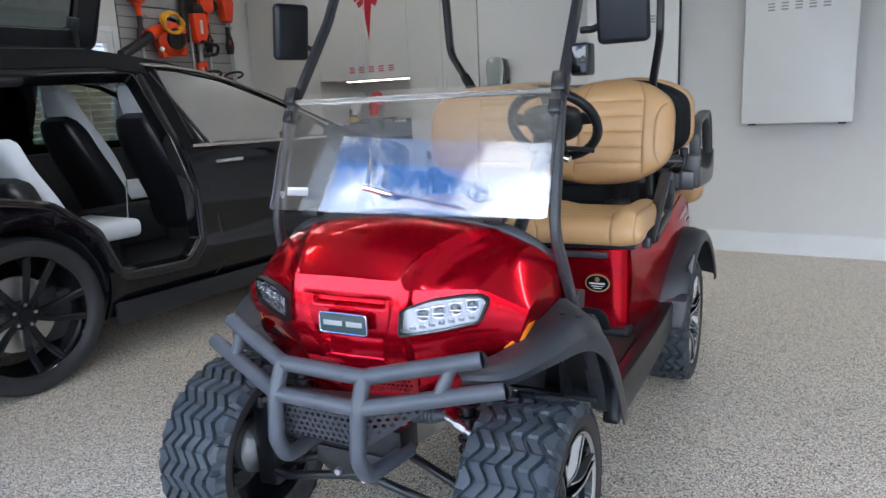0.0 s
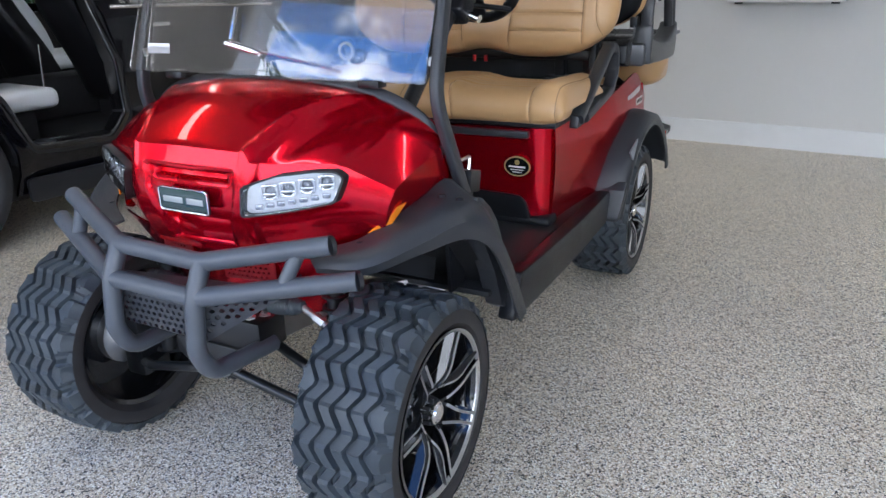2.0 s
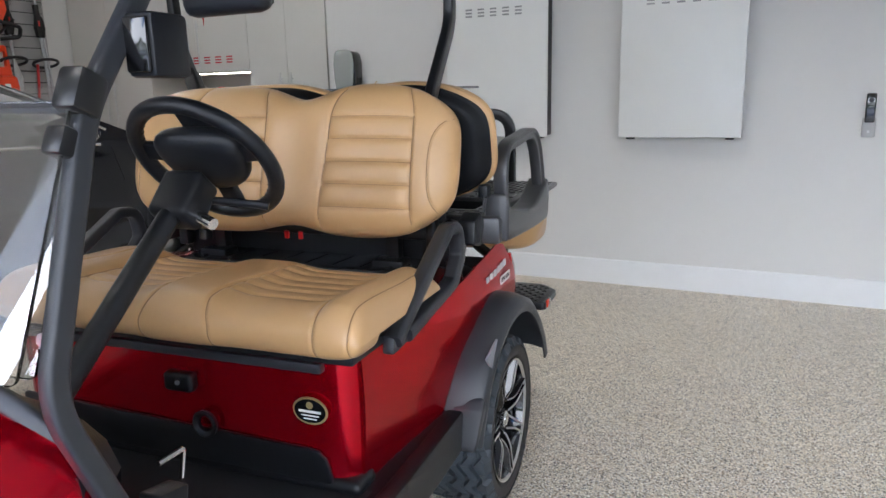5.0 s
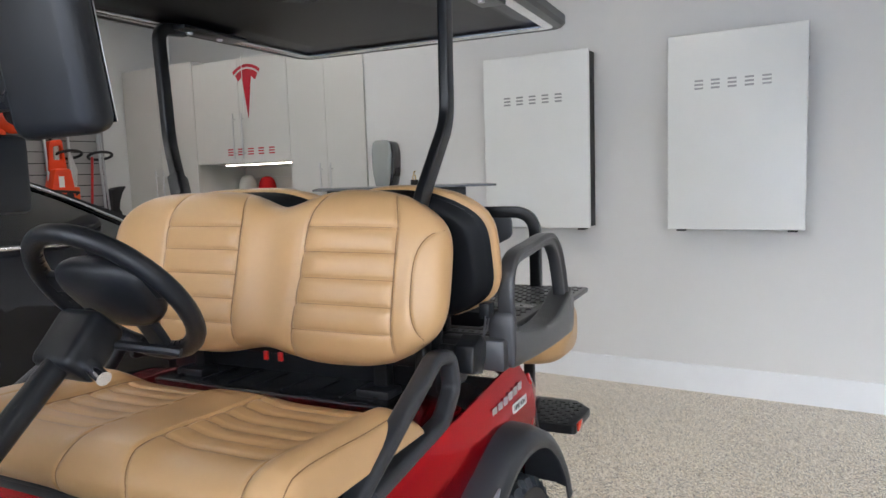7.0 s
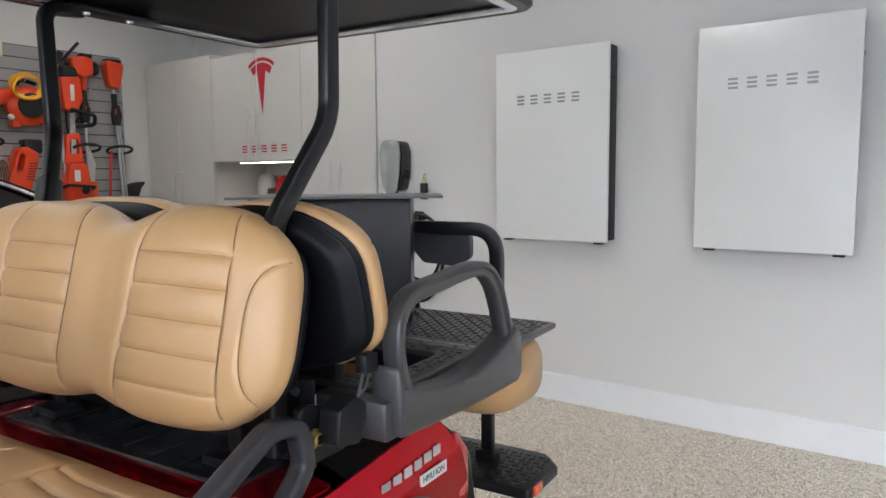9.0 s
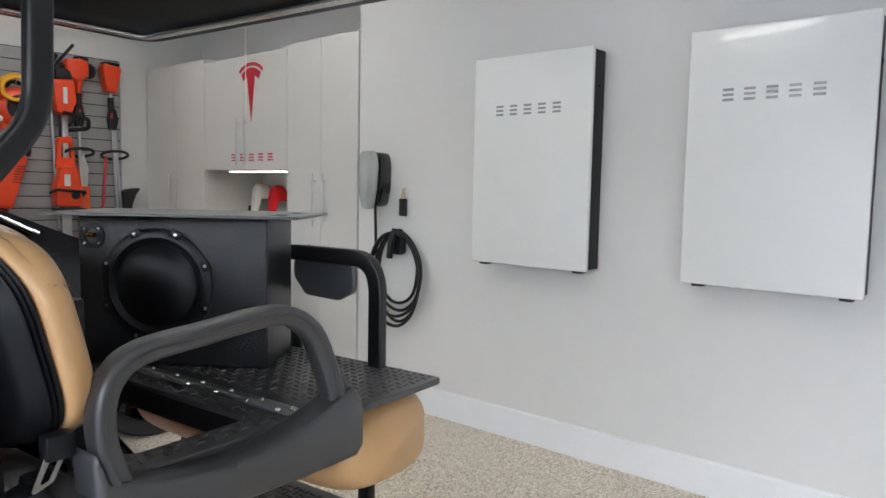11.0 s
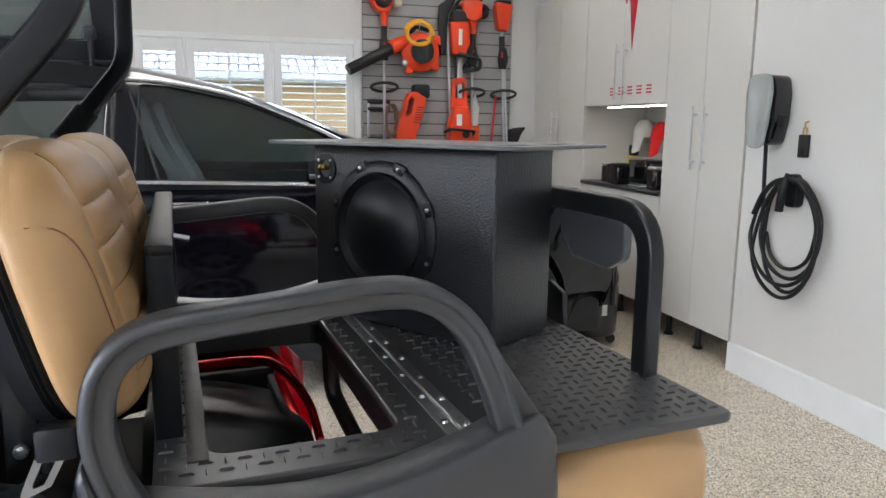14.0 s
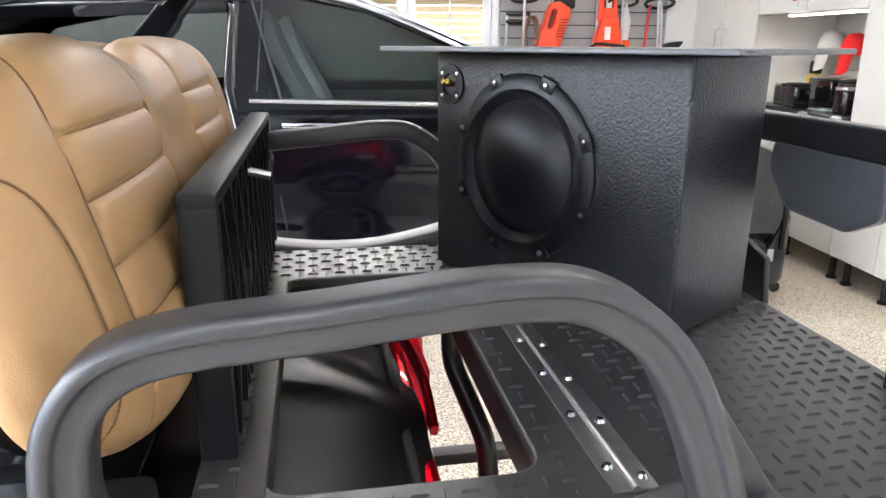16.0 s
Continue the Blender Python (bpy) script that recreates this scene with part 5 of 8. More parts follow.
part("belt_trim", flank_tube([(3.03 + 0.1 * i, 1.137 - 0.0022 * i) for i in range(13)], 0.011), GREYCHROME, car, "bright metal belt trim")
part("window_trim", flank_tube([(v.x, v.y) for v in smooth_path([(2.98, 1.63, 0), (3.22, 1.615, 0), (3.55, 1.55, 0), (3.95, 1.386, 0), (4.32, 1.19, 0)], 8)], 0.010), GREYCHROME, car, "bright metal window arc")
part("door_handle", B(-0.006, 0.006, -0.11, 0.11, -0.011, 0.011, 0.004), GREYCHROME, car, "flush chrome door handle").matrix_basis = pose(car_x(3.28, 1.03) + 0.004, 3.28, 1.03)
part("door_gap", flank_tube([(3.07, 1.60), (3.06, 1.18), (3.12, 0.90), (3.165, 0.55), (3.165, 0.40), (3.10, 0.33)], 0.006, -0.004), DEEP, car)
part("door_gap", flank_tube([(4.30, 1.10), (4.36, 0.90), (4.37, 0.60), (4.32, 0.36)], 0.004, -0.003), DEEP, car)
part("aperture_seal", sweep(bmesh.new(), [(car_x(y, z) - 0.014, y, z) for y, z in AP], circle(0.016, 8), True), DEEP, car, "black rubber door seal")
part("aperture_frame", sweep(bmesh.new(), [(car_x(y, z) - 0.05, 2.4 + (y - 2.4) * 0.96, 1.0 + (z - 1.0) * 0.95) for y, z in AP], rrect(0.10, 0.05, 0.015), True), GLOSSBLACK, car, "black door frame")
part("rocker", plate(rpoly([(2.38, 0.21), (4.46, 0.195), (4.46, 0.30), (2.38, 0.335)], 0.03), (), 0.03, fn=lambda u, v, w: (0.955 + w, u, v), bevel=0.01), mat("satin_black_rocker", (0.012, 0.013, 0.016), 0.4), car, "satin black rocker panel")
part("b_pillar", flank_tube([(3.02, 1.58), (3.03, 1.15), (3.07, 0.90)], 0.03, -0.05), GLOSSBLACK, car)
part("quarter_divider", flank_tube([(3.17, 1.14), (3.02, 1.58)], 0.007, -0.002), DEEP, car)


def over(u, v, y0, y1):
    """Roof skin between the rails."""
    s, y = 2 * u - 1, y0 + (y1 - y0) * v
    zr = roof_z(y) - 0.05
    x = (car_x(y, zr) - 0.01) * s
    return (x, y, zr + 0.05 * (1 - abs(s) ** 2.4))


part("roof_front", thick(grid(lambda u, v: over(u, v, 2.78, 3.52), 24, 8), 0.02), BLACKPAINT, car, "black roof")
part("roof_rear", thick(grid(lambda u, v: over(u, v, 1.25, 1.78), 24, 8), 0.02), BLACKPAINT, car)
part("roof_spine", thick(grid(lambda u, v: over(0.5 * u, v, 1.76, 2.80), 12, 10), 0.02), BLACKPAINT, car)
part("roof_edge", thick(grid(lambda u, v: over(0.955 + 0.045 * u, v, 1.76, 2.80), 3, 10), 0.02), DEEP, car)
CS, SN = math.cos(radians(34)), math.sin(radians(34))
part("roof_rail_trim", sweep(bmesh.new(), [(car_x(y, roof_z(y) - 0.105) + 0.002, y, roof_z(y) - 0.105) for y in np.linspace(1.66, 3.0, 15)], [(a * CS - b * SN, a * SN + b * CS) for a, b in rrect(0.018, 0.125, 0.006)]), mat("matte_black_trim", (0.006, 0.006, 0.007), 0.7, var=0.1, spec=0.2), car, "matte black door frame trim")
ws = part("windscreen", thick(grid(lambda u, v: over(u, v, 3.50, 4.64), 24, 14), 0.006), TINTED, car, "tinted windscreen")
ws.visible_shadow = False


def bonnet(u, v):
    s, y = 2 * u - 1, 4.60 + 1.24 * v
    zt = lerp_table([(4.60, 1.11), (5.0, 1.035), (5.4, 0.945), (5.7, 0.83), (5.84, 0.62)], y)
    zb = min(zt - 0.01, lerp_table([(4.62, 1.105), (4.95, 1.04), (5.35, 0.955), (5.70, 0.82), (5.82, 0.66), (5.84, 0.55)], y))
    x = (car_x(y, zb) - 0.004) * s
    return (x, y + 0.06 * (1 - s * s) * v, zb + (zt - zb + 0.035) * (1 - abs(s) ** 3))


part("bonnet", thick(grid(bonnet, 28, 18), 0.01), BLACKPAINT, car, "glossy black bonnet")
part("front_bumper", thick(grid(lambda u, v: ((2 * u - 1) * (car_x(5.82, 0.5) + 0.0), 5.84 + 0.06 * (1 - (2 * u - 1) ** 2), 0.28 + 0.42 * v), 20, 6), 0.02), BLACKPAINT, car, "black front bumper")
part("tail", thick(grid(lambda u, v: ((2 * u - 1) * car_x(0.9, 0.4 + 0.8 * v) * 0.98, 0.83 + 0.42 * max(0, v - 0.62) / 0.38 - 0.05 * (1 - (2 * u - 1) ** 2), 0.34 + 1.08 * v), 20, 12), 0.02), BLACKPAINT, car, "black tailgate and bumper")
# underside, cabin floor, bulkheads
part("underbody", B(-0.86, 0.86, 0.95, 5.6, 0.20, 0.40, 0.03), DEEP, car)
for y0, y1 in ((1.46, 2.40), (4.44, 5.35)):
    part("wheel_liner", thick(grid(lambda u, v: (-0.93 + 1.86 * u, (y0 + y1) / 2 + 0.45 * math.cos(math.pi * v), 0.40 + 0.45 * math.sin(math.pi * v)), 6, 14), 0.01), CARBLACK, car)
part("cabin_floor", B(-0.88, 0.88, 1.5, 4.4, 0.40, 0.46, 0.01), CARBLACK, car, "black cabin carpet")
part("dashboard", B(-0.80, 0.80, 4.05, 4.45, 0.72, 1.06, 0.05), CARBLACK, car, "black dashboard")
part("dash_screen", B(-0.10, 0.10, 3.98, 4.02, 0.80, 1.08, 0.006), GLOSSBLACK, car)
part("rear_trim", B(-0.84, 0.84, 1.15, 1.45, 0.46, 1.05, 0.04), CARBLACK, car, "black luggage trim")
part("door_trim_far", B(-0.90, -0.84, 1.6, 4.3, 0.46, 1.08, 0.02), CARBLACK, car)
part("door_trim_near", B(0.86, 0.90, 3.10, 4.30, 0.46, 1.08, 0.02), CARBLACK, car)
part("console", B(-0.14, 0.14, 2.9, 4.1, 0.46, 0.72, 0.03), CARBLACK, car)


def pillow(y0, y1, z0, z1, w0, w1, d):
    """A padded slab leaning from (y0, z0) to (y1, z1), w0 to w1 half wide and d half deep."""
    def fn(u, v):
        a = 2 * math.pi * u
        c, s = math.cos(a), math.sin(a)
        e = max(0.0, 1 - abs(2 * v - 1) ** 10) ** 0.5
        w = (w0 + (w1 - w0) * v**2.5) * (0.75 + 0.25 * e)
        return (w * math.copysign(abs(c) ** 0.45, c), y0 + (y1 - y0) * v + d * e * math.copysign(abs(s) ** 0.6, s) + 0.02 * math.sin(v * 6) + 0.03 * abs(c) ** 4, z0 + (z1 - z0) * v)

    return grid(fn, 28, 24, closed_u=True)


def car_seat(x, y, top=1.545, name="front_seat"):
    """A bucket seat: white upholstery on a black shell."""
    s = part(name, pillow(-0.10, -0.10 - 0.376 * (top - 0.80), 0.80, top, 0.235, 0.110 if top > 1.5 else 0.20, 0.050), CARSEAT, car, "white front seat with a black shell")
    s.location = (x, y, 0)
    part("shell", pillow(-0.085, -0.085 - 0.36 * (top - 0.75), 0.55, top - 0.20, 0.258, 0.165 if top > 1.5 else 0.215, 0.085), mat("seat_shell_black", (0.010, 0.010, 0.012), 0.35), s, "black seat shell")
    part("squab", B(-0.25, 0.25, -0.18, 0.36, 0.72, 0.83, 0.04, seg=3), CARSEAT, s)
    part("pedestal", B(-0.18, 0.18, -0.12, 0.25, 0.46, 0.72, 0.03), CARBLACK, s)
    return s


car_seat(0.43, 3.42)
car_seat(-0.43, 3.42)
for x in (0.46, -0.46):
    s2 = car_seat(x, 2.44, 1.34, name="second_row_seat")
    s2.location.z = -0.10
part("grab_strap", tube([(0.60, 2.78, 0.72), (0.60, 2.80, 0.95)], 0.006, 6), GREYCHROME, car)

# raised door: hinged at the roof's spine, standing up
FD = pose(0.17, 2.40, 1.735, 0, 14, 0)


def fdoor(u, v, w):
    # u along the car, v up from the hinge
    return (0.10 * math.sin(min(v, 0.95) * 2.2) + w - (0.75 * max(0, v - 0.62)) * -1, u, v - 0.45 * max(0, v - 0.62) ** 1.3)


fo = rpoly([(-0.60, 0.0), (0.56, 0.0), (0.565, 0.62), (0.50, 1.15), (-0.25, 1.15), (-0.62, 0.55)], 0.07, 5)
fw = rpoly([(-0.46, 0.13), (0.42, 0.13), (0.42, 0.50), (-0.46, 0.50)], 0.06, 5)
fd = part("raised_door", plate(fo, [fw], 0.05, [-0.4, -0.2, 0, 0.2, 0.4], [0.1 * i for i in range(1, 12)], fdoor), mat("door_inner_black", (0.016, 0.016, 0.018), 0.5, var=0.1), car, "black raised roof door seen from inside")
fd.matrix_basis = FD
part("door_skin", plate(fo, [fw], 0.02, [-0.4, -0.2, 0, 0.2, 0.4], [0.1 * i for i in range(1, 12)], lambda u, v, w: fdoor(u, v, w - 0.022)), BLACKPAINT, fd)
g = part("door_window", plate(fw, (), 0.005, [], [0.2, 0.3, 0.4], lambda u, v, w: fdoor(u, v, w + 0.01)), TINTED, fd, "tinted roof door window")
g.visible_shadow = False
part("door_seal", sweep(bmesh.new(), [fdoor(u * 0.985, 0.02 + v * 0.97, 0.055) for u, v in fo], circle(0.011, 8), True), DEEP, fd)
for y in (-0.42, 0.40):
    part("gas_strut", tube([(0.16, y, -0.06), (0.10, y, 0.16)], 0.016, 10), DEEP, fd)
    part("strut_head", B(0.06, 0.12, y - 0.03, y + 0.03, 0.14, 0.21, 0.012), GREYPL, fd)


# wheels
def car_wheel(y, s):
    w = part("wheel", lathe([(0.30, 0.09), (0.305, 0.10), (0.295, 0.095), (0.275, 0.03), (0.27, -0.09), (0.30, -0.11)], 48), GLOSSBLACK, car, "black ten-spoke alloy wheel")
    w.matrix_basis = pose(s * 0.865, y, 0.392, 9, 0, 0 if s > 0 else 180)
    part("tyre", lathe([(0.295, -0.12), (0.34, -0.135), (0.375, -0.128), (0.390, -0.10), (0.392, 0), (0.390, 0.10), (0.375, 0.128), (0.34, 0.135), (0.31, 0.122), (0.297, 0.10)], 64), mat("car_tyre_rubber", (0.014, 0.0145, 0.016), 0.6, var=0.15, scale=10), w, "low profile black tyre")
    if s > 0:
        for i in range(10):
            a = 2 * math.pi * i / 10 + (0.09 if i % 2 else -0.09)
            pts = []
            for r, tw, x in ((0.05, 0.0, 0.055), (0.12, 0.02, 0.05), (0.2, 0.06, 0.06), (0.295, 0.13, 0.092)):
                pts.append((x, r * math.cos(a + tw), r * math.sin(a + tw)))
            part("spoke", sweep(bmesh.new(), smooth_path(pts, 4), rrect(0.036, 0.022, 0.006, 2), up=(1, 0, 0), scales=[0.85 + 0.25 * k / 12 for k in range(13)]), mat("satin_black_alloy", (0.02, 0.021, 0.024), 0.22, 0.6), w)
        part("hub", lathe([(0, 0.07), (0.03, 0.07), (0.034, 0.06), (0.07, 0.055), (0.075, 0.02)], 24), MATS["satin_black_alloy"], w)
        for i in range(5):
            a = 2 * math.pi * i / 5
            part("wheel_nut", lathe([(0, 0.066), (0.009, 0.065), (0.011, 0.05)], 8, "x"), STEEL, w).location = (0, 0.055 * math.cos(a), 0.055 * math.sin(a))
        part("brake_disc", lathe([(0, -0.02), (0.19, -0.02), (0.19, 0.0), (0, 0.0)], 36), STEEL, w, "steel brake disc")
        part("caliper", B(-0.03, 0.03, 0.10, 0.20, -0.08, 0.08, 0.015), DARK, w)


for y in (1.93, 4.895):
    car_wheel(y, 1), car_wheel(y, -1)
# door mirror
mr = part("door_mirror", thick(grid(lambda u, v: (0.115 * math.sin(math.pi * u) * (0.6 + 0.4 * math.cos(math.pi * (v - 0.5))) + 0.02, -0.11 + 0.20 * v, -0.055 + 0.13 * u - 0.02 * math.cos(math.pi * v)), 12, 12), 0.01), BLACKPAINT, car, "black door mirror")
mr.matrix_basis = pose(0.92, 3.98, 1.175)
part("mirror_stalk", tube([(-0.03, 0.02, -0.03), (0.08, 0.0, -0.02)], 0.018, 8), BLACKPAINT, mr)

# ---- cabinets and wall things ----
CF = 6.285  # face of the cabinet doors


def bar_handle(parent, x, z0, z1, y, r=0.006):
    h = part("handle", tube([(x, y - 0.034, z0), (x, y - 0.034, z1)], r, 10), STEEL, parent, "slim brushed steel bar handle")
    for z in (z0 + 0.05, z1 - 0.05):
        part("standoff", sweep(bmesh.new(), [(x, y - 0.034, z), (x, y, z)], circle(0.004, 8)), STEEL, h)


def cabinet(name, x0, x1, z0, z1, label, handles, depth=0.59, feet=False, end_panel=None):
    e = thing(name, label, "cabinet", pose(0, 0, 0))
    part("body", B(x0 + 0.001, x1 - 0.001, CF + 0.02, CF + depth, z0, z1, 0.001), CAB, e, smooth=False)
    xm = (x0 + x1) / 2
    for i, (a, b) in enumerate(((x0 + 0.002, xm - 0.0015), (xm + 0.0015, x1 - 0.002))):
        d = part("door", B(a, b, CF, CF + 0.018, z0 + 0.002, z1 - 0.002, 0.0015), CAB, e, smooth=False)
        hx = (xm - 0.055) if i == 0 else (xm + 0.055)
        bar_handle(d, hx, handles[0], handles[1], CF)
    if feet:
        for x in (x0 + 0.07, xm, x1 - 0.07):
            part("foot", lathe([(0.0, 0), (0.032, 0), (0.034, 0.012), (0.02, 0.02), (0.02, z0), (0, z0)], 16, "z"), PLASTIC, e, "black adjustable plastic foot").location = (x, CF + 0.09, 0)
    return e


cabinet("tall_cabinet", -3.880, -3.080, 0.17, 2.53, "tall pale grey garage cabinet with two doors on black feet", (1.16, 1.55), feet=True)
cabinet("tall_cabinet", -6.08, -5.05, 0.17, 2.54, "tall pale grey garage cabinet in the wall corner", (1.16, 1.55), feet=True)
upper = cabinet("upper_cabinet", -5.048, -3.882, 1.585, 2.50, "pale grey upper cabinet with a red emblem and lettering", (1.62, 2.02), depth=0.42)
base = cabinet("base_cabinet", -5.048, -3.882, 0.17, 0.955, "pale grey base cabinet below the black worktop", (0.55, 0.85), feet=True)
tagged(part("worktop", B(-5.047, -3.883, CF - 0.012, BACK - 0.001, 0.957, 0.985, 0.003), mat("black_worktop", (0.02, 0.02, 0.022), 0.3, var=0.2, scale=40), None), "thin black worktop between the tall cabinets", "worktop")
bm = bmesh.new()
for i in range(5):
    box(bm, -5.047, -3.883, BACK - 0.022, BACK - 0.002, 0.99 + i * 0.118, 0.99 + i * 0.118 + 0.108, 0.004)
tagged(part("slatted_backsplash", bm, CAB, smooth=False), "pale grey slatted panel behind the worktop", "wall panel")
light = thing("undercabinet_light", "slim lit warm white strip light under the upper cabinet", "light", pose(0, 0, 0))
part("housing", B(-4.72, -3.90, CF + 0.03, CF + 0.06, 1.571, 1.584, 0.002), STEEL, light)
part("diffuser", B(-4.71, -3.91, CF + 0.031, CF + 0.059, 1.565, 1.571), LED, light)

# emblem and the bars of the wordmark on the upper cabinet doors
cx = -4.352


def decal(parent, loops, material, y, t=0.002, name="emblem"):
    return part(name, plate(loops[0], loops[1:], t, fn=lambda u, v, w: (u, y - w, v)), material, parent, smooth=False)


arc = [(cx + 0.272 * math.cos(a), 2.17 + 0.272 * math.sin(a)) for a in np.radians(np.linspace(52, 128, 17))]
arc2 = [(cx + 0.245 * math.cos(a), 2.17 + 0.245 * math.sin(a)) for a in np.radians(np.linspace(129, 51, 17))]
decal(upper, [arc + arc2], REDDECAL, CF)
low = [(cx + 0.225 * math.cos(a), 2.165 + 0.235 * math.sin(a)) for a in np.radians(np.linspace(53, 127, 15))]
stem = low + [(cx - 0.105, 2.30), (cx - 0.055, 2.335), (cx, 1.972), (cx + 0.055, 2.335), (cx + 0.105, 2.30)]
decal(upper, [stem], REDDECAL, CF)


def wordmark(parent, x0, x1, z0, z1, y, material, t=0.002):
    """Five groups of three plain stripes in place of the maker's name."""
    w, h = (x1 - x0) / 5 * 0.58, z1 - z0
    for i in range(5):
        a = x0 + (x1 - x0 - w) * i / 4
        bm = bmesh.new()
        for k in range(3):
            box(bm, a, a + w, y - t, y, z0 + 0.39 * k * h, z0 + (0.39 * k + 0.2) * h)
        part("letter_mark", bm, material, parent, smooth=False)


wordmark(upper, -4.635, -4.062, 1.655, 1.715, CF, REDDECAL)


def battery(x0):
    x1, z0, z1, yf = x0 + 0.753, 1.043, 2.19, 6.15
    e = thing("wall_battery", "glossy white wall battery panel with black sides on the white wall", "wall battery", pose(0, 0, 0), "wall batteries")
    part("chassis", B(x0 + 0.012, x1 - 0.012, yf + 0.02, PW - 0.001, z0 + 0.008, z1 - 0.008, 0.004), DEEP, e, "black metal side housing")
    part("front_panel", B(x0, x1, yf, yf + 0.022, z0, z1, 0.006, seg=3), GLOSSWHITE, e)
    for x in (x0 + 0.05, x1 - 0.09):
        part("bracket_foot", B(x, x + 0.05, yf + 0.012, yf + 0.07, z0 - 0.012, z0 + 0.008, 0.003), DEEP, e)
    part("switch", lathe([(0, 0), (0.012, 0), (0.012, 0.008), (0.009, 0.01), (0, 0.01)], 14, "x"), GREYPL, e).location = (x1 - 0.0125, yf + 0.09, z1 - 0.19)
    wordmark(e, x0 + 0.155, x0 + 0.570, 1.868, 1.925, yf, SILVERLOGO, 0.0015)
    return e


battery(-1.95)
battery(-0.705)

# wall charger with its hanging cable
ch = thing("wall_charger", "grey and black wall car charger with a black cable", "car charger", pose(-2.85, PW, 0))
ch_prof = rpoly([(-0.048, 1.315), (0.048, 1.315), (0.076, 1.45), (0.086, 1.60), (0.072, 1.698), (-0.072, 1.698), (-0.086, 1.60), (-0.076, 1.45)], 0.05, 6)
part("back_shell", plate(rpoly([(-0.045, 1.33), (0.062, 1.33), (0.092, 1.46), (0.096, 1.60), (0.075, 1.692), (-0.062, 1.692), (-0.075, 1.52)], 0.05, 6), (), 0.11, fn=lambda u, v, w: (u, -w, v), bevel=0.012), GLOSSBLACK, ch, "gloss black shell")
part("face_plate", plate(ch_prof, (), 0.026, rows_u=(-0.05, 0, 0.05), rows_v=(1.4, 1.5, 1.6), fn=lambda u, v, w: (u * 1.04 + 0.003, -0.108 - w - 0.02 * math.cos(u * 12) * math.cos((v - 1.5) * 5), v), bevel=0.006), mat("silver_grey_gloss", (0.40, 0.425, 0.415), 0.14, 0.3, var=0.03, coat=0.6), ch, "silver grey glossy face plate")
part("socket_recess", B(0.074, 0.1065, -0.075, -0.035, 1.42, 1.49, 0.008), DEEP, ch)
part("hook", plate(rpoly([(0.15, 1.02), (0.235, 1.02), (0.24, 1.13), (0.2, 1.2), (0.145, 1.17)], 0.03), (), 0.05, fn=lambda u, v, w: (u, -w, v), bevel=0.008), PLASTIC, ch, "black cable holder")
pts = [(0.0, -0.06, 1.33), (0.0, -0.05, 1.1), (0.01, -0.04, 0.86)]
rnd = random.Random(4)
for lap in range(5):
    rx, rz = 0.175 + 0.016 * lap, 0.235 + 0.019 * ((lap * 3) % 5)
    cx = 0.205 + 0.012 * (lap % 3 - 1)
    for i in range(12):
        a = math.radians(195 + 30 * i)
        pts.append((cx + rx * math.cos(a) + rnd.uniform(-0.005, 0.005), -0.028 - 0.014 * lap - 0.005 * (i % 2), 1.165 - rz + rz * math.sin(a) + rnd.uniform(-0.005, 0.005)))
part("cable", sweep(bmesh.new(), smooth_path(pts, 5), circle(0.0105, 10)), PLASTIC, ch, "coiled black charging cable")
part("plug", tube([(0.2, -0.07, 1.19), (0.19, -0.10, 1.10), (0.17, -0.09, 1.0)], 0.021, 12, 0.04), PLASTIC, ch, "black charging plug handle")
lock = thing("hanging_padlock", "small black padlock hung from a brass hook", "padlock", pose(-2.63, PW, 0))
part("body", B(-0.028, 0.028, -0.032, -0.006, 1.275, 1.39, 0.005), DEEP, lock)
part("shackle", tube([(-0.012, -0.019, 1.385), (-0.012, -0.019, 1.425), (0.012, -0.019, 1.425), (0.012, -0.019, 1.385)], 0.004, 8, 0.012), mat("brass", (0.6, 0.42, 0.15), 0.3, 1.0), lock, "brass shackle")
part("wall_hook", tube([(0, -0.001, 1.455), (0, -0.022, 1.45), (0, -0.022, 1.425)], 0.004, 8, 0.01), MATS["brass"], lock)
rem = thing("remote_holder", "black fan remote in a pale grey wall holder", "remote", pose(0.735, PW, 0))
part("holder", B(-0.035, 0.035, -0.028, -0.001, 1.045, 1.16, 0.006), mat("pale_grey_plastic", (0.45, 0.45, 0.44), 0.45), rem, "pale grey holder")
part("remote", B(-0.026, 0.026, -0.044, -0.014, 1.13, 1.30, 0.008, seg=3), GLOSSBLACK, rem)
part("button", lathe([(0, 0), (0.014, 0), (0.014, 0.003), (0, 0.004)], 16, "y"), GREYPL, rem).location = (0, -0.0475, 1.262)
part("key", B(-0.006, 0.006, -0.031, -0.028, 1.07, 1.085, 0.001), STEEL, rem)

# ---- golf cart: roof, steering, rear seat ----
def strut_rear():
    pts = [((0.50, 1.60, 0.90), 0), ((0.50, 1.61, 1.345), 0.1), ((0.50, 1.782, 1.555), 0.14), ((0.50, 1.79, 1.915), 0.05), ((0.50, 1.90, 1.925), 0)]
    return sweep(bmesh.new(), rounded([(Vector(p), r) for p, r in pts], False, 8), rrect(0.040, 0.030, 0.008), up=(1, 0, 0))


def strut_far():
    pts = [((-0.31, 1.60, 0.90), 0), ((-0.31, 1.64, 1.35), 0.08), ((-0.50, 1.782, 1.555), 0.12), ((-0.525, 1.79, 1.915), 0.05), ((-0.525, 1.90, 1.925), 0)]
    return sweep(bmesh.new(), rounded([(Vector(p), r) for p, r in pts], False, 8), rrect(0.040, 0.030, 0.008), up=(1, 0, 0))


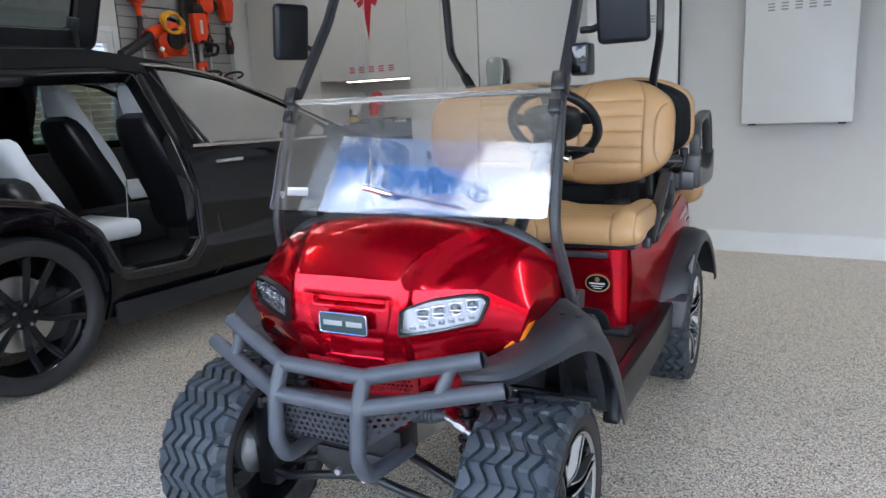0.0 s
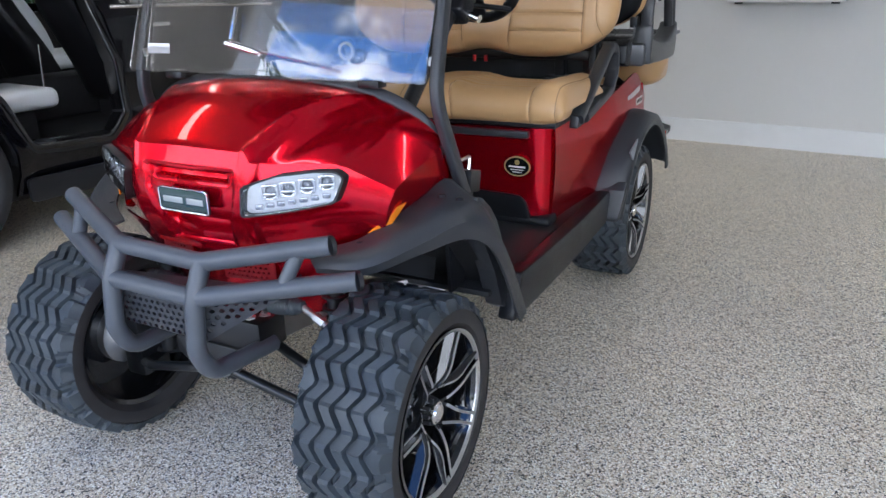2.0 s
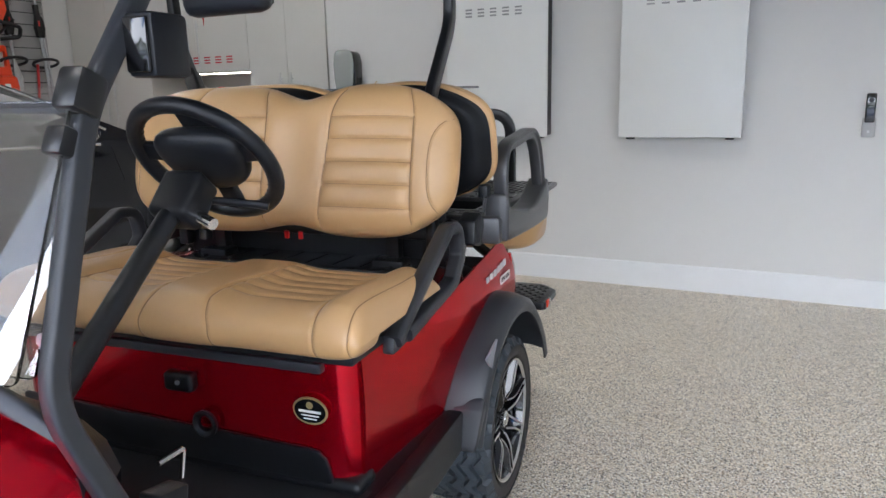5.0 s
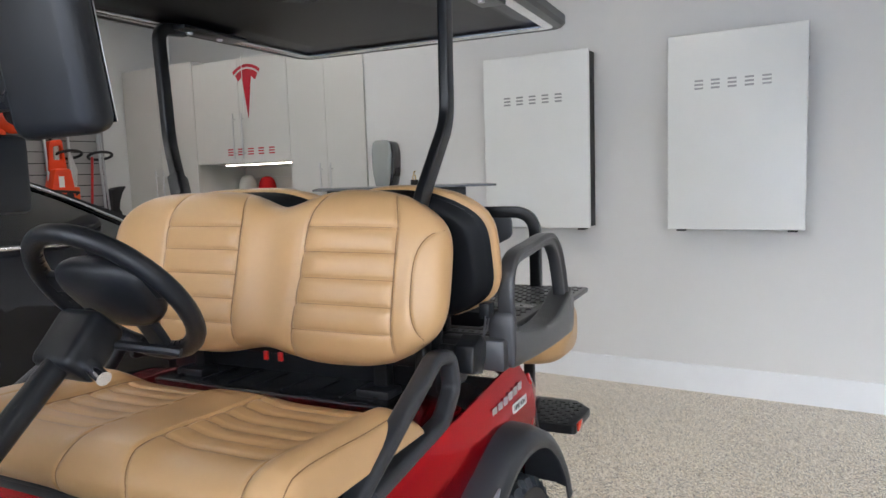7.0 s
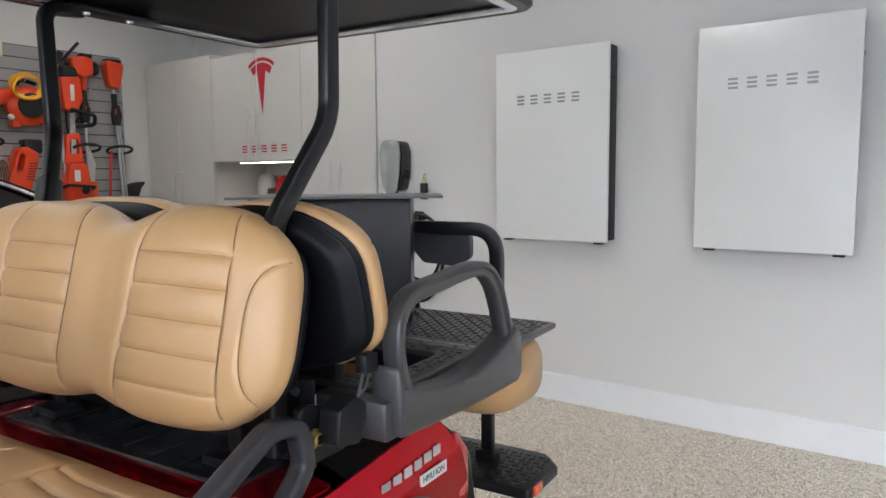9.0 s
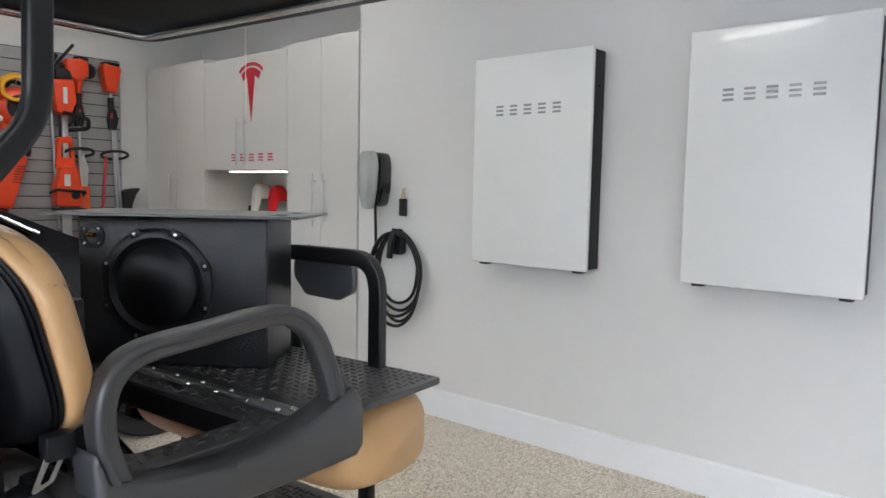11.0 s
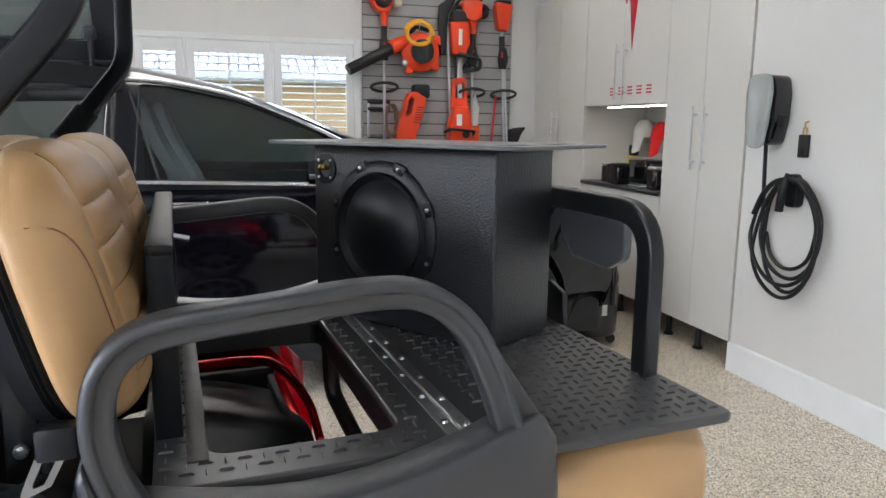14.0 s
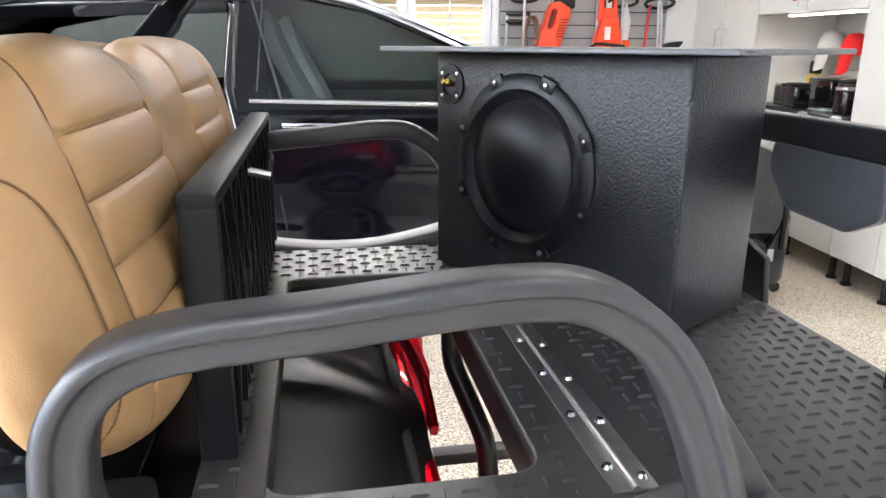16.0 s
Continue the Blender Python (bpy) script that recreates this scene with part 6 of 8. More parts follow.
rs = [part("rear_strut", f(), DARK, cart, "black bent roof strut") for f in (strut_rear, strut_far)]
for o, s in zip(rs, (1, -1)):
    part("mount_plate", B(s * 0.46, s * 0.54, 1.84, 2.14, 1.918, 1.932, 0.004), DARK, o)
    for y in (1.90, 2.04):
        part("mount_bolt", lathe([(0, -0.008), (0.010, -0.007), (0.012, 0)], 10, "z"), STEEL, o).location = (s * 0.50, y, 1.917)
    if s < 0:
        part("strut_collar", sweep(bmesh.new(), [(-0.325, 1.651, 1.366), (-0.385, 1.696, 1.431)], rrect(0.054, 0.044, 0.01), up=(1, 0, 0)), PLASTIC, o)

RX, RY0, RY1 = 0.605, 0.22, 2.665


def roof_ring(inset, z):
    return [(v.x * (1.08 - 0.10 * max(0, v.y - 1.6)), v.y, z) for v in rounded([(-RX + inset, RY0 + inset, 0), (RX - inset, RY0 + inset, 0), (RX - inset, RY1 - inset, 0), (-RX + inset, RY1 - inset, 0)], True, 6, max(0.02, 0.09 - inset))]


bm = bmesh.new()
rows = [[bm.verts.new(p) for p in roof_ring(i, z)] for i, z in ((0.16, 1.952), (0.13, 1.945), (0.085, 1.945), (0.045, 1.930), (0.012, 1.930), (0.0, 1.940), (0.0, 1.965), (0.03, 1.985), (0.2, 2.005))]
for r0, r1 in zip(rows, rows[1:]):
    for i in range(len(r0)):
        bm.faces.new((r0[i], r0[(i + 1) % len(r0)], r1[(i + 1) % len(r0)], r1[i]))
bm.faces.new(rows[0][::-1]), bm.faces.new(rows[-1])
roof = part("roof", bm, mat("satin_black_canopy", (0.007, 0.007, 0.008), 0.3, var=0.1, spec=0.35), cart, "black moulded canopy roof", angle=35)
ring = [Vector(p) for p in roof_ring(0.064, 1.934)]
part("roof_channel", sweep(bmesh.new(), ring, rrect(0.038, 0.012, 0.003), closed=True), mat("bright_aluminium", (0.78, 0.78, 0.78), 0.22, 1.0, var=0.05, scale=12), roof, "bright aluminium roof channel")
part("dome", lathe([(0, -0.02), (0.09, -0.018), (0.13, 0), (0.15, 0.01)], 28, "z"), GLOSSBLACK, roof).location = (0.05, 1.75, 1.95)

# steering
SW = pose(0.305, 0.885, 1.232, -50)
sw = part("steering_wheel", sweep(bmesh.new(), [(0.147 * math.cos(a), 0.147 * math.sin(a), 0) for a in np.linspace(0, 2 * math.pi, 49)[:-1]], circle(0.0165, 12), True), PLASTIC, cart, "black three-spoke steering wheel", angle=80)
sw.matrix_basis = SW
bm = bmesh.new()
for i in range(40):
    a = 2 * math.pi * i / 40
    sweep(bm, [(0.134 * math.cos(a), 0.134 * math.sin(a), -0.004), (0.134 * math.cos(a), 0.134 * math.sin(a), 0.004)], circle(0.005, 6))
part("grip_ridges", bm, PLASTIC, sw)
part("hub", grid(lambda u, v: ((0.098 - 0.022 * math.sin(2 * math.pi * u)) * math.copysign(abs(math.cos(2 * math.pi * u)) ** 0.7, math.cos(2 * math.pi * u)) * math.sin(math.pi * v) ** 0.6, 0.075 * math.copysign(abs(math.sin(2 * math.pi * u)) ** 0.7, math.sin(2 * math.pi * u)) * math.sin(math.pi * v) ** 0.6 - 0.004, 0.006 - 0.034 * math.cos(math.pi * v)), 32, 16, closed_u=True), PLASTIC, sw, "black moulded steering hub", angle=80)
for a in (-12, 192, 90):
    c, s = math.cos(radians(a)), math.sin(radians(a))
    part("spoke", sweep(bmesh.new(), smooth_path([(0.05 * c, 0.05 * s, 0.01), (0.11 * c, 0.11 * s, 0.006), (0.142 * c, 0.142 * s, 0.0)], 4), rrect(0.045, 0.016, 0.006)), PLASTIC, sw)
part("score_clip", B(-0.035, 0.035, -0.10, -0.055, 0.03, 0.045, 0.004), GREYPL, sw, "grey score card clip")
part("column", tube([(0.30, 0.85, 1.205), (0.30, 0.42, 0.84)], 0.021, 14), PLASTIC, cart, "black steering column")
part("column_shroud", B(-0.045, 0.045, -0.036, 0.036, -0.05, 0.05, 0.014, seg=3), PLASTIC, cart, "black column shroud").matrix_basis = pose(0.30, 0.815, 1.165, -42)
part("ignition_barrel", tube([(0.34, 0.80, 1.14), (0.385, 0.79, 1.125)], 0.012, 10), CHROME, cart, "chrome key switch")
part("direction_lever", tube([(0.34, 0.85, 1.16), (0.42, 0.88, 1.15), (0.44, 0.89, 1.145)], 0.008, 8), PLASTIC, cart, "black direction lever")


# rear arm rests
ARM_RING = [(-0.016, -0.021), (-0.010, -0.023), (0.010, -0.023), (0.016, -0.021), (0.0185, -0.015), (0.0185, 0.010), (0.016, 0.0135), (0.010, 0.0145), (-0.001, 0.0145), (-0.003, 0.0165), (-0.0035, 0.0205), (-0.006, 0.023), (-0.013, 0.0225), (-0.0175, 0.019), (-0.0185, 0.013), (-0.0185, -0.015)]


def arm_loop():
    pts = [(0.655, y, z) for y, z in ((1.825, 0.97), (1.797, 1.04), (1.789, 1.10), (1.803, 1.155), (1.85, 1.190), (1.97, 1.203), (2.09, 1.214), (2.16, 1.206), (2.215, 1.165), (2.25, 1.10), (2.272, 1.04), (2.295, 0.97))]
    return sweep(bmesh.new(), smooth_path(pts, 5), ARM_RING, up=(1, 0, 0))


both("arm_loop", arm_loop, ARMPL, cart, "charcoal plastic arm rest loop", 0.30, angle=60)


def arm_base():
    top = [(1.79 + 0.52 * t, 1.005 - 0.045 * math.sin(math.pi * t) + 0.03 * t) for t in np.linspace(0, 1, 13)]
    out = [(1.775, 0.905), (2.33, 0.885), (2.352, 0.905), (2.345, 1.0), (2.32, 1.04)] + top[::-1][1:] + [(1.772, 1.06), (1.765, 1.04)]
    return plate(out, (), 0.075, rows_u=[1.85 + 0.08 * i for i in range(6)], rows_v=(0.93, 0.96), fn=lambda u, v, w: (0.605 + w + 0.012 * math.sin(math.pi * (u - 1.77) / 0.58) - 0.05 * max(0, 0.95 - v), u, v), bevel=0.01)


both("arm_base", arm_base, ARMPL, cart, "charcoal plastic arm rest base", 0.30, angle=50)
both("arm_fillet", lambda: plate([(2.285, 1.03), (2.325, 1.03), (2.258, 1.13), (2.255, 1.12)], (), 0.022, fn=lambda u, v, w: (0.645 + w, u, v), bevel=0.004), ARMPL, cart, "", 0.30)
both("arm_front", lambda: B(0.47, 0.66, 1.745, 1.80, 0.90, 0.985, 0.012), ARMPL, cart, "", 0.30)

# diamond tread deck with its opening, hinge and lugs
PZ = 0.962
hole = rpoly([(-0.118, 1.902), (0.522, 1.902), (0.522, 2.172), (-0.118, 2.172)], 0.035)
deck = part("tread_deck", plate(rpoly([(-0.305, 1.835), (0.605, 1.835), (0.605, 2.30), (0.652, 2.33), (0.646, 2.68), (-0.352, 2.68), (-0.352, 2.33), (-0.305, 2.30)], 0.022), [hole], 0.016, fn=lambda u, v, w: (u, v, PZ + w), bevel=0.004), DECKPL, cart, "black diamond tread rear deck", smooth=False)
lug = []
for i in range(44):
    for j in range(36):
        x, y = -0.335 + 0.0245 * i, 1.850 + 0.0245 * j
        if (-0.132 < x < 0.536 and 1.888 < y < 2.186) or 2.215 < y < 2.30 or y > 2.665 or x < (-0.290 if y < 2.32 else -0.335) or x > (0.592 if y < 2.32 else 0.636):
            continue
        lug.append((x, y, 0 if (i + j) % 2 else 90))
bm = bmesh.new()
for x, y, a in lug:
    c, s = math.cos(radians(a)), math.sin(radians(a))
    base_z, pts = PZ + 0.016, []
    for t, w in ((-1, 0), (-0.5, 0.75), (0, 1), (0.5, 0.75), (1, 0), (0.5, -0.75), (0, -1), (-0.5, -0.75)):
        dx, dy = t * 0.0108, w * 0.0014
        pts.append(bm.verts.new((x + dx * c - dy * s, y + dx * s + dy * c, base_z - 0.0003)))
    a0 = bm.verts.new((x - 0.0066 * c, y - 0.0066 * s, base_z + 0.0034))
    a1 = bm.verts.new((x + 0.0066 * c, y + 0.0066 * s, base_z + 0.0034))
    for k in range(8):
        p, q = pts[k], pts[(k + 1) % 8]
        ka = a0 if k in (0, 7) else (a1 if k in (3, 4) else None)
        if ka is not None:
            bm.faces.new((p, q, ka))
    bm.faces.new((pts[1], pts[2], a0)), bm.faces.new((pts[2], a1, a0)), bm.faces.new((pts[2], pts[3], a1))
    bm.faces.new((pts[5], pts[6], a1)), bm.faces.new((pts[6], a0, a1)), bm.faces.new((pts[6], pts[7], a0))
tagged(part("tread_lug", bm, DECKPL, deck, smooth=False), kind="stuff")
hin = part("piano_hinge", B(-0.25, 0.575, 2.225, 2.246, PZ + 0.016, PZ + 0.0195, 0.001), mat("dull_aluminium", (0.55, 0.55, 0.55), 0.35, 1.0, var=0.12, scale=30), deck, "dull aluminium piano hinge")
part("hinge_leaf", B(-0.25, 0.575, 2.251, 2.272, PZ + 0.016, PZ + 0.0195, 0.001), MATS["dull_aluminium"], hin)
part("hinge_pin", tube([(-0.25, 2.2485, PZ + 0.0195), (0.575, 2.2485, PZ + 0.0195)], 0.0042, 8), MATS["dull_aluminium"], hin)
for i in range(8):
    for y in (2.235, 2.262):
        part("rivet", lathe([(0, 0.0042), (0.004, 0.0036), (0.006, 0.001), (0.0065, 0)], 12, "z"), CHROME, hin).location = (-0.20 + 0.105 * i + (0.02 if y > 2.25 else 0), y, PZ + 0.0195)
part("opening_lip", sweep(bmesh.new(), [(u, v, PZ - 0.022) for u, v in rpoly([(-0.125, 1.895), (0.529, 1.895), (0.529, 2.179), (-0.125, 2.179)], 0.035)], rrect(0.012, 0.05, 0.003), closed=True), PLASTIC, deck)
part("front_rail", B(-0.13, 0.54, 1.876, 1.904, 0.955, 0.981, 0.003), mat("dull_zinc", (0.09, 0.085, 0.08), 0.5, 0.5, var=0.15, scale=25), cart, "dull steel hinge rail")
part("deck_beam", B(-0.30, 0.60, 2.184, 2.21, 0.905, PZ, 0.004), DARK, cart)

# body tail below the deck: black domed cover with a red edge
part("tail_cover", thick(grid(lambda u, v: (0.06 + (2 * u - 1) * (0.47 - 0.05 * v), 1.80 + 0.325 * v, 0.815 - 0.06 * v**2 - 0.05 * abs(2 * u - 1) ** 4 + 0.018 * math.cos(u * 14) * math.exp(-((u - 0.5) / 0.3) ** 2)), 40, 12), 0.008), PLASTIC, cart, "black moulded tail cover")
part("tail_edge", sweep(bmesh.new(), smooth_path([(-0.34, 1.80, 0.815), (-0.32, 2.02, 0.822), (-0.28, 2.09, 0.82), (-0.16, 2.122, 0.812), (-0.02, 2.135, 0.80), (0.08, 2.137, 0.765)], 6), rrect(0.014, 0.024, 0.005)), RED, cart, "red body edge")
part("tail_liner", B(-0.362, -0.342, 1.80, 2.10, 0.45, 0.79, 0.004), DEEP, cart)
part("tail_liner", B(-0.34, 0.50, 2.08, 2.096, 0.45, 0.775, 0.004), DEEP, cart)
for x in (-0.10, 0.43):
    part("deck_leg", tube([(x, 2.195, 0.93), (x, 2.20, 0.80), (x + 0.12, 2.24, 0.70), (x + 0.14, 2.26, 0.45)], 0.019, 12, 0.06), DARK, cart, "black bent deck leg")

# grab bar, pocket and gusset
bar = part("grab_bar", sweep(bmesh.new(), rounded([(Vector(p), r) for p, r in (((-0.15, 2.655, 0.978), 0), ((-0.15, 2.655, 1.265), 0.09), ((0.446, 2.655, 1.265), 0.09), ((0.446, 2.655, 0.978), 0))], False, 8), rrect(0.044, 0.030, 0.006), up=(0, 1, 0)), DARK, cart, "black square-tube grab bar", angle=50)
for x in (0.17, 0.24):
    part("bar_screw", lathe([(0, 0.004), (0.006, 0.003), (0.008, 0)], 10, "z"), STEEL, bar).location = (x, 2.668, 1.287)
part("pocket", plate(rpoly([(0.10, 1.25), (0.34, 1.25), (0.34, 1.165), (0.28, 1.135), (0.15, 1.14), (0.10, 1.19)], 0.03), (), 0.05, fn=lambda u, v, w: (u, 2.674 + 0.4 * w, v), bevel=0.008), mat("smoke_grey_plastic", (0.06, 0.063, 0.068), 0.3), bar, "smoke grey plastic pocket")
part("deck_gusset", plate(rpoly([(-0.03, 0.972), (0.13, 0.972), (0.12, 1.05), (0.06, 1.068), (0.02, 1.04)], 0.006), (), 0.012, fn=lambda u, v, w: (u, 2.675 + w, v), bevel=0.003), DARK, cart, "black steel gusset plate")
for s in (1, -1):
    part("rear_post", B(s * 0.39, s * 0.43, 2.645, 2.675, 0.49, 0.97, 0.005), DARK, cart, "black square step post")
    part("post_foot", B(s * 0.375, s * 0.445, 2.63, 2.69, 0.49, 0.53, 0.006), DARK, cart)
    part("step_arm", B(s * 0.30, s * 0.34, 2.1, 2.6, 0.44, 0.47, 0.005), DARK, cart)
step = part("foot_step", plate(rpoly([(-0.335, 2.50), (0.635, 2.50), (0.635, 2.72), (0.56, 2.80), (-0.26, 2.80), (-0.335, 2.72)], 0.02), (), 0.035, fn=lambda u, v, w: (u, v, 0.46 + w), bevel=0.008), PLASTIC, cart, "black diamond tread foot step")
bm = bmesh.new()
for i in range(36):
    for j in range(10):
        box(bm, -0.0105, 0.0105, -0.002, 0.002, 0, 0.003, m=pose(-0.30 + 0.0255 * i, 2.52 + 0.0255 * j, 0.4945, 0, 0, 0 if (i + j) % 2 else 90))
tagged(part("step_lug", bm, PLASTIC, step, smooth=False), kind="stuff")
refl = mat("orange_red_reflector", (0.75, 0.045, 0.012), 0.2, coat=1.0)
both("step_reflector", lambda: B(0.632, 0.642, 2.525, 2.585, 0.468, 0.498, 0.003), refl, step, "orange-red reflector", 0.30)


# rear seat cushion, folded under the deck
def roll(u, v):
    s = 2 * u - 1
    e = max(0, 1 - abs(s) ** 9) ** 0.3
    a = 2 * math.pi * v
    cx, cz = 2.545, 0.835
    c, sn = math.cos(a), math.sin(a)
    k = (abs(c) ** 3.2 + abs(sn) ** 3.2) ** (-1 / 3.2)
    return (0.148 + 0.47 * s, cx + 0.178 * k * c * e, cz + (0.122 if sn > 0 else 0.115) * k * sn * e)


part("rear_seat_cushion", grid(roll, 60, 40), TAN, cart, "tan vinyl rear seat cushion folded below the deck", angle=80)
# lattice underside of the rear seat, standing upright behind the backrest
LX0, LX1, LY = -0.362, 0.452, 1.840
lat = part("seat_lattice", B(LX0, LX1, LY, LY + 0.006, 0.950, 1.250, 0.002), PLASTIC, cart, "black plastic lattice panel")
bm = bmesh.new()
for x0, x1, z0, z1 in ((LX0, LX1, 1.236, 1.252), (LX0, LX1, 0.948, 0.966), (LX1 - 0.014, LX1, 0.962, 1.240), (LX0, LX0 + 0.014, 0.962, 1.240)):
    box(bm, x0, x1, LY - 0.004, LY + 0.034, z0, z1, 0.005)
part("lattice_frame", bm, PLASTIC, lat)
for i in range(10):
    x = LX0 + 0.074 * (i + 1)
    part("rib", B(x - 0.0025, x + 0.0025, LY + 0.005, LY + 0.030, 0.964, 1.238), PLASTIC, lat, smooth=False)
for j in range(3):
    part("rib", B(LX0 + 0.012, LX1 - 0.012, LY + 0.005, LY + 0.022, 1.032 + 0.068 * j, 1.036 + 0.068 * j), PLASTIC, lat, smooth=False)
for i in range(9):
    for sg in (-1, 1):
        d = B(-0.0022, 0.0022, -0.0135, 0.0135, -0.152, 0.152)
        part("rib", d, PLASTIC, lat, smooth=False).matrix_basis = pose(LX0 + 0.111 + 0.074 * i, LY + 0.019, 1.10, 0, 26 * sg)
part("lattice_bolt", tube([(0.10, LY + 0.02, 1.215), (0.10, LY + 0.06, 1.205)], 0.006, 8), STEEL, lat)

# rear side structure with belts
both("rear_stay", lambda: B(0.44, 0.475, 1.66, 1.70, 0.86, 1.32, 0.005), DARK, cart, "black seat stay")
both("seat_bracket", lambda: plate(rpoly([(1.60, 0.87), (1.76, 0.87), (1.76, 0.96), (1.62, 1.0)], 0.02), (), 0.02, fn=lambda u, v, w: (0.53 + w, u, v), bevel=0.004), PLASTIC, cart)
for s in (1, -1):
    bolt = part("seat_bolt", lathe([(0.010, 0.016), (0.014, 0.014), (0.014, 0.004), (0.02, 0.003), (0.021, 0)], 8, "x"), mat("yellow_zinc", (0.6, 0.45, 0.2), 0.3, 1.0), cart, "yellow zinc bolt")
    bolt.matrix_basis = pose(s * 0.552, 1.652, 0.925, 0, 0, 0 if s > 0 else 180)
    rt = part("belt_retractor", plate(rpoly([(1.655, 0.915), (1.725, 0.90), (1.76, 0.97), (1.72, 1.005), (1.665, 0.985)], 0.012), (), 0.055, fn=lambda u, v, w: (s * (0.555 + w), u, v), bevel=0.006), PLASTIC, cart, "black seat belt retractor")
    part("belt_tongue", plate(rpoly([(1.70, 1.00), (1.735, 1.015), (1.76, 1.065), (1.725, 1.06)], 0.006), [rpoly([(1.714, 1.013), (1.728, 1.018), (1.742, 1.045), (1.728, 1.044)], 0.003)], 0.003, fn=lambda u, v, w: (s * (0.618 + w), u, v)), mat("dull_buckle_steel", (0.30, 0.30, 0.31), 0.32, 1.0, var=0.06), rt, "chrome belt tongue", smooth=False)
    part("tongue_grip", B(s * 0.60, s * 0.63, 1.722, 1.765, 1.045, 1.085, 0.006), PLASTIC, rt)
    for z in (1.0, 1.13, 1.26):
        part("stay_bolt", lathe([(0, 0.01), (0.009, 0.008), (0.010, 0)], 8, "x"), STEEL, cart).matrix_basis = pose(s * 0.476, 1.68, z, 0, 0, 0 if s > 0 else 180)



# ---- speaker box and lid on the rear deck ----
def leather_box_mat():
    m = mat("textured_black_coating", (0.022, 0.023, 0.026), 0.34, var=0.15, bump=1.0, bump_scale=230)
    return m


BOXMAT = leather_box_mat()
UA = 30.9
sb = thing("speaker_box", "black textured subwoofer box standing on the diamond tread deck", "speaker", CART @ pose(0.256, 2.443, PZ + 0.0165, 0, 0, UA))
part("enclosure", B(-0.505, 0.0, 0.0, 0.212, 0.003, 0.393, 0.006, seg=3), BOXMAT, sb)
bmw = lathe([(0.150, 0.004), (0.150, -0.004), (0.146, -0.008), (0.126, -0.010), (0.122, -0.016), (0.112, -0.010), (0.1, 0.004)], 40, "y")
wf = part("woofer_frame", bmw, PLASTIC, sb, "black woofer ring")
wf.location = (-0.292, 0.0, 0.212)
part("cone", lathe([(0, -0.036), (0.04, -0.034), (0.075, -0.026), (0.10, -0.012), (0.113, 0.0), (0.118, -0.008), (0.124, -0.009)], 40, "y"), mat("matte_black_cone", (0.005, 0.0055, 0.008), 0.42, var=0.1, scale=40), wf, "black domed cone")
for i in range(8):
    a = radians(22.5 + 45 * i)
    tab = part("flange_tab", B(-0.016, 0.016, -0.010, -0.002, -0.012, 0.012, 0.004), PLASTIC, wf)
    tab.matrix_basis = pose(0, 0, 0, 0, -math.degrees(a) + 90, 0) @ pose(0, 0, 0.143)
    part("flange_screw", lathe([(0, -0.004), (0.004, -0.003), (0.005, 0)], 8, "y"), STEEL, wf).location = (0.143 * math.cos(a), -0.010, 0.143 * math.sin(a))
ring2 = part("terminal_plate", lathe([(0.018, -0.001), (0.019, -0.004), (0.034, -0.004), (0.035, 0.001)], 28, "y"), PLASTIC, sb, "round black terminal plate")
ring2.location = (-0.466, 0.0, 0.337)
part("terminal_cup", lathe([(0, 0.012), (0.016, 0.010), (0.018, -0.002)], 20, "y"), DEEP, ring2)
for x in (-0.006, 0.006):
    part("terminal_post", tube([(x, 0.008, -0.003), (x, -0.014, 0.006)], 0.0055, 8), mat("gold_plate", (0.8, 0.5, 0.12), 0.2, 1.0), ring2, "gold terminal post")
for i in range(4):
    a = radians(45 + 90 * i)
    part("plate_screw", lathe([(0, -0.007), (0.003, -0.006), (0.0035, -0.004)], 8, "y"), STEEL, ring2).location = (0.027 * math.cos(a), 0, 0.027 * math.sin(a))
lid = thing("box_lid", "thin grey metal tray lid lying on the speaker box", "tray", CART @ pose(0.383, 2.430, PZ + 0.0165 + 0.3935, 0, 0, 33))
part("sheet", plate(rpoly([(-0.65, 0.0), (0.0, 0.0), (0.0, 0.36), (-0.65, 0.36)], 0.015), [rpoly([(-0.09, 0.05), (-0.05, 0.05), (-0.05, 0.15), (-0.09, 0.15)], 0.012), rpoly([(-0.09, 0.21), (-0.05, 0.21), (-0.05, 0.31), (-0.09, 0.31)], 0.012)], 0.0075, fn=lambda u, v, w: (u, v, w), bevel=0.002), mat("satin_grey_sheet", (0.14, 0.145, 0.15), 0.32, 0.4, var=0.05), lid, smooth=False)

# ---- worktop things and the tool wall ----
rnd = random.Random(9)
for i, (x, y, w, d, h) in enumerate(((-4.80, 6.40, 0.09, 0.09, 0.15), (-4.69, 6.38, 0.09, 0.09, 0.15), (-4.56, 6.36, 0.13, 0.11, 0.16), (-4.62, 6.60, 0.26, 0.12, 0.20), (-4.34, 6.58, 0.12, 0.12, 0.19), (-4.20, 6.50, 0.10, 0.10, 0.17), (-4.06, 6.37, 0.12, 0.10, 0.16), (-3.95, 6.42, 0.11, 0.12, 0.18))):
    e = thing("storage_canister", "small glossy black canister with a bright lid rim on the worktop", "canister", pose(x, y, 0.9855), "worktop canisters")
    part("body", B(-w / 2, w / 2, -d / 2, d / 2, 0.0, h - 0.02, 0.012, seg=3), GLOSSBLACK, e)
    part("lid", B(-w / 2 + 0.002, w / 2 - 0.002, -d / 2 + 0.002, d / 2 - 0.002, h - 0.019, h, 0.006), DEEP if i % 3 else STEEL, e)
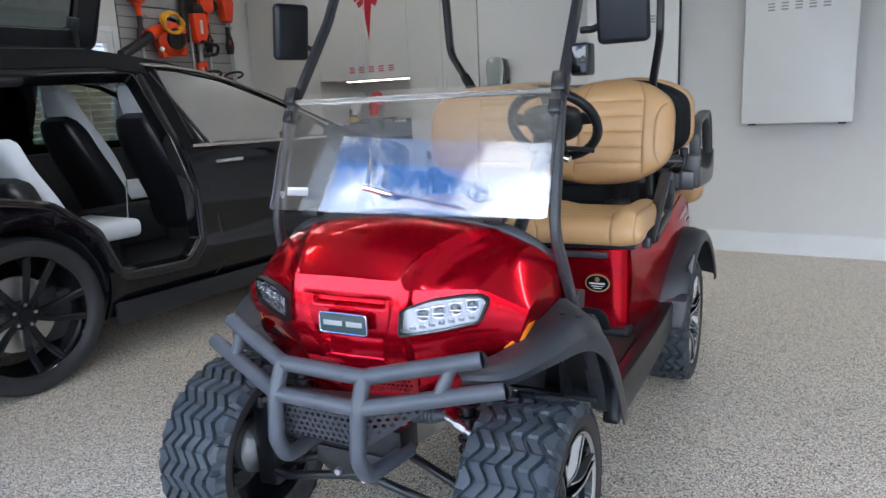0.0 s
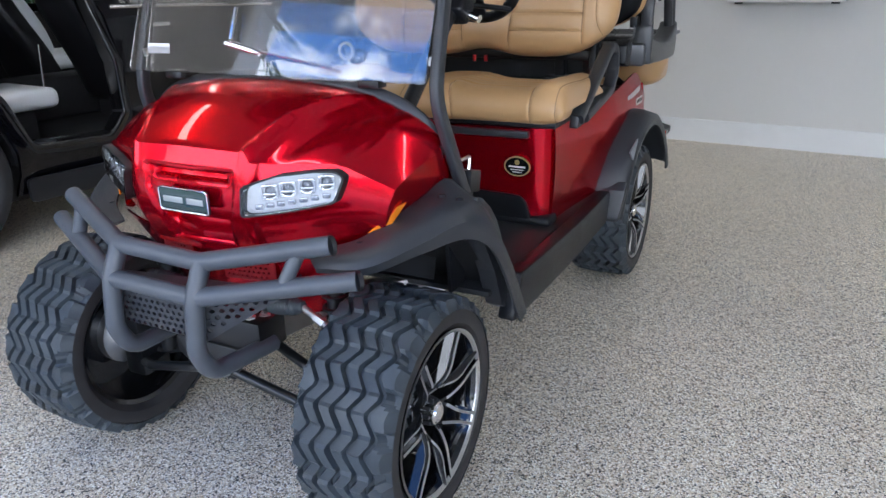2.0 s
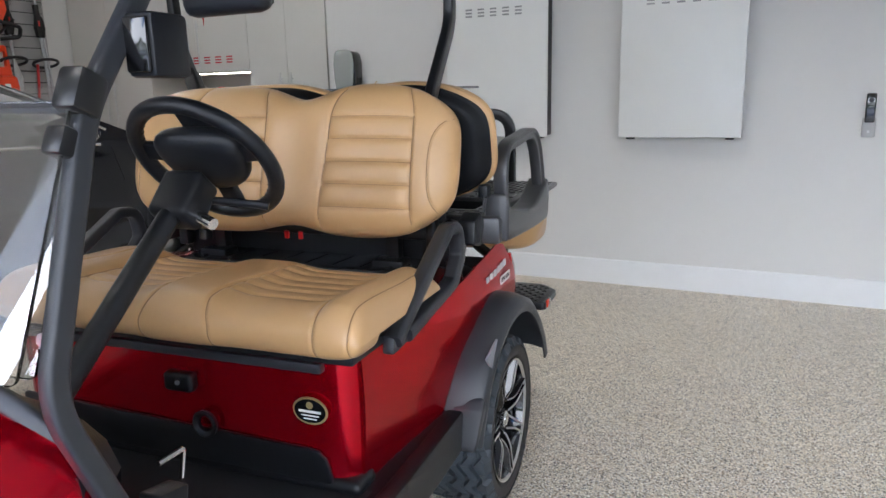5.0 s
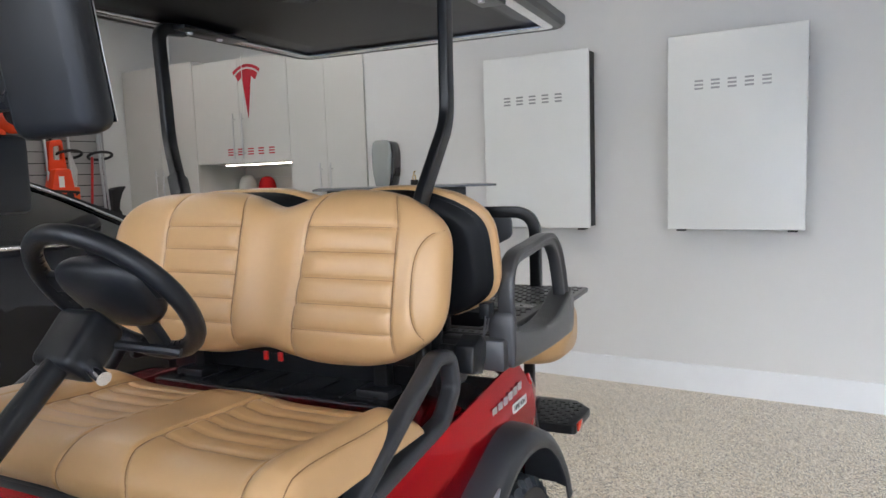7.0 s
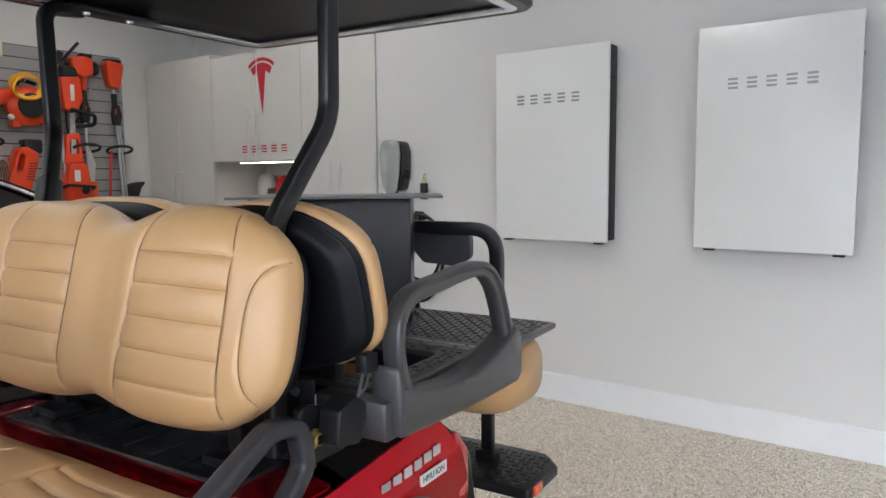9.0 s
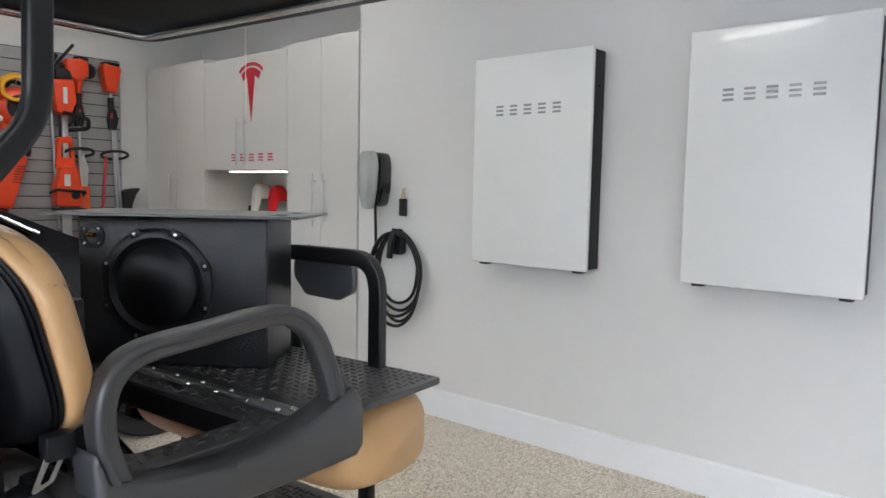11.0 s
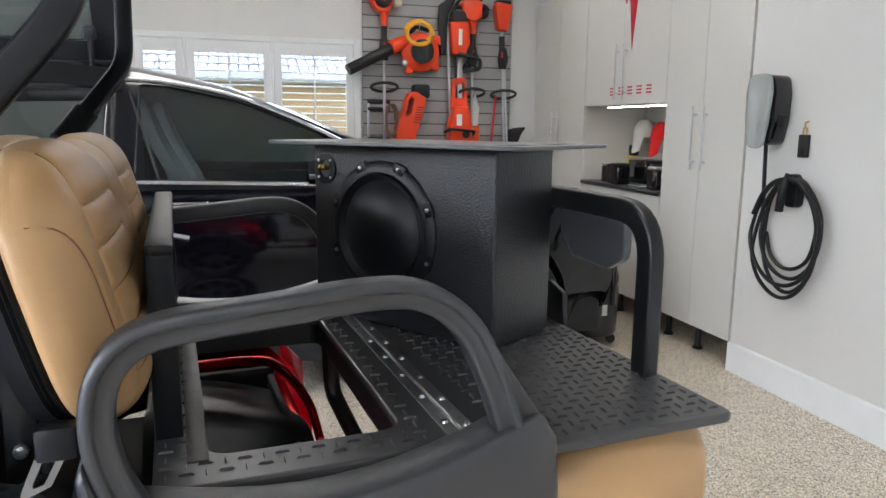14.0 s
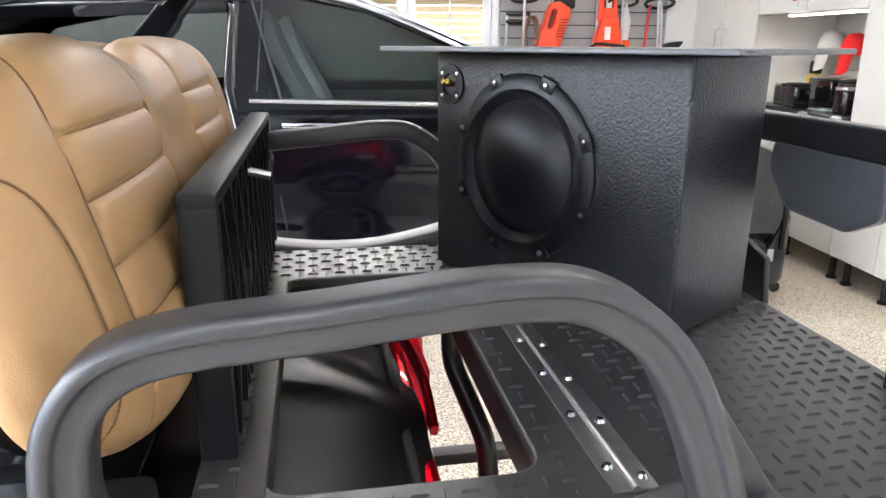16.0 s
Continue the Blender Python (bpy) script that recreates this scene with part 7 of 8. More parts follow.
cloth = tagged(part("folded_cloth", grid(lambda u, v: (-4.38 + 0.2 * u, 6.33 + 0.1 * v, 0.9965 + 0.006 * math.sin(9 * u) * math.sin(7 * v)), 14, 8), mat("grey_green_cloth", (0.16, 0.20, 0.19), 0.9, bump=0.6, bump_scale=400)), "small folded grey-green cloth on the worktop", "cloth")
m = cloth.modifiers.new("thickness", "SOLIDIFY")
m.thickness, m.offset = 0.010, -1


def cap(x, z, material, label):
    e = thing("baseball_cap", label, "cap", pose(x, BACK - 0.024, z))
    part("crown", grid(lambda u, v: (0.088 * math.cos(2 * math.pi * u) * math.sin(math.pi / 2 * min(1, v * 1.02)) ** 0.7, -0.09 + 0.088 * math.sin(2 * math.pi * u) * math.sin(math.pi / 2 * v) ** 0.7, 0.09 * math.cos(math.pi / 2 * v) * 1.6 - 0.02), 28, 12, closed_u=True), material, e)
    part("visor", thick(grid(lambda u, v: ((2 * u - 1) * 0.075 * (1 - 0.25 * v**2), -0.17 + 0.03 * (2 * u - 1) ** 2 - 0.02 * v, -0.02 - 0.13 * v + 0.02 * (2 * u - 1) ** 2), 14, 8), 0.003), material, e)
    part("peg", tube([(0, -0.001, 0.10), (0, -0.10, 0.105)], 0.004, 8), STEEL, e)


cap(-4.92, 1.36, mat("white_cloth", (0.72, 0.71, 0.68), 0.9, bump=0.3), "white baseball cap hung on the slatted panel")
cap(-4.66, 1.34, mat("red_cloth", (0.65, 0.012, 0.015), 0.9, bump=0.3), "bright red baseball cap hung on the slatted panel")
yt = thing("tape_gun", "small yellow and black hand tool on the worktop", "hand tool", pose(-4.97, 6.72, 0.9855))
part("body", B(-0.05, 0.05, -0.04, 0.04, 0.0, 0.2, 0.02), mat("yellow_plastic", (0.75, 0.5, 0.02), 0.4), yt)
part("grip", B(-0.04, 0.04, -0.03, 0.03, 0.2, 0.29, 0.015), DEEP, yt)

# vacuum canister below the counter end
vac = thing("shop_vacuum", "grey canister vacuum with a black hose before the cabinets", "vacuum", pose(-3.82, 5.78, 0) @ Matrix.Scale(0.88, 4))
part("drum", lathe([(0, 0.07), (0.17, 0.07), (0.185, 0.10), (0.19, 0.42), (0.18, 0.46)], 36, "z"), mat("vac_grey", (0.05, 0.053, 0.056), 0.3), vac, "dark grey drum")
part("head", lathe([(0.185, 0.46), (0.19, 0.50), (0.165, 0.60), (0.10, 0.66), (0, 0.67)], 36, "z"), GREYPL, vac)
part("hose", sweep(bmesh.new(), smooth_path([(0.16 * math.cos(a), 0.16 * math.sin(a), 0.60 + 0.03 * a / 6.28) for a in np.linspace(0, 9, 24)], 3), circle(0.022, 10)), DEEP, vac, "coiled black hose")
part("tag", B(0.19, 0.194, -0.02, 0.02, 0.24, 0.32), WHITE, vac, smooth=False)
for i in range(4):
    a = radians(45 + 90 * i)
    part("castor", lathe([(0, -0.012), (0.034, -0.012), (0.035, 0.012), (0, 0.012)], 16, "x"), DEEP, vac).location = (0.15 * math.cos(a), 0.15 * math.sin(a), 0.035)

# slatted tool panel on the west wall
SY0, SY1, SZ0, SZ1 = 4.62, 6.03, 0.6, 2.585
slat_mat = mat("grey_slatwall", (0.34, 0.335, 0.33), 0.45, var=0.03)
sp = thing("slat_panel", "pale grey slatted wall panel holding orange garden tools", "wall panel", pose(TW, 0, 0))
part("backing", B(0.001, 0.006, SY0, SY1, SZ0, SZ1), DEEP, sp, smooth=False)
n = 19
pitch = (SZ1 - SZ0) / n
first = part("slat", B(0.006, 0.021, SY0, SY1, 0.0, pitch - 0.008, 0.002), slat_mat, sp, smooth=False)
first.location = (0, 0, SZ0)
for i in range(1, n):
    reuse(first, sp, pose(0, 0, SZ0 + i * pitch))
TX = TW + 0.03


def tool(name, label, category, y, z):
    return thing(name, label, category, pose(TX, y, z), "garden tools on the panel")


def hookpart(e, y, z):
    part("hook", tube([(-0.006, y, z + 0.02), (-0.006, y, z - 0.02), (0.10, y, z - 0.02), (0.13, y, z + 0.02)], 0.005, 8, 0.015), STEEL, e, "steel slat hook")


POLE = mat("tool_pole_aluminium", (0.55, 0.56, 0.57), 0.3, 1.0, var=0.05)
ORED = mat("orange_red_tool_plastic", (0.80, 0.06, 0.012), 0.32, var=0.05, scale=8)


def trimmer(y, ztop, length, label, blade=False, battery_head=False, lean=0.0, front=False):
    e = tool("string_trimmer", label, "string trimmer", y, ztop)
    part("pole", tube([(0.07, 0, -0.22), (0.07, lean, -length)], 0.013, 10), POLE, e, "aluminium pole")
    if battery_head:
        part("motor_head", plate(rpoly([(-0.085, 0.0), (-0.05, -0.20), (0.04, -0.22), (0.085, 0.0), (0.07, 0.02), (-0.075, 0.04)], 0.02), (), 0.12, fn=lambda u, v, w: (0.01 + w, u, v), bevel=0.015), ORED, e, "orange motor head")
        part("battery_slot", B(0.02, 0.12, -0.07, 0.07, -0.015, 0.055, 0.012), DEEP, e)
    else:
        if front:
            part("motor_head", plate(rpoly([(-0.17, 0.0), (-0.10, 0.05), (0.03, 0.06), (0.08, -0.02), (0.05, -0.13), (-0.02, -0.15), (-0.08, -0.13)], 0.025), (), 0.13, fn=lambda u, v, w: (0.01 + w, u, v), bevel=0.02), ORED, e, "orange engine shroud")
            part("starter", lathe([(0, 0.0), (0.075, 0.0), (0.072, 0.03), (0.055, 0.042), (0, 0.044)], 22, "x"), DEEP, e, "black recoil cover").location = (0.135, -0.02, -0.04)
            part("cap", lathe([(0, 0.0), (0.026, 0.0), (0.024, 0.008), (0, 0.010)], 16, "x"), ORED, e).location = (0.178, -0.02, -0.035)
            part("tank", B(0.03, 0.13, 0.075, 0.150, -0.09, 0.05, 0.022, seg=3), mat("cream_tank", (0.66, 0.60, 0.46), 0.4), e, "cream fuel tank")
            part("choke_lever", tube([(0.06, -0.05, 0.05), (0.06, -0.04, 0.10), (0.06, 0.06, 0.07)], 0.010, 8, 0.02), DEEP, e)
        else:
            part("motor_head", plate(rpoly([(-0.12, 0.02), (0.0, 0.035), (0.07, 0.02), (0.07, -0.12), (-0.02, -0.16), (-0.11, -0.12)], 0.025), (), 0.13, fn=lambda u, v, w: (0.01 + w, u, v), bevel=0.02), ORED, e, "orange engine cover")
            part("starter", lathe([(0, 0.0), (0.065, 0.0), (0.068, 0.03), (0.05, 0.06), (0, 0.06)], 18, "y"), DEEP, e, "black recoil starter").location = (0.075, 0.07, -0.06)
            part("tank", B(0.03, 0.11, -0.03, 0.08, 0.02, 0.06, 0.015), DEEP, e, "black tank cap")
        part("neck", sweep(bmesh.new(), [(0.07, 0, -0.12), (0.07, 0, -0.18), (0.07, 0, -0.27)], circle(0.045, 14), scales=[1.15, 0.7, 0.5]), ORED, e)
    part("grip", tube([(0.07, 0, -0.26), (0.07, lean * 0.3, -0.52)], 0.026, 12), DEEP, e, "black rubber grip")
    part("trigger", plate(rpoly([(-0.028, -0.36), (0.028, -0.36), (0.05, -0.46), (0.03, -0.55), (-0.03, -0.55), (-0.045, -0.46)], 0.015), (), 0.045, fn=lambda u, v, w: (0.045 + w, u + lean * 0.3, v), bevel=0.008), DEEP, e)
    part("stop_switch", B(0.088, 0.096, -0.008, 0.008, -0.45, -0.40, 0.002), mat("red_switch", (0.5, 0.02, 0.02), 0.4), e)
    zz = -0.78
    part("loop_handle", sweep(bmesh.new(), [(0.07 + 0.06 * math.sin(a), lean * 0.6 + 0.12 * math.cos(a), zz + 0.035 * math.sin(a)) for a in np.linspace(0, 2 * math.pi, 25)[:-1]], circle(0.013, 8), True), DEEP, e, "black loop handle")
    hookpart(e, 0.03, -0.27)
    if blade:
        part("guard", plate(rpoly([(0.03, -0.28), (0.035, -0.02), (0.09, 0.0), (0.20, 0.015), (0.15, -0.05), (0.115, -0.14), (0.10, -0.30)], 0.012), (), 0.10, fn=lambda u, v, w: (0.03 + w, u + lean, -length + 0.27 + v), bevel=0.006), DEEP, e, "black cutting guard")
        part("second_pole", tube([(0.085, 0.03, -0.56), (0.085, 0.03 + lean, -length)], 0.010, 8), POLE, e)
        part("spool", lathe([(0, -0.05), (0.05, -0.05), (0.055, -0.01), (0.03, 0.02), (0, 0.02)], 18, "z"), DEEP, e).location = (0.09, 0.09 + lean, -length + 0.04)
    return e


trimmer(4.80, 2.53, 1.75, "orange petrol string trimmer hung head up on the panel", front=True)
trimmer(5.62, 2.50, 1.35, "orange petrol edger hung head up on the panel")
trimmer(5.90, 2.49, 1.36, "orange battery string trimmer with a black guard on the panel", blade=True, battery_head=True, lean=0.05)

# petrol blower with its black nozzle
e = tool("leaf_blower", "orange petrol leaf blower with a long black nozzle", "leaf blower", 5.06, 2.08)
part("fan_housing", lathe([(0, 0.0), (0.10, 0.0), (0.165, 0.02), (0.17, 0.10), (0.12, 0.14), (0, 0.14)], 28, "x"), ORED, e, "round orange fan housing").location = (0.02, 0.06, -0.02)
part("intake", lathe([(0, 0.0), (0.10, 0.0), (0.105, 0.03), (0.07, 0.04), (0, 0.04)], 24, "x"), DEEP, e).location = (0.155, 0.06, -0.02)
part("outlet", sweep(bmesh.new(), [(0.09, 0.0, 0.08), (0.10, -0.12, 0.05), (0.13, -0.22, 0.0)], circle(0.06, 16)), ORED, e)
part("nozzle", sweep(bmesh.new(), [(0.13, -0.21, 0.0), (0.17, -0.40, -0.10), (0.20, -0.60, -0.20)], circle(0.052, 16), scales=[1.0, 0.9, 0.95]), DEEP, e, "long black nozzle tube")
for y0, z0 in ((-0.04, -0.17), (0.20, -0.14), (-0.10, 0.06), (0.21, 0.08)):
    part("foot", plate(rpoly([(y0 - 0.035, z0 - 0.035), (y0 + 0.035, z0 - 0.035), (y0 + 0.03, z0 + 0.05), (y0 - 0.03, z0 + 0.05)], 0.012), (), 0.09, fn=lambda u, v, w: (0.03 + w, u, v), bevel=0.01), ORED, e)
part("primer_bulb", lathe([(0, 0.03), (0.018, 0.026), (0.026, 0.01), (0.026, 0)], 14, "x"), WHITE, e).location = (0.12, -0.085, -0.12)
for k in range(5):
    part("intake_rib", B(0.194, 0.199, -0.03 + 0.045 * k - 0.004, -0.03 + 0.045 * k + 0.004, -0.075, 0.035, 0.001), PLASTIC, e)
part("top_handle", tube([(0.09, -0.05, 0.12), (0.09, 0.02, 0.20), (0.09, 0.14, 0.17)], 0.018, 10, 0.04), DEEP, e)
hookpart(e, 0.05, 0.2)
e = tool("coiled_hose", "coil of bright yellow cord on a steel hook", "cord", 5.09, 2.23)
pts = []
for i in range(90):
    a = i * 2 * math.pi / 15
    pts.append((0.16 + 0.010 * (i // 15) % 0.06 + 0.012 * math.sin(i * 1.7), 0.115 * math.cos(a) * (1 + 0.06 * math.sin(i)), 0.075 * math.sin(a) * (1.25 + 0.05 * math.cos(2 * i)) - 0.006 * (i // 15)))
part("coil", sweep(bmesh.new(), smooth_path(pts, 2), circle(0.0125, 8)), YELLOW, e)
hookpart(e, 0.0, 0.07)

# electric blower below
e = tool("electric_blower", "orange electric leaf blower with a coiled brown lead", "leaf blower", 5.02, 1.66)
part("body", plate(rpoly([(-0.13, -0.42), (0.02, -0.44), (0.13, -0.10), (0.15, 0.0), (0.05, 0.06), (-0.02, 0.04), (-0.07, -0.12), (-0.13, -0.25)], 0.04), [rpoly([(-0.04, -0.16), (0.0, -0.14), (0.03, -0.02), (0.0, 0.0), (-0.03, -0.05)], 0.015)], 0.15, fn=lambda u, v, w: (0.02 + w, u, v), bevel=0.02), ORED, e, "orange housing")
part("battery", B(0.03, 0.16, 0.03, 0.18, 0.0, 0.12, 0.02), DEEP, e, "black battery block")
for i in range(7):
    part("vent_slot", B(0.168, 0.172, 0.02 + 0.006 * i, 0.085 + 0.006 * i, -0.22 + 0.022 * i, -0.213 + 0.022 * i), DEEP, e, smooth=False)
part("nozzle", sweep(bmesh.new(), [(0.09, -0.05, -0.42), (0.09, -0.09, -0.62)], circle(0.065, 16), scales=[1, 0.8]), DEEP, e)
pts = [(0.05 + 0.004 * i, -0.17 + 0.05 * math.cos(i * 2 * math.pi / 12), -0.20 + 0.14 * math.sin(i * 2 * math.pi / 12)) for i in range(40)]
part("lead", sweep(bmesh.new(), smooth_path(pts, 2), circle(0.007, 6)), mat("brown_cable", (0.16, 0.08, 0.05), 0.5), e, "coiled brown lead")
hookpart(e, 0.0, 0.05)

# hedge trimmer and chainsaws
e = tool("pole_pruner", "black and orange pole pruner with a long shaft", "pole pruner", 5.36, 2.50)
part("shaft", tube([(0.07, 0.02, -0.2), (0.07, 0.07, -1.45)], 0.013, 10), POLE, e)
part("grip_body", plate(rpoly([(-0.06, -0.02), (0.05, 0.06), (0.10, 0.05), (0.02, -0.10), (0.0, -0.45), (-0.05, -0.45), (-0.07, -0.15)], 0.02), (), 0.06, fn=lambda u, v, w: (0.04 + w, u, v), bevel=0.012), DEEP, e, "black handle body")
part("second_shaft", tube([(0.05, 0.10, -0.4), (0.05, 0.13, -1.5)], 0.011, 8), DEEP, e)
part("hook_bar", tube([(0.02, 0.10, -0.02), (0.16, 0.19, 0.14)], 0.014, 8), GREYPL, e)
hookpart(e, 0.0, 0.05)
e = tool("hedge_trimmer", "orange hedge trimmer with a black front handle", "hedge trimmer", 5.48, 2.33)
part("housing", plate(rpoly([(-0.10, 0.0), (0.08, 0.02), (0.10, -0.18), (0.04, -0.30), (-0.07, -0.28)], 0.03), (), 0.13, fn=lambda u, v, w: (0.02 + w, u, v), bevel=0.02), ORED, e, "orange housing")
part("rear_handle", tube([(0.08, -0.07, 0.0), (0.08, -0.04, 0.14), (0.08, 0.06, 0.13), (0.08, 0.08, 0.0)], 0.018, 10, 0.04), DEEP, e)
part("front_handle", tube([(0.06, -0.06, -0.26), (0.16, 0.0, -0.28), (0.17, 0.18, -0.32), (0.12, 0.20, -0.40), (0.06, 0.05, -0.42)], 0.017, 10, 0.04), DEEP, e)
part("blade", B(0.06, 0.075, 0.0, 0.045, -1.2, -0.3, 0.002), STEEL, e)
part("motor_block", B(0.03, 0.14, -0.07, 0.07, 0.0, 0.10, 0.02, seg=3), DEEP, e, "black motor block")
part("trim_strip", B(0.151, 0.156, -0.02, 0.015, -0.20, -0.06, 0.002), WHITE, e)
hookpart(e, 0.0, 0.08)
e = tool("chainsaw", "orange chainsaw hung by its handle", "chainsaw", 5.50, 1.86)
part("rear_handle", plate(rpoly([(-0.07, -0.02), (0.05, 0.0), (0.08, -0.30), (-0.10, -0.30)], 0.03), [rpoly([(-0.035, -0.07), (0.03, -0.06), (0.035, -0.19), (-0.045, -0.19)], 0.02)], 0.07, fn=lambda u, v, w: (0.03 + w, u, v), bevel=0.012), ORED, e)
part("body", plate(rpoly([(-0.075, -0.27), (0.075, -0.27), (0.10, -0.42), (0.115, -0.62), (-0.11, -0.62), (-0.115, -0.45)], 0.03), (), 0.14, fn=lambda u, v, w: (0.02 + w, u, v), bevel=0.02), ORED, e, "orange engine body")
part("front_handle", tube([(0.06, -0.13, -0.50), (0.19, -0.12, -0.47), (0.20, 0.11, -0.49), (0.06, 0.14, -0.52)], 0.013, 10, 0.03), DEEP, e, "black front handle")
part("hand_guard", B(0.03, 0.15, -0.12, 0.14, -0.66, -0.63, 0.01), DEEP, e)
part("label_plate", B(0.159, 0.163, -0.05, 0.0, -0.44, -0.34), WHITE, e, smooth=False)
part("cover", lathe([(0, 0), (0.035, 0), (0.035, 0.012), (0, 0.014)], 16, "x"), DEEP, e).location = (0.158, 0.04, -0.52)
part("bar", B(0.06, 0.072, -0.04, 0.04, -1.0, -0.65, 0.004), STEEL, e)
part("hook_arm", tube([(0.02, 0.04, 0.08), (0.14, 0.13, 0.22)], 0.012, 8), GREYPL, e)
e = tool("blade_cover", "flat orange blade scabbard hung on the panel", "blade cover", 5.66, 1.42)
part("scabbard", B(0.02, 0.06, -0.05, 0.05, -0.40, 0.0, 0.012), ORANGE, e)
part("knife", plate([(-0.03, 0.0), (0.03, 0.0), (0.045, 0.16), (0.0, 0.30), (-0.03, 0.2)], (), 0.006, fn=lambda u, v, w: (0.04 + w, u, v)), STEEL, e)
e = tool("red_rake_pole", "slim red tool pole leaning on the panel", "tool pole", 5.86, 1.70)
part("pole", tube([(0.05, 0, 0), (0.05, -0.09, -1.05)], 0.012, 10), mat("red_pole", (0.55, 0.02, 0.02), 0.35), e)
e = tool("folding_stool", "folded black and grey stand beside the trimmer", "stand", 4.70, 1.62)
for y in (-0.04, 0.12):
    part("leg", tube([(0.05, y, 0.0), (0.05, y, -0.9)], 0.012, 8), POLE, e)
for z in (0.0, -0.06, -0.32):
    part("rail", tube([(0.05, -0.05, z), (0.05, 0.15, z)], 0.017, 8), DEEP, e)

# ---- shuttered windows ----
def shutter_window(i, y0, y1):
    w = tagged(new(f"window_{i}"), "white framed window with open plantation shutters", "window", kind="structure")
    if i == 1:
        part("casing", B(TW + 0.001, TW + 0.022, y0 - 0.07, y0, WZ0 - 0.08, WZ1 + 0.14, 0.003), TRIM, w, smooth=False)
    part("casing", B(TW + 0.001, TW + 0.022, y1, y1 + (0.02 if i < 3 else 0.06), WZ0 - 0.08, WZ1 + 0.14, 0.003), TRIM, w, smooth=False)
    part("casing", B(TW + 0.001, TW + 0.022, y0, y1, WZ1 + 0.09, WZ1 + 0.14, 0.003), TRIM, w, smooth=False)
    part("sill", B(TW + 0.001, TW + 0.045, y0, y1, WZ0 - 0.045, WZ0, 0.004), TRIM, w, smooth=False)
    g = part("pane", B(TW - 0.12, TW - 0.115, y0, y1, WZ0, WZ1), WINDOWGLASS, w, "clear glass", smooth=False)
    g.visible_shadow = False
    f = 0.066
    for q in ((y0 + 0.004, y0 + f, WZ0, WZ1 + 0.088), (y1 - f, y1 - 0.004, WZ0, WZ1 + 0.088), (y0 + f, y1 - f, WZ0, WZ0 + f), (y0 + f, y1 - f, WZ1 - 0.015, WZ1 + 0.088)):
        part("shutter_frame", B(TW - 0.012, TW + 0.017, *q, 0.003), TRIM, w, smooth=False)
    n = 17
    z0, h = WZ0 + f, (WZ1 - 0.015 - WZ0 - f) / 17
    proto = part("louver", plate(rpoly([(-0.030, 0), (0, 0.006), (0.030, 0), (0, -0.006)], 0.003, 2), (), y1 - y0 - 2 * f, fn=lambda u, v, s: (u, s, v)), TRIM, w, smooth=False)
    proto.matrix_basis = pose(TW + 0.002, y0 + f, z0 + h / 2, 0, 5)
    for k in range(1, n):
        reuse(proto, w, pose(TW + 0.002, y0 + f, z0 + h * (k + 0.5), 0, 5 + 2 * math.sin(k * 2.1)))
    part("tilt_rod", B(TW + 0.031, TW + 0.040, (y0 + y1) / 2 - 0.006, (y0 + y1) / 2 + 0.006, WZ0 + 0.10, WZ1 - 0.05), TRIM, w, smooth=False)


for i, (a, b) in enumerate(WIN):
    shutter_window(i + 1, a, b)
# neighbour house and hedge outside the windows
nh = thing("neighbour_house", "yellow rendered neighbour house with a white tiled roof edge", "house", pose(-13, 4, 0))
part("wall", B(-3, 0, -8, 9, -0.03, 2.25), mat("yellow_render", (0.24, 0.155, 0.07), 0.85, var=0.06, bump=0.3, bump_scale=60), nh, smooth=False)
bm = bmesh.new()
for i in range(100):
    for k in range(4):
        a, b = 0.6 - 0.45 * k, 0.6 - 0.45 * k - 0.5
        sweep(bm, [(a, -8 + 0.17 * i, 2.24 + (0.6 - a) * 0.35), (b, -8 + 0.17 * i, 2.20 + (0.6 - b) * 0.35)], circle(0.095, 8))
box(bm, -2.5, 0.5, -8, 9, 2.14, 2.2)
box(bm, -2.6, -1.2, -8, 9, 2.6, 3.2)
part("roof", bm, mat("pale_roof_tile", (0.34, 0.32, 0.31), 0.8, var=0.15), nh)
lawn = tagged(part("lawn", B(-60, TW - 0.16, DOOR_Y, 60, -0.3, -0.03), mat("grass", (0.07, 0.13, 0.03), 0.9, var=0.4, scale=3, bump=1, bump_scale=80, fine=0.8), smooth=False), "green lawn outside the side windows", "lawn", kind="structure")
rn = np.random.RandomState(3)
bm = bmesh.new()
for k in range(5200):
    p = Vector((-10.4 + rn.uniform(-0.45, 0.45), rn.uniform(-4, 12), 0))
    p.z = rn.uniform(0.0, 1.15 + 0.15 * math.sin(p.y * 2.3) + 0.1 * math.sin(p.y * 5.1))
    q = pose(*p, rn.uniform(0, 360), rn.uniform(0, 360), rn.uniform(0, 360))
    s = rn.uniform(0.05, 0.09)
    bm.faces.new([bm.verts.new(q @ Vector(c)) for c in ((-s, 0, 0), (0, s * 0.5, 0.01), (s, 0, 0), (0, -s * 0.5, 0.01))])
tagged(part("hedge", bm, mat("hedge_leaf", (0.06, 0.13, 0.025), 0.6, var=0.4, scale=2), smooth=False), "clipped green hedge outside the windows", "hedge", kind="stuff")

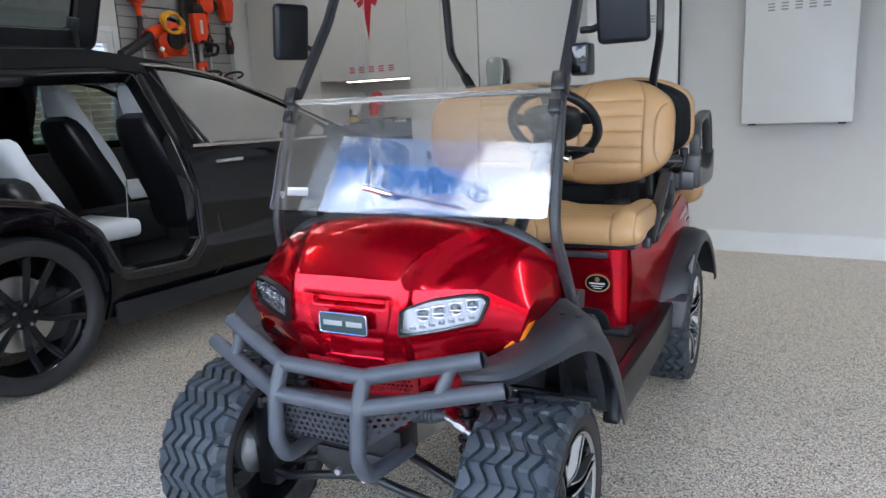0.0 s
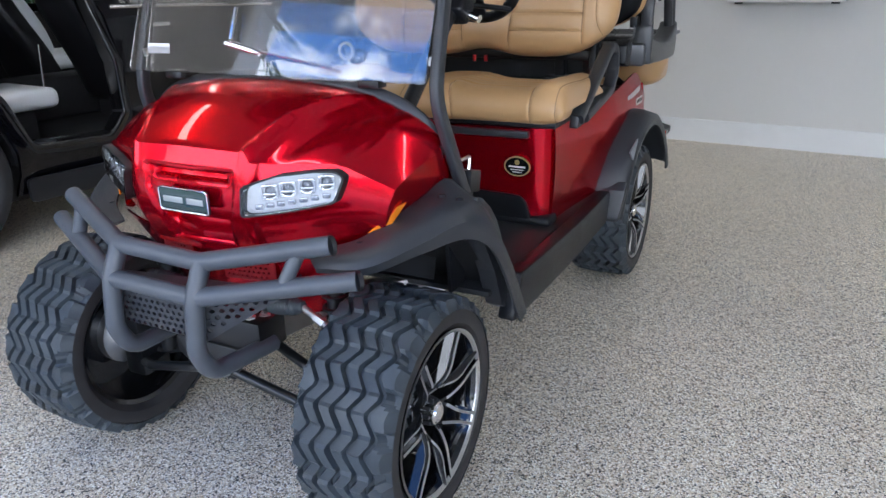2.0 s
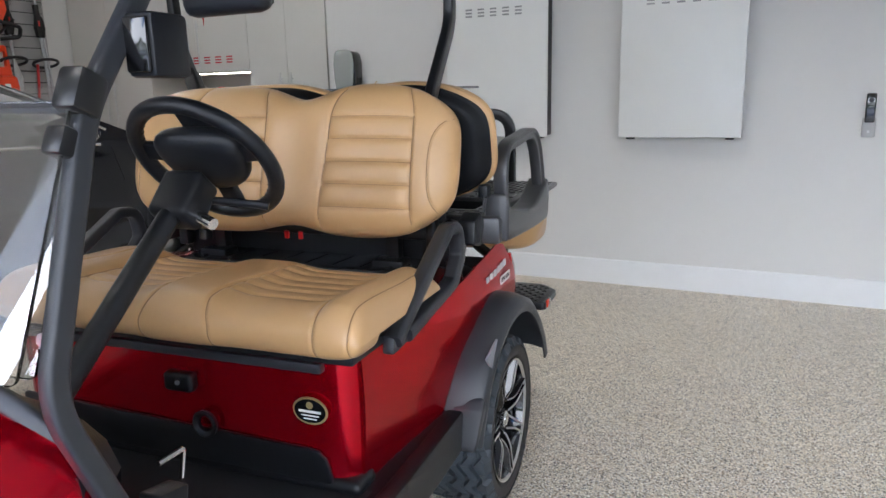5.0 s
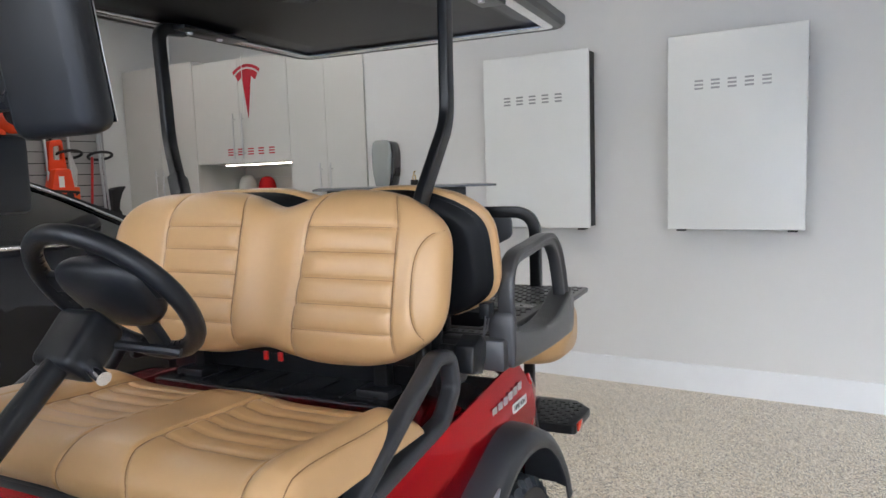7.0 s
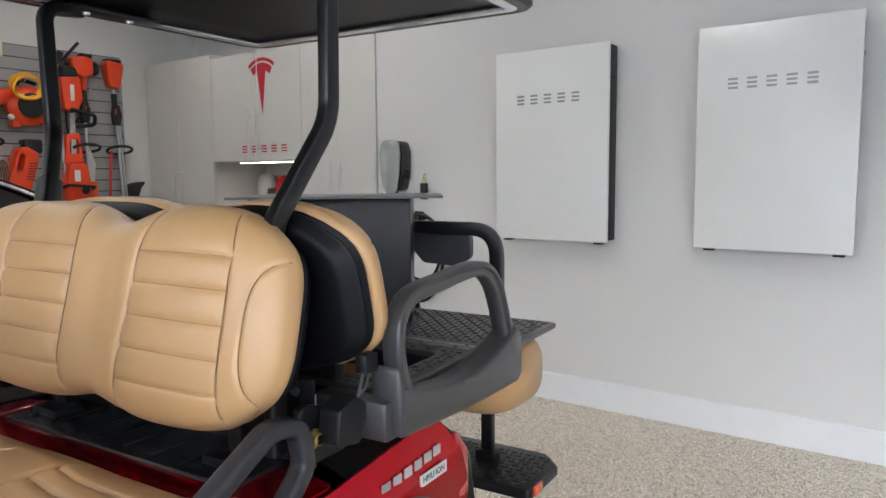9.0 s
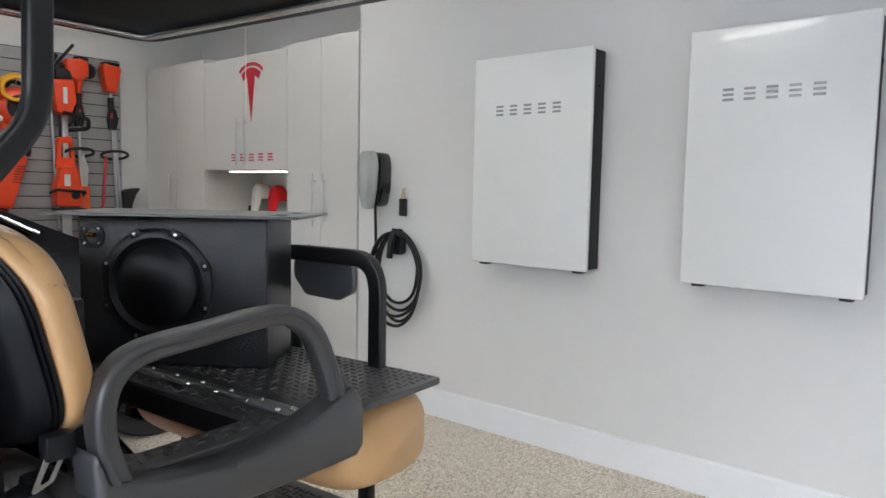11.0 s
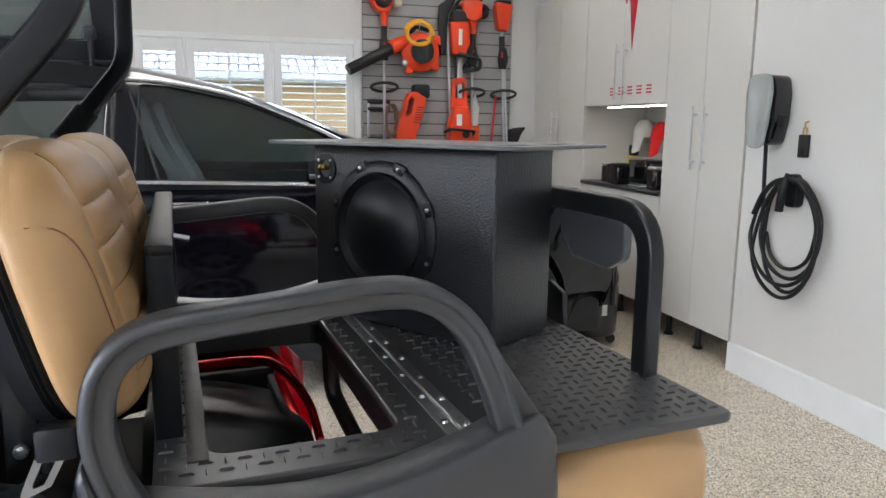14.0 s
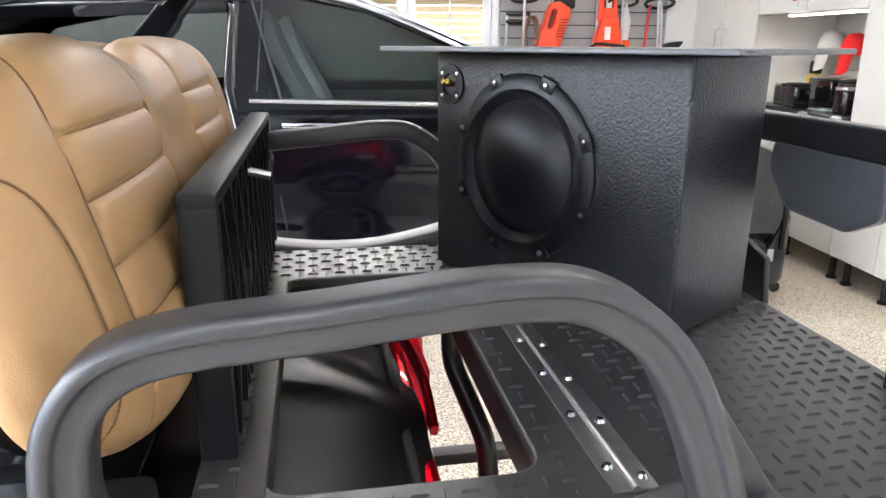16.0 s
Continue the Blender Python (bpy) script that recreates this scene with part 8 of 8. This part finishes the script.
# ---- lawns and sky-blocking tree row across the street, mirrored in paint and glass ----
for x0, x1 in ((-60, -6.5), (7.5, 60)):
    tagged(part("front_lawn", B(x0, x1, -16, -3.5, -0.03, 0.0), MATS["grass"], smooth=False), "green front lawn beside the concrete drive", "lawn", kind="structure")
tagged(part("road", B(-200, 200, -24, -17, -0.03, -0.018), mat("asphalt", (0.055, 0.055, 0.058), 0.85, var=0.2, scale=2, bump=0.4, bump_scale=60), smooth=False), "grey asphalt street beyond the drive", "road", kind="structure")
# row out of direct view, added to keep low sky light off the back wall
bm = bmesh.new()
for k in range(26000):
    x = rn.uniform(-46, 46)
    top = 4.6 + 1.1 * math.sin(x * 0.31) + 0.7 * math.sin(x * 0.83 + 1) + 0.4 * math.sin(x * 2.3)
    p = Vector((x, -27 + rn.uniform(-1.6, 1.6), top * rn.uniform(0.0, 1.0) ** 0.6))
    q = pose(*p, rn.uniform(0, 360), rn.uniform(0, 360), rn.uniform(0, 360))
    w = rn.uniform(0.14, 0.28)
    bm.faces.new([bm.verts.new(q @ Vector(c)) for c in ((-w, 0, 0), (0, w * 0.5, 0.02), (w, 0, 0), (0, -w * 0.5, 0.02))])
tagged(part("tree_row", bm, mat("street_tree_leaf", (0.05, 0.10, 0.022), 0.6, var=0.4, scale=0.7), smooth=False), "row of green trees across the street, added to block low sky light", "trees", kind="stuff")

# ---- palms by the drive, mirrored in the windshield ----
def palm(x, y, h, seed):
    r = random.Random(seed)
    e = thing("palm_tree", "tall palm with drooping green fronds by the drive", "palm tree", pose(x, y, -0.03), "palms by the drive")
    path = [(0.25 * math.sin(2.2 * t), 0.15 * t, h * t) for t in np.linspace(0, 1, 12)]
    part("trunk", sweep(bmesh.new(), path, circle(0.17, 10), scales=[1.25 - 0.4 * k / 11 for k in range(12)]), mat("palm_bark", (0.20, 0.16, 0.12), 0.85, var=0.3, scale=8, bump=0.6, bump_scale=40), e, "grey-brown ringed trunk")
    top = Vector(path[-1])
    leaf = mat("palm_leaf", (0.055, 0.12, 0.025), 0.45, var=0.35, scale=2)
    for k in range(22):
        a, lift, n = 2 * math.pi * k / 22 * 1.618, r.uniform(-0.2, 1.1), 16
        d = Vector((math.cos(a), math.sin(a), 0))
        bm, length = bmesh.new(), r.uniform(1.9, 2.6)
        spine = [top + d * (length * t * math.cos(lift * (1 - t))) + Vector((0, 0, length * (0.75 * math.sin(lift) * t - 0.75 * t * t))) for t in np.linspace(0, 1, n)]
        sweep(bm, spine, circle(0.018, 5))
        side = Vector((-d.y, d.x, 0))
        for i in range(1, n):
            for sg in (-1, 1):
                w = 0.62 * math.sin(math.pi * (0.12 + 0.82 * i / n))
                tip = spine[i] + side * (sg * w) + d * (0.3 * w) + Vector((0, 0, -0.45 * w))
                q = d * 0.035
                bm.faces.new([bm.verts.new(v) for v in (spine[i] - q, spine[i] + q, tip)])
        part("frond", bm, leaf, e, smooth=False)


palm(-12.4, -9.6, 8.6, 3)
palm(-15.5, -10.2, 7.2, 5)

# ---- ceiling lights and hanging cord ----
def tube_light(x, y, w, d, lamp):
    e = thing("ceiling_light", "long flush ceiling light with a white diffuser", "ceiling light", pose(x, y, HC), "ceiling lights")
    part("tray", B(-w / 2, w / 2, -d / 2, d / 2, -0.03, -0.001, 0.004), TRIM, e, smooth=False)
    part("diffuser", B(-w / 2 + 0.012, w / 2 - 0.012, -d / 2 + 0.012, d / 2 - 0.012, -0.045, -0.0305, 0.006), lamp, e)


for x, y in ((-4.9, 1.6), (-4.9, 3.4), (-4.9, 5.2), (-3.2, 1.6), (-3.2, 3.4), (-3.2, 5.2), (-1.2, 1.2), (-1.0, 4.5), (1.6, 3.2)):
    tube_light(x, y, *((0.13, 1.2, BAYLIGHT) if x < -3 else (1.2, 0.13, TUBELIGHT)))
cord = tagged(part("ceiling_pull_cord", tube([(-4.36, 6.24, HC - 0.001), (-4.36, 6.24, 2.02)], 0.003, 6), WHITE), "thin white pull cord hanging from the ceiling", "cord")
tagged(part("ceiling_pull_cord", tube([(-3.7, 5.9, HC - 0.001), (-3.69, 5.9, 2.78), (-3.70, 5.9, 2.70)], 0.004, 6), WHITE), "thin white pull cord hanging from the ceiling", "cord")
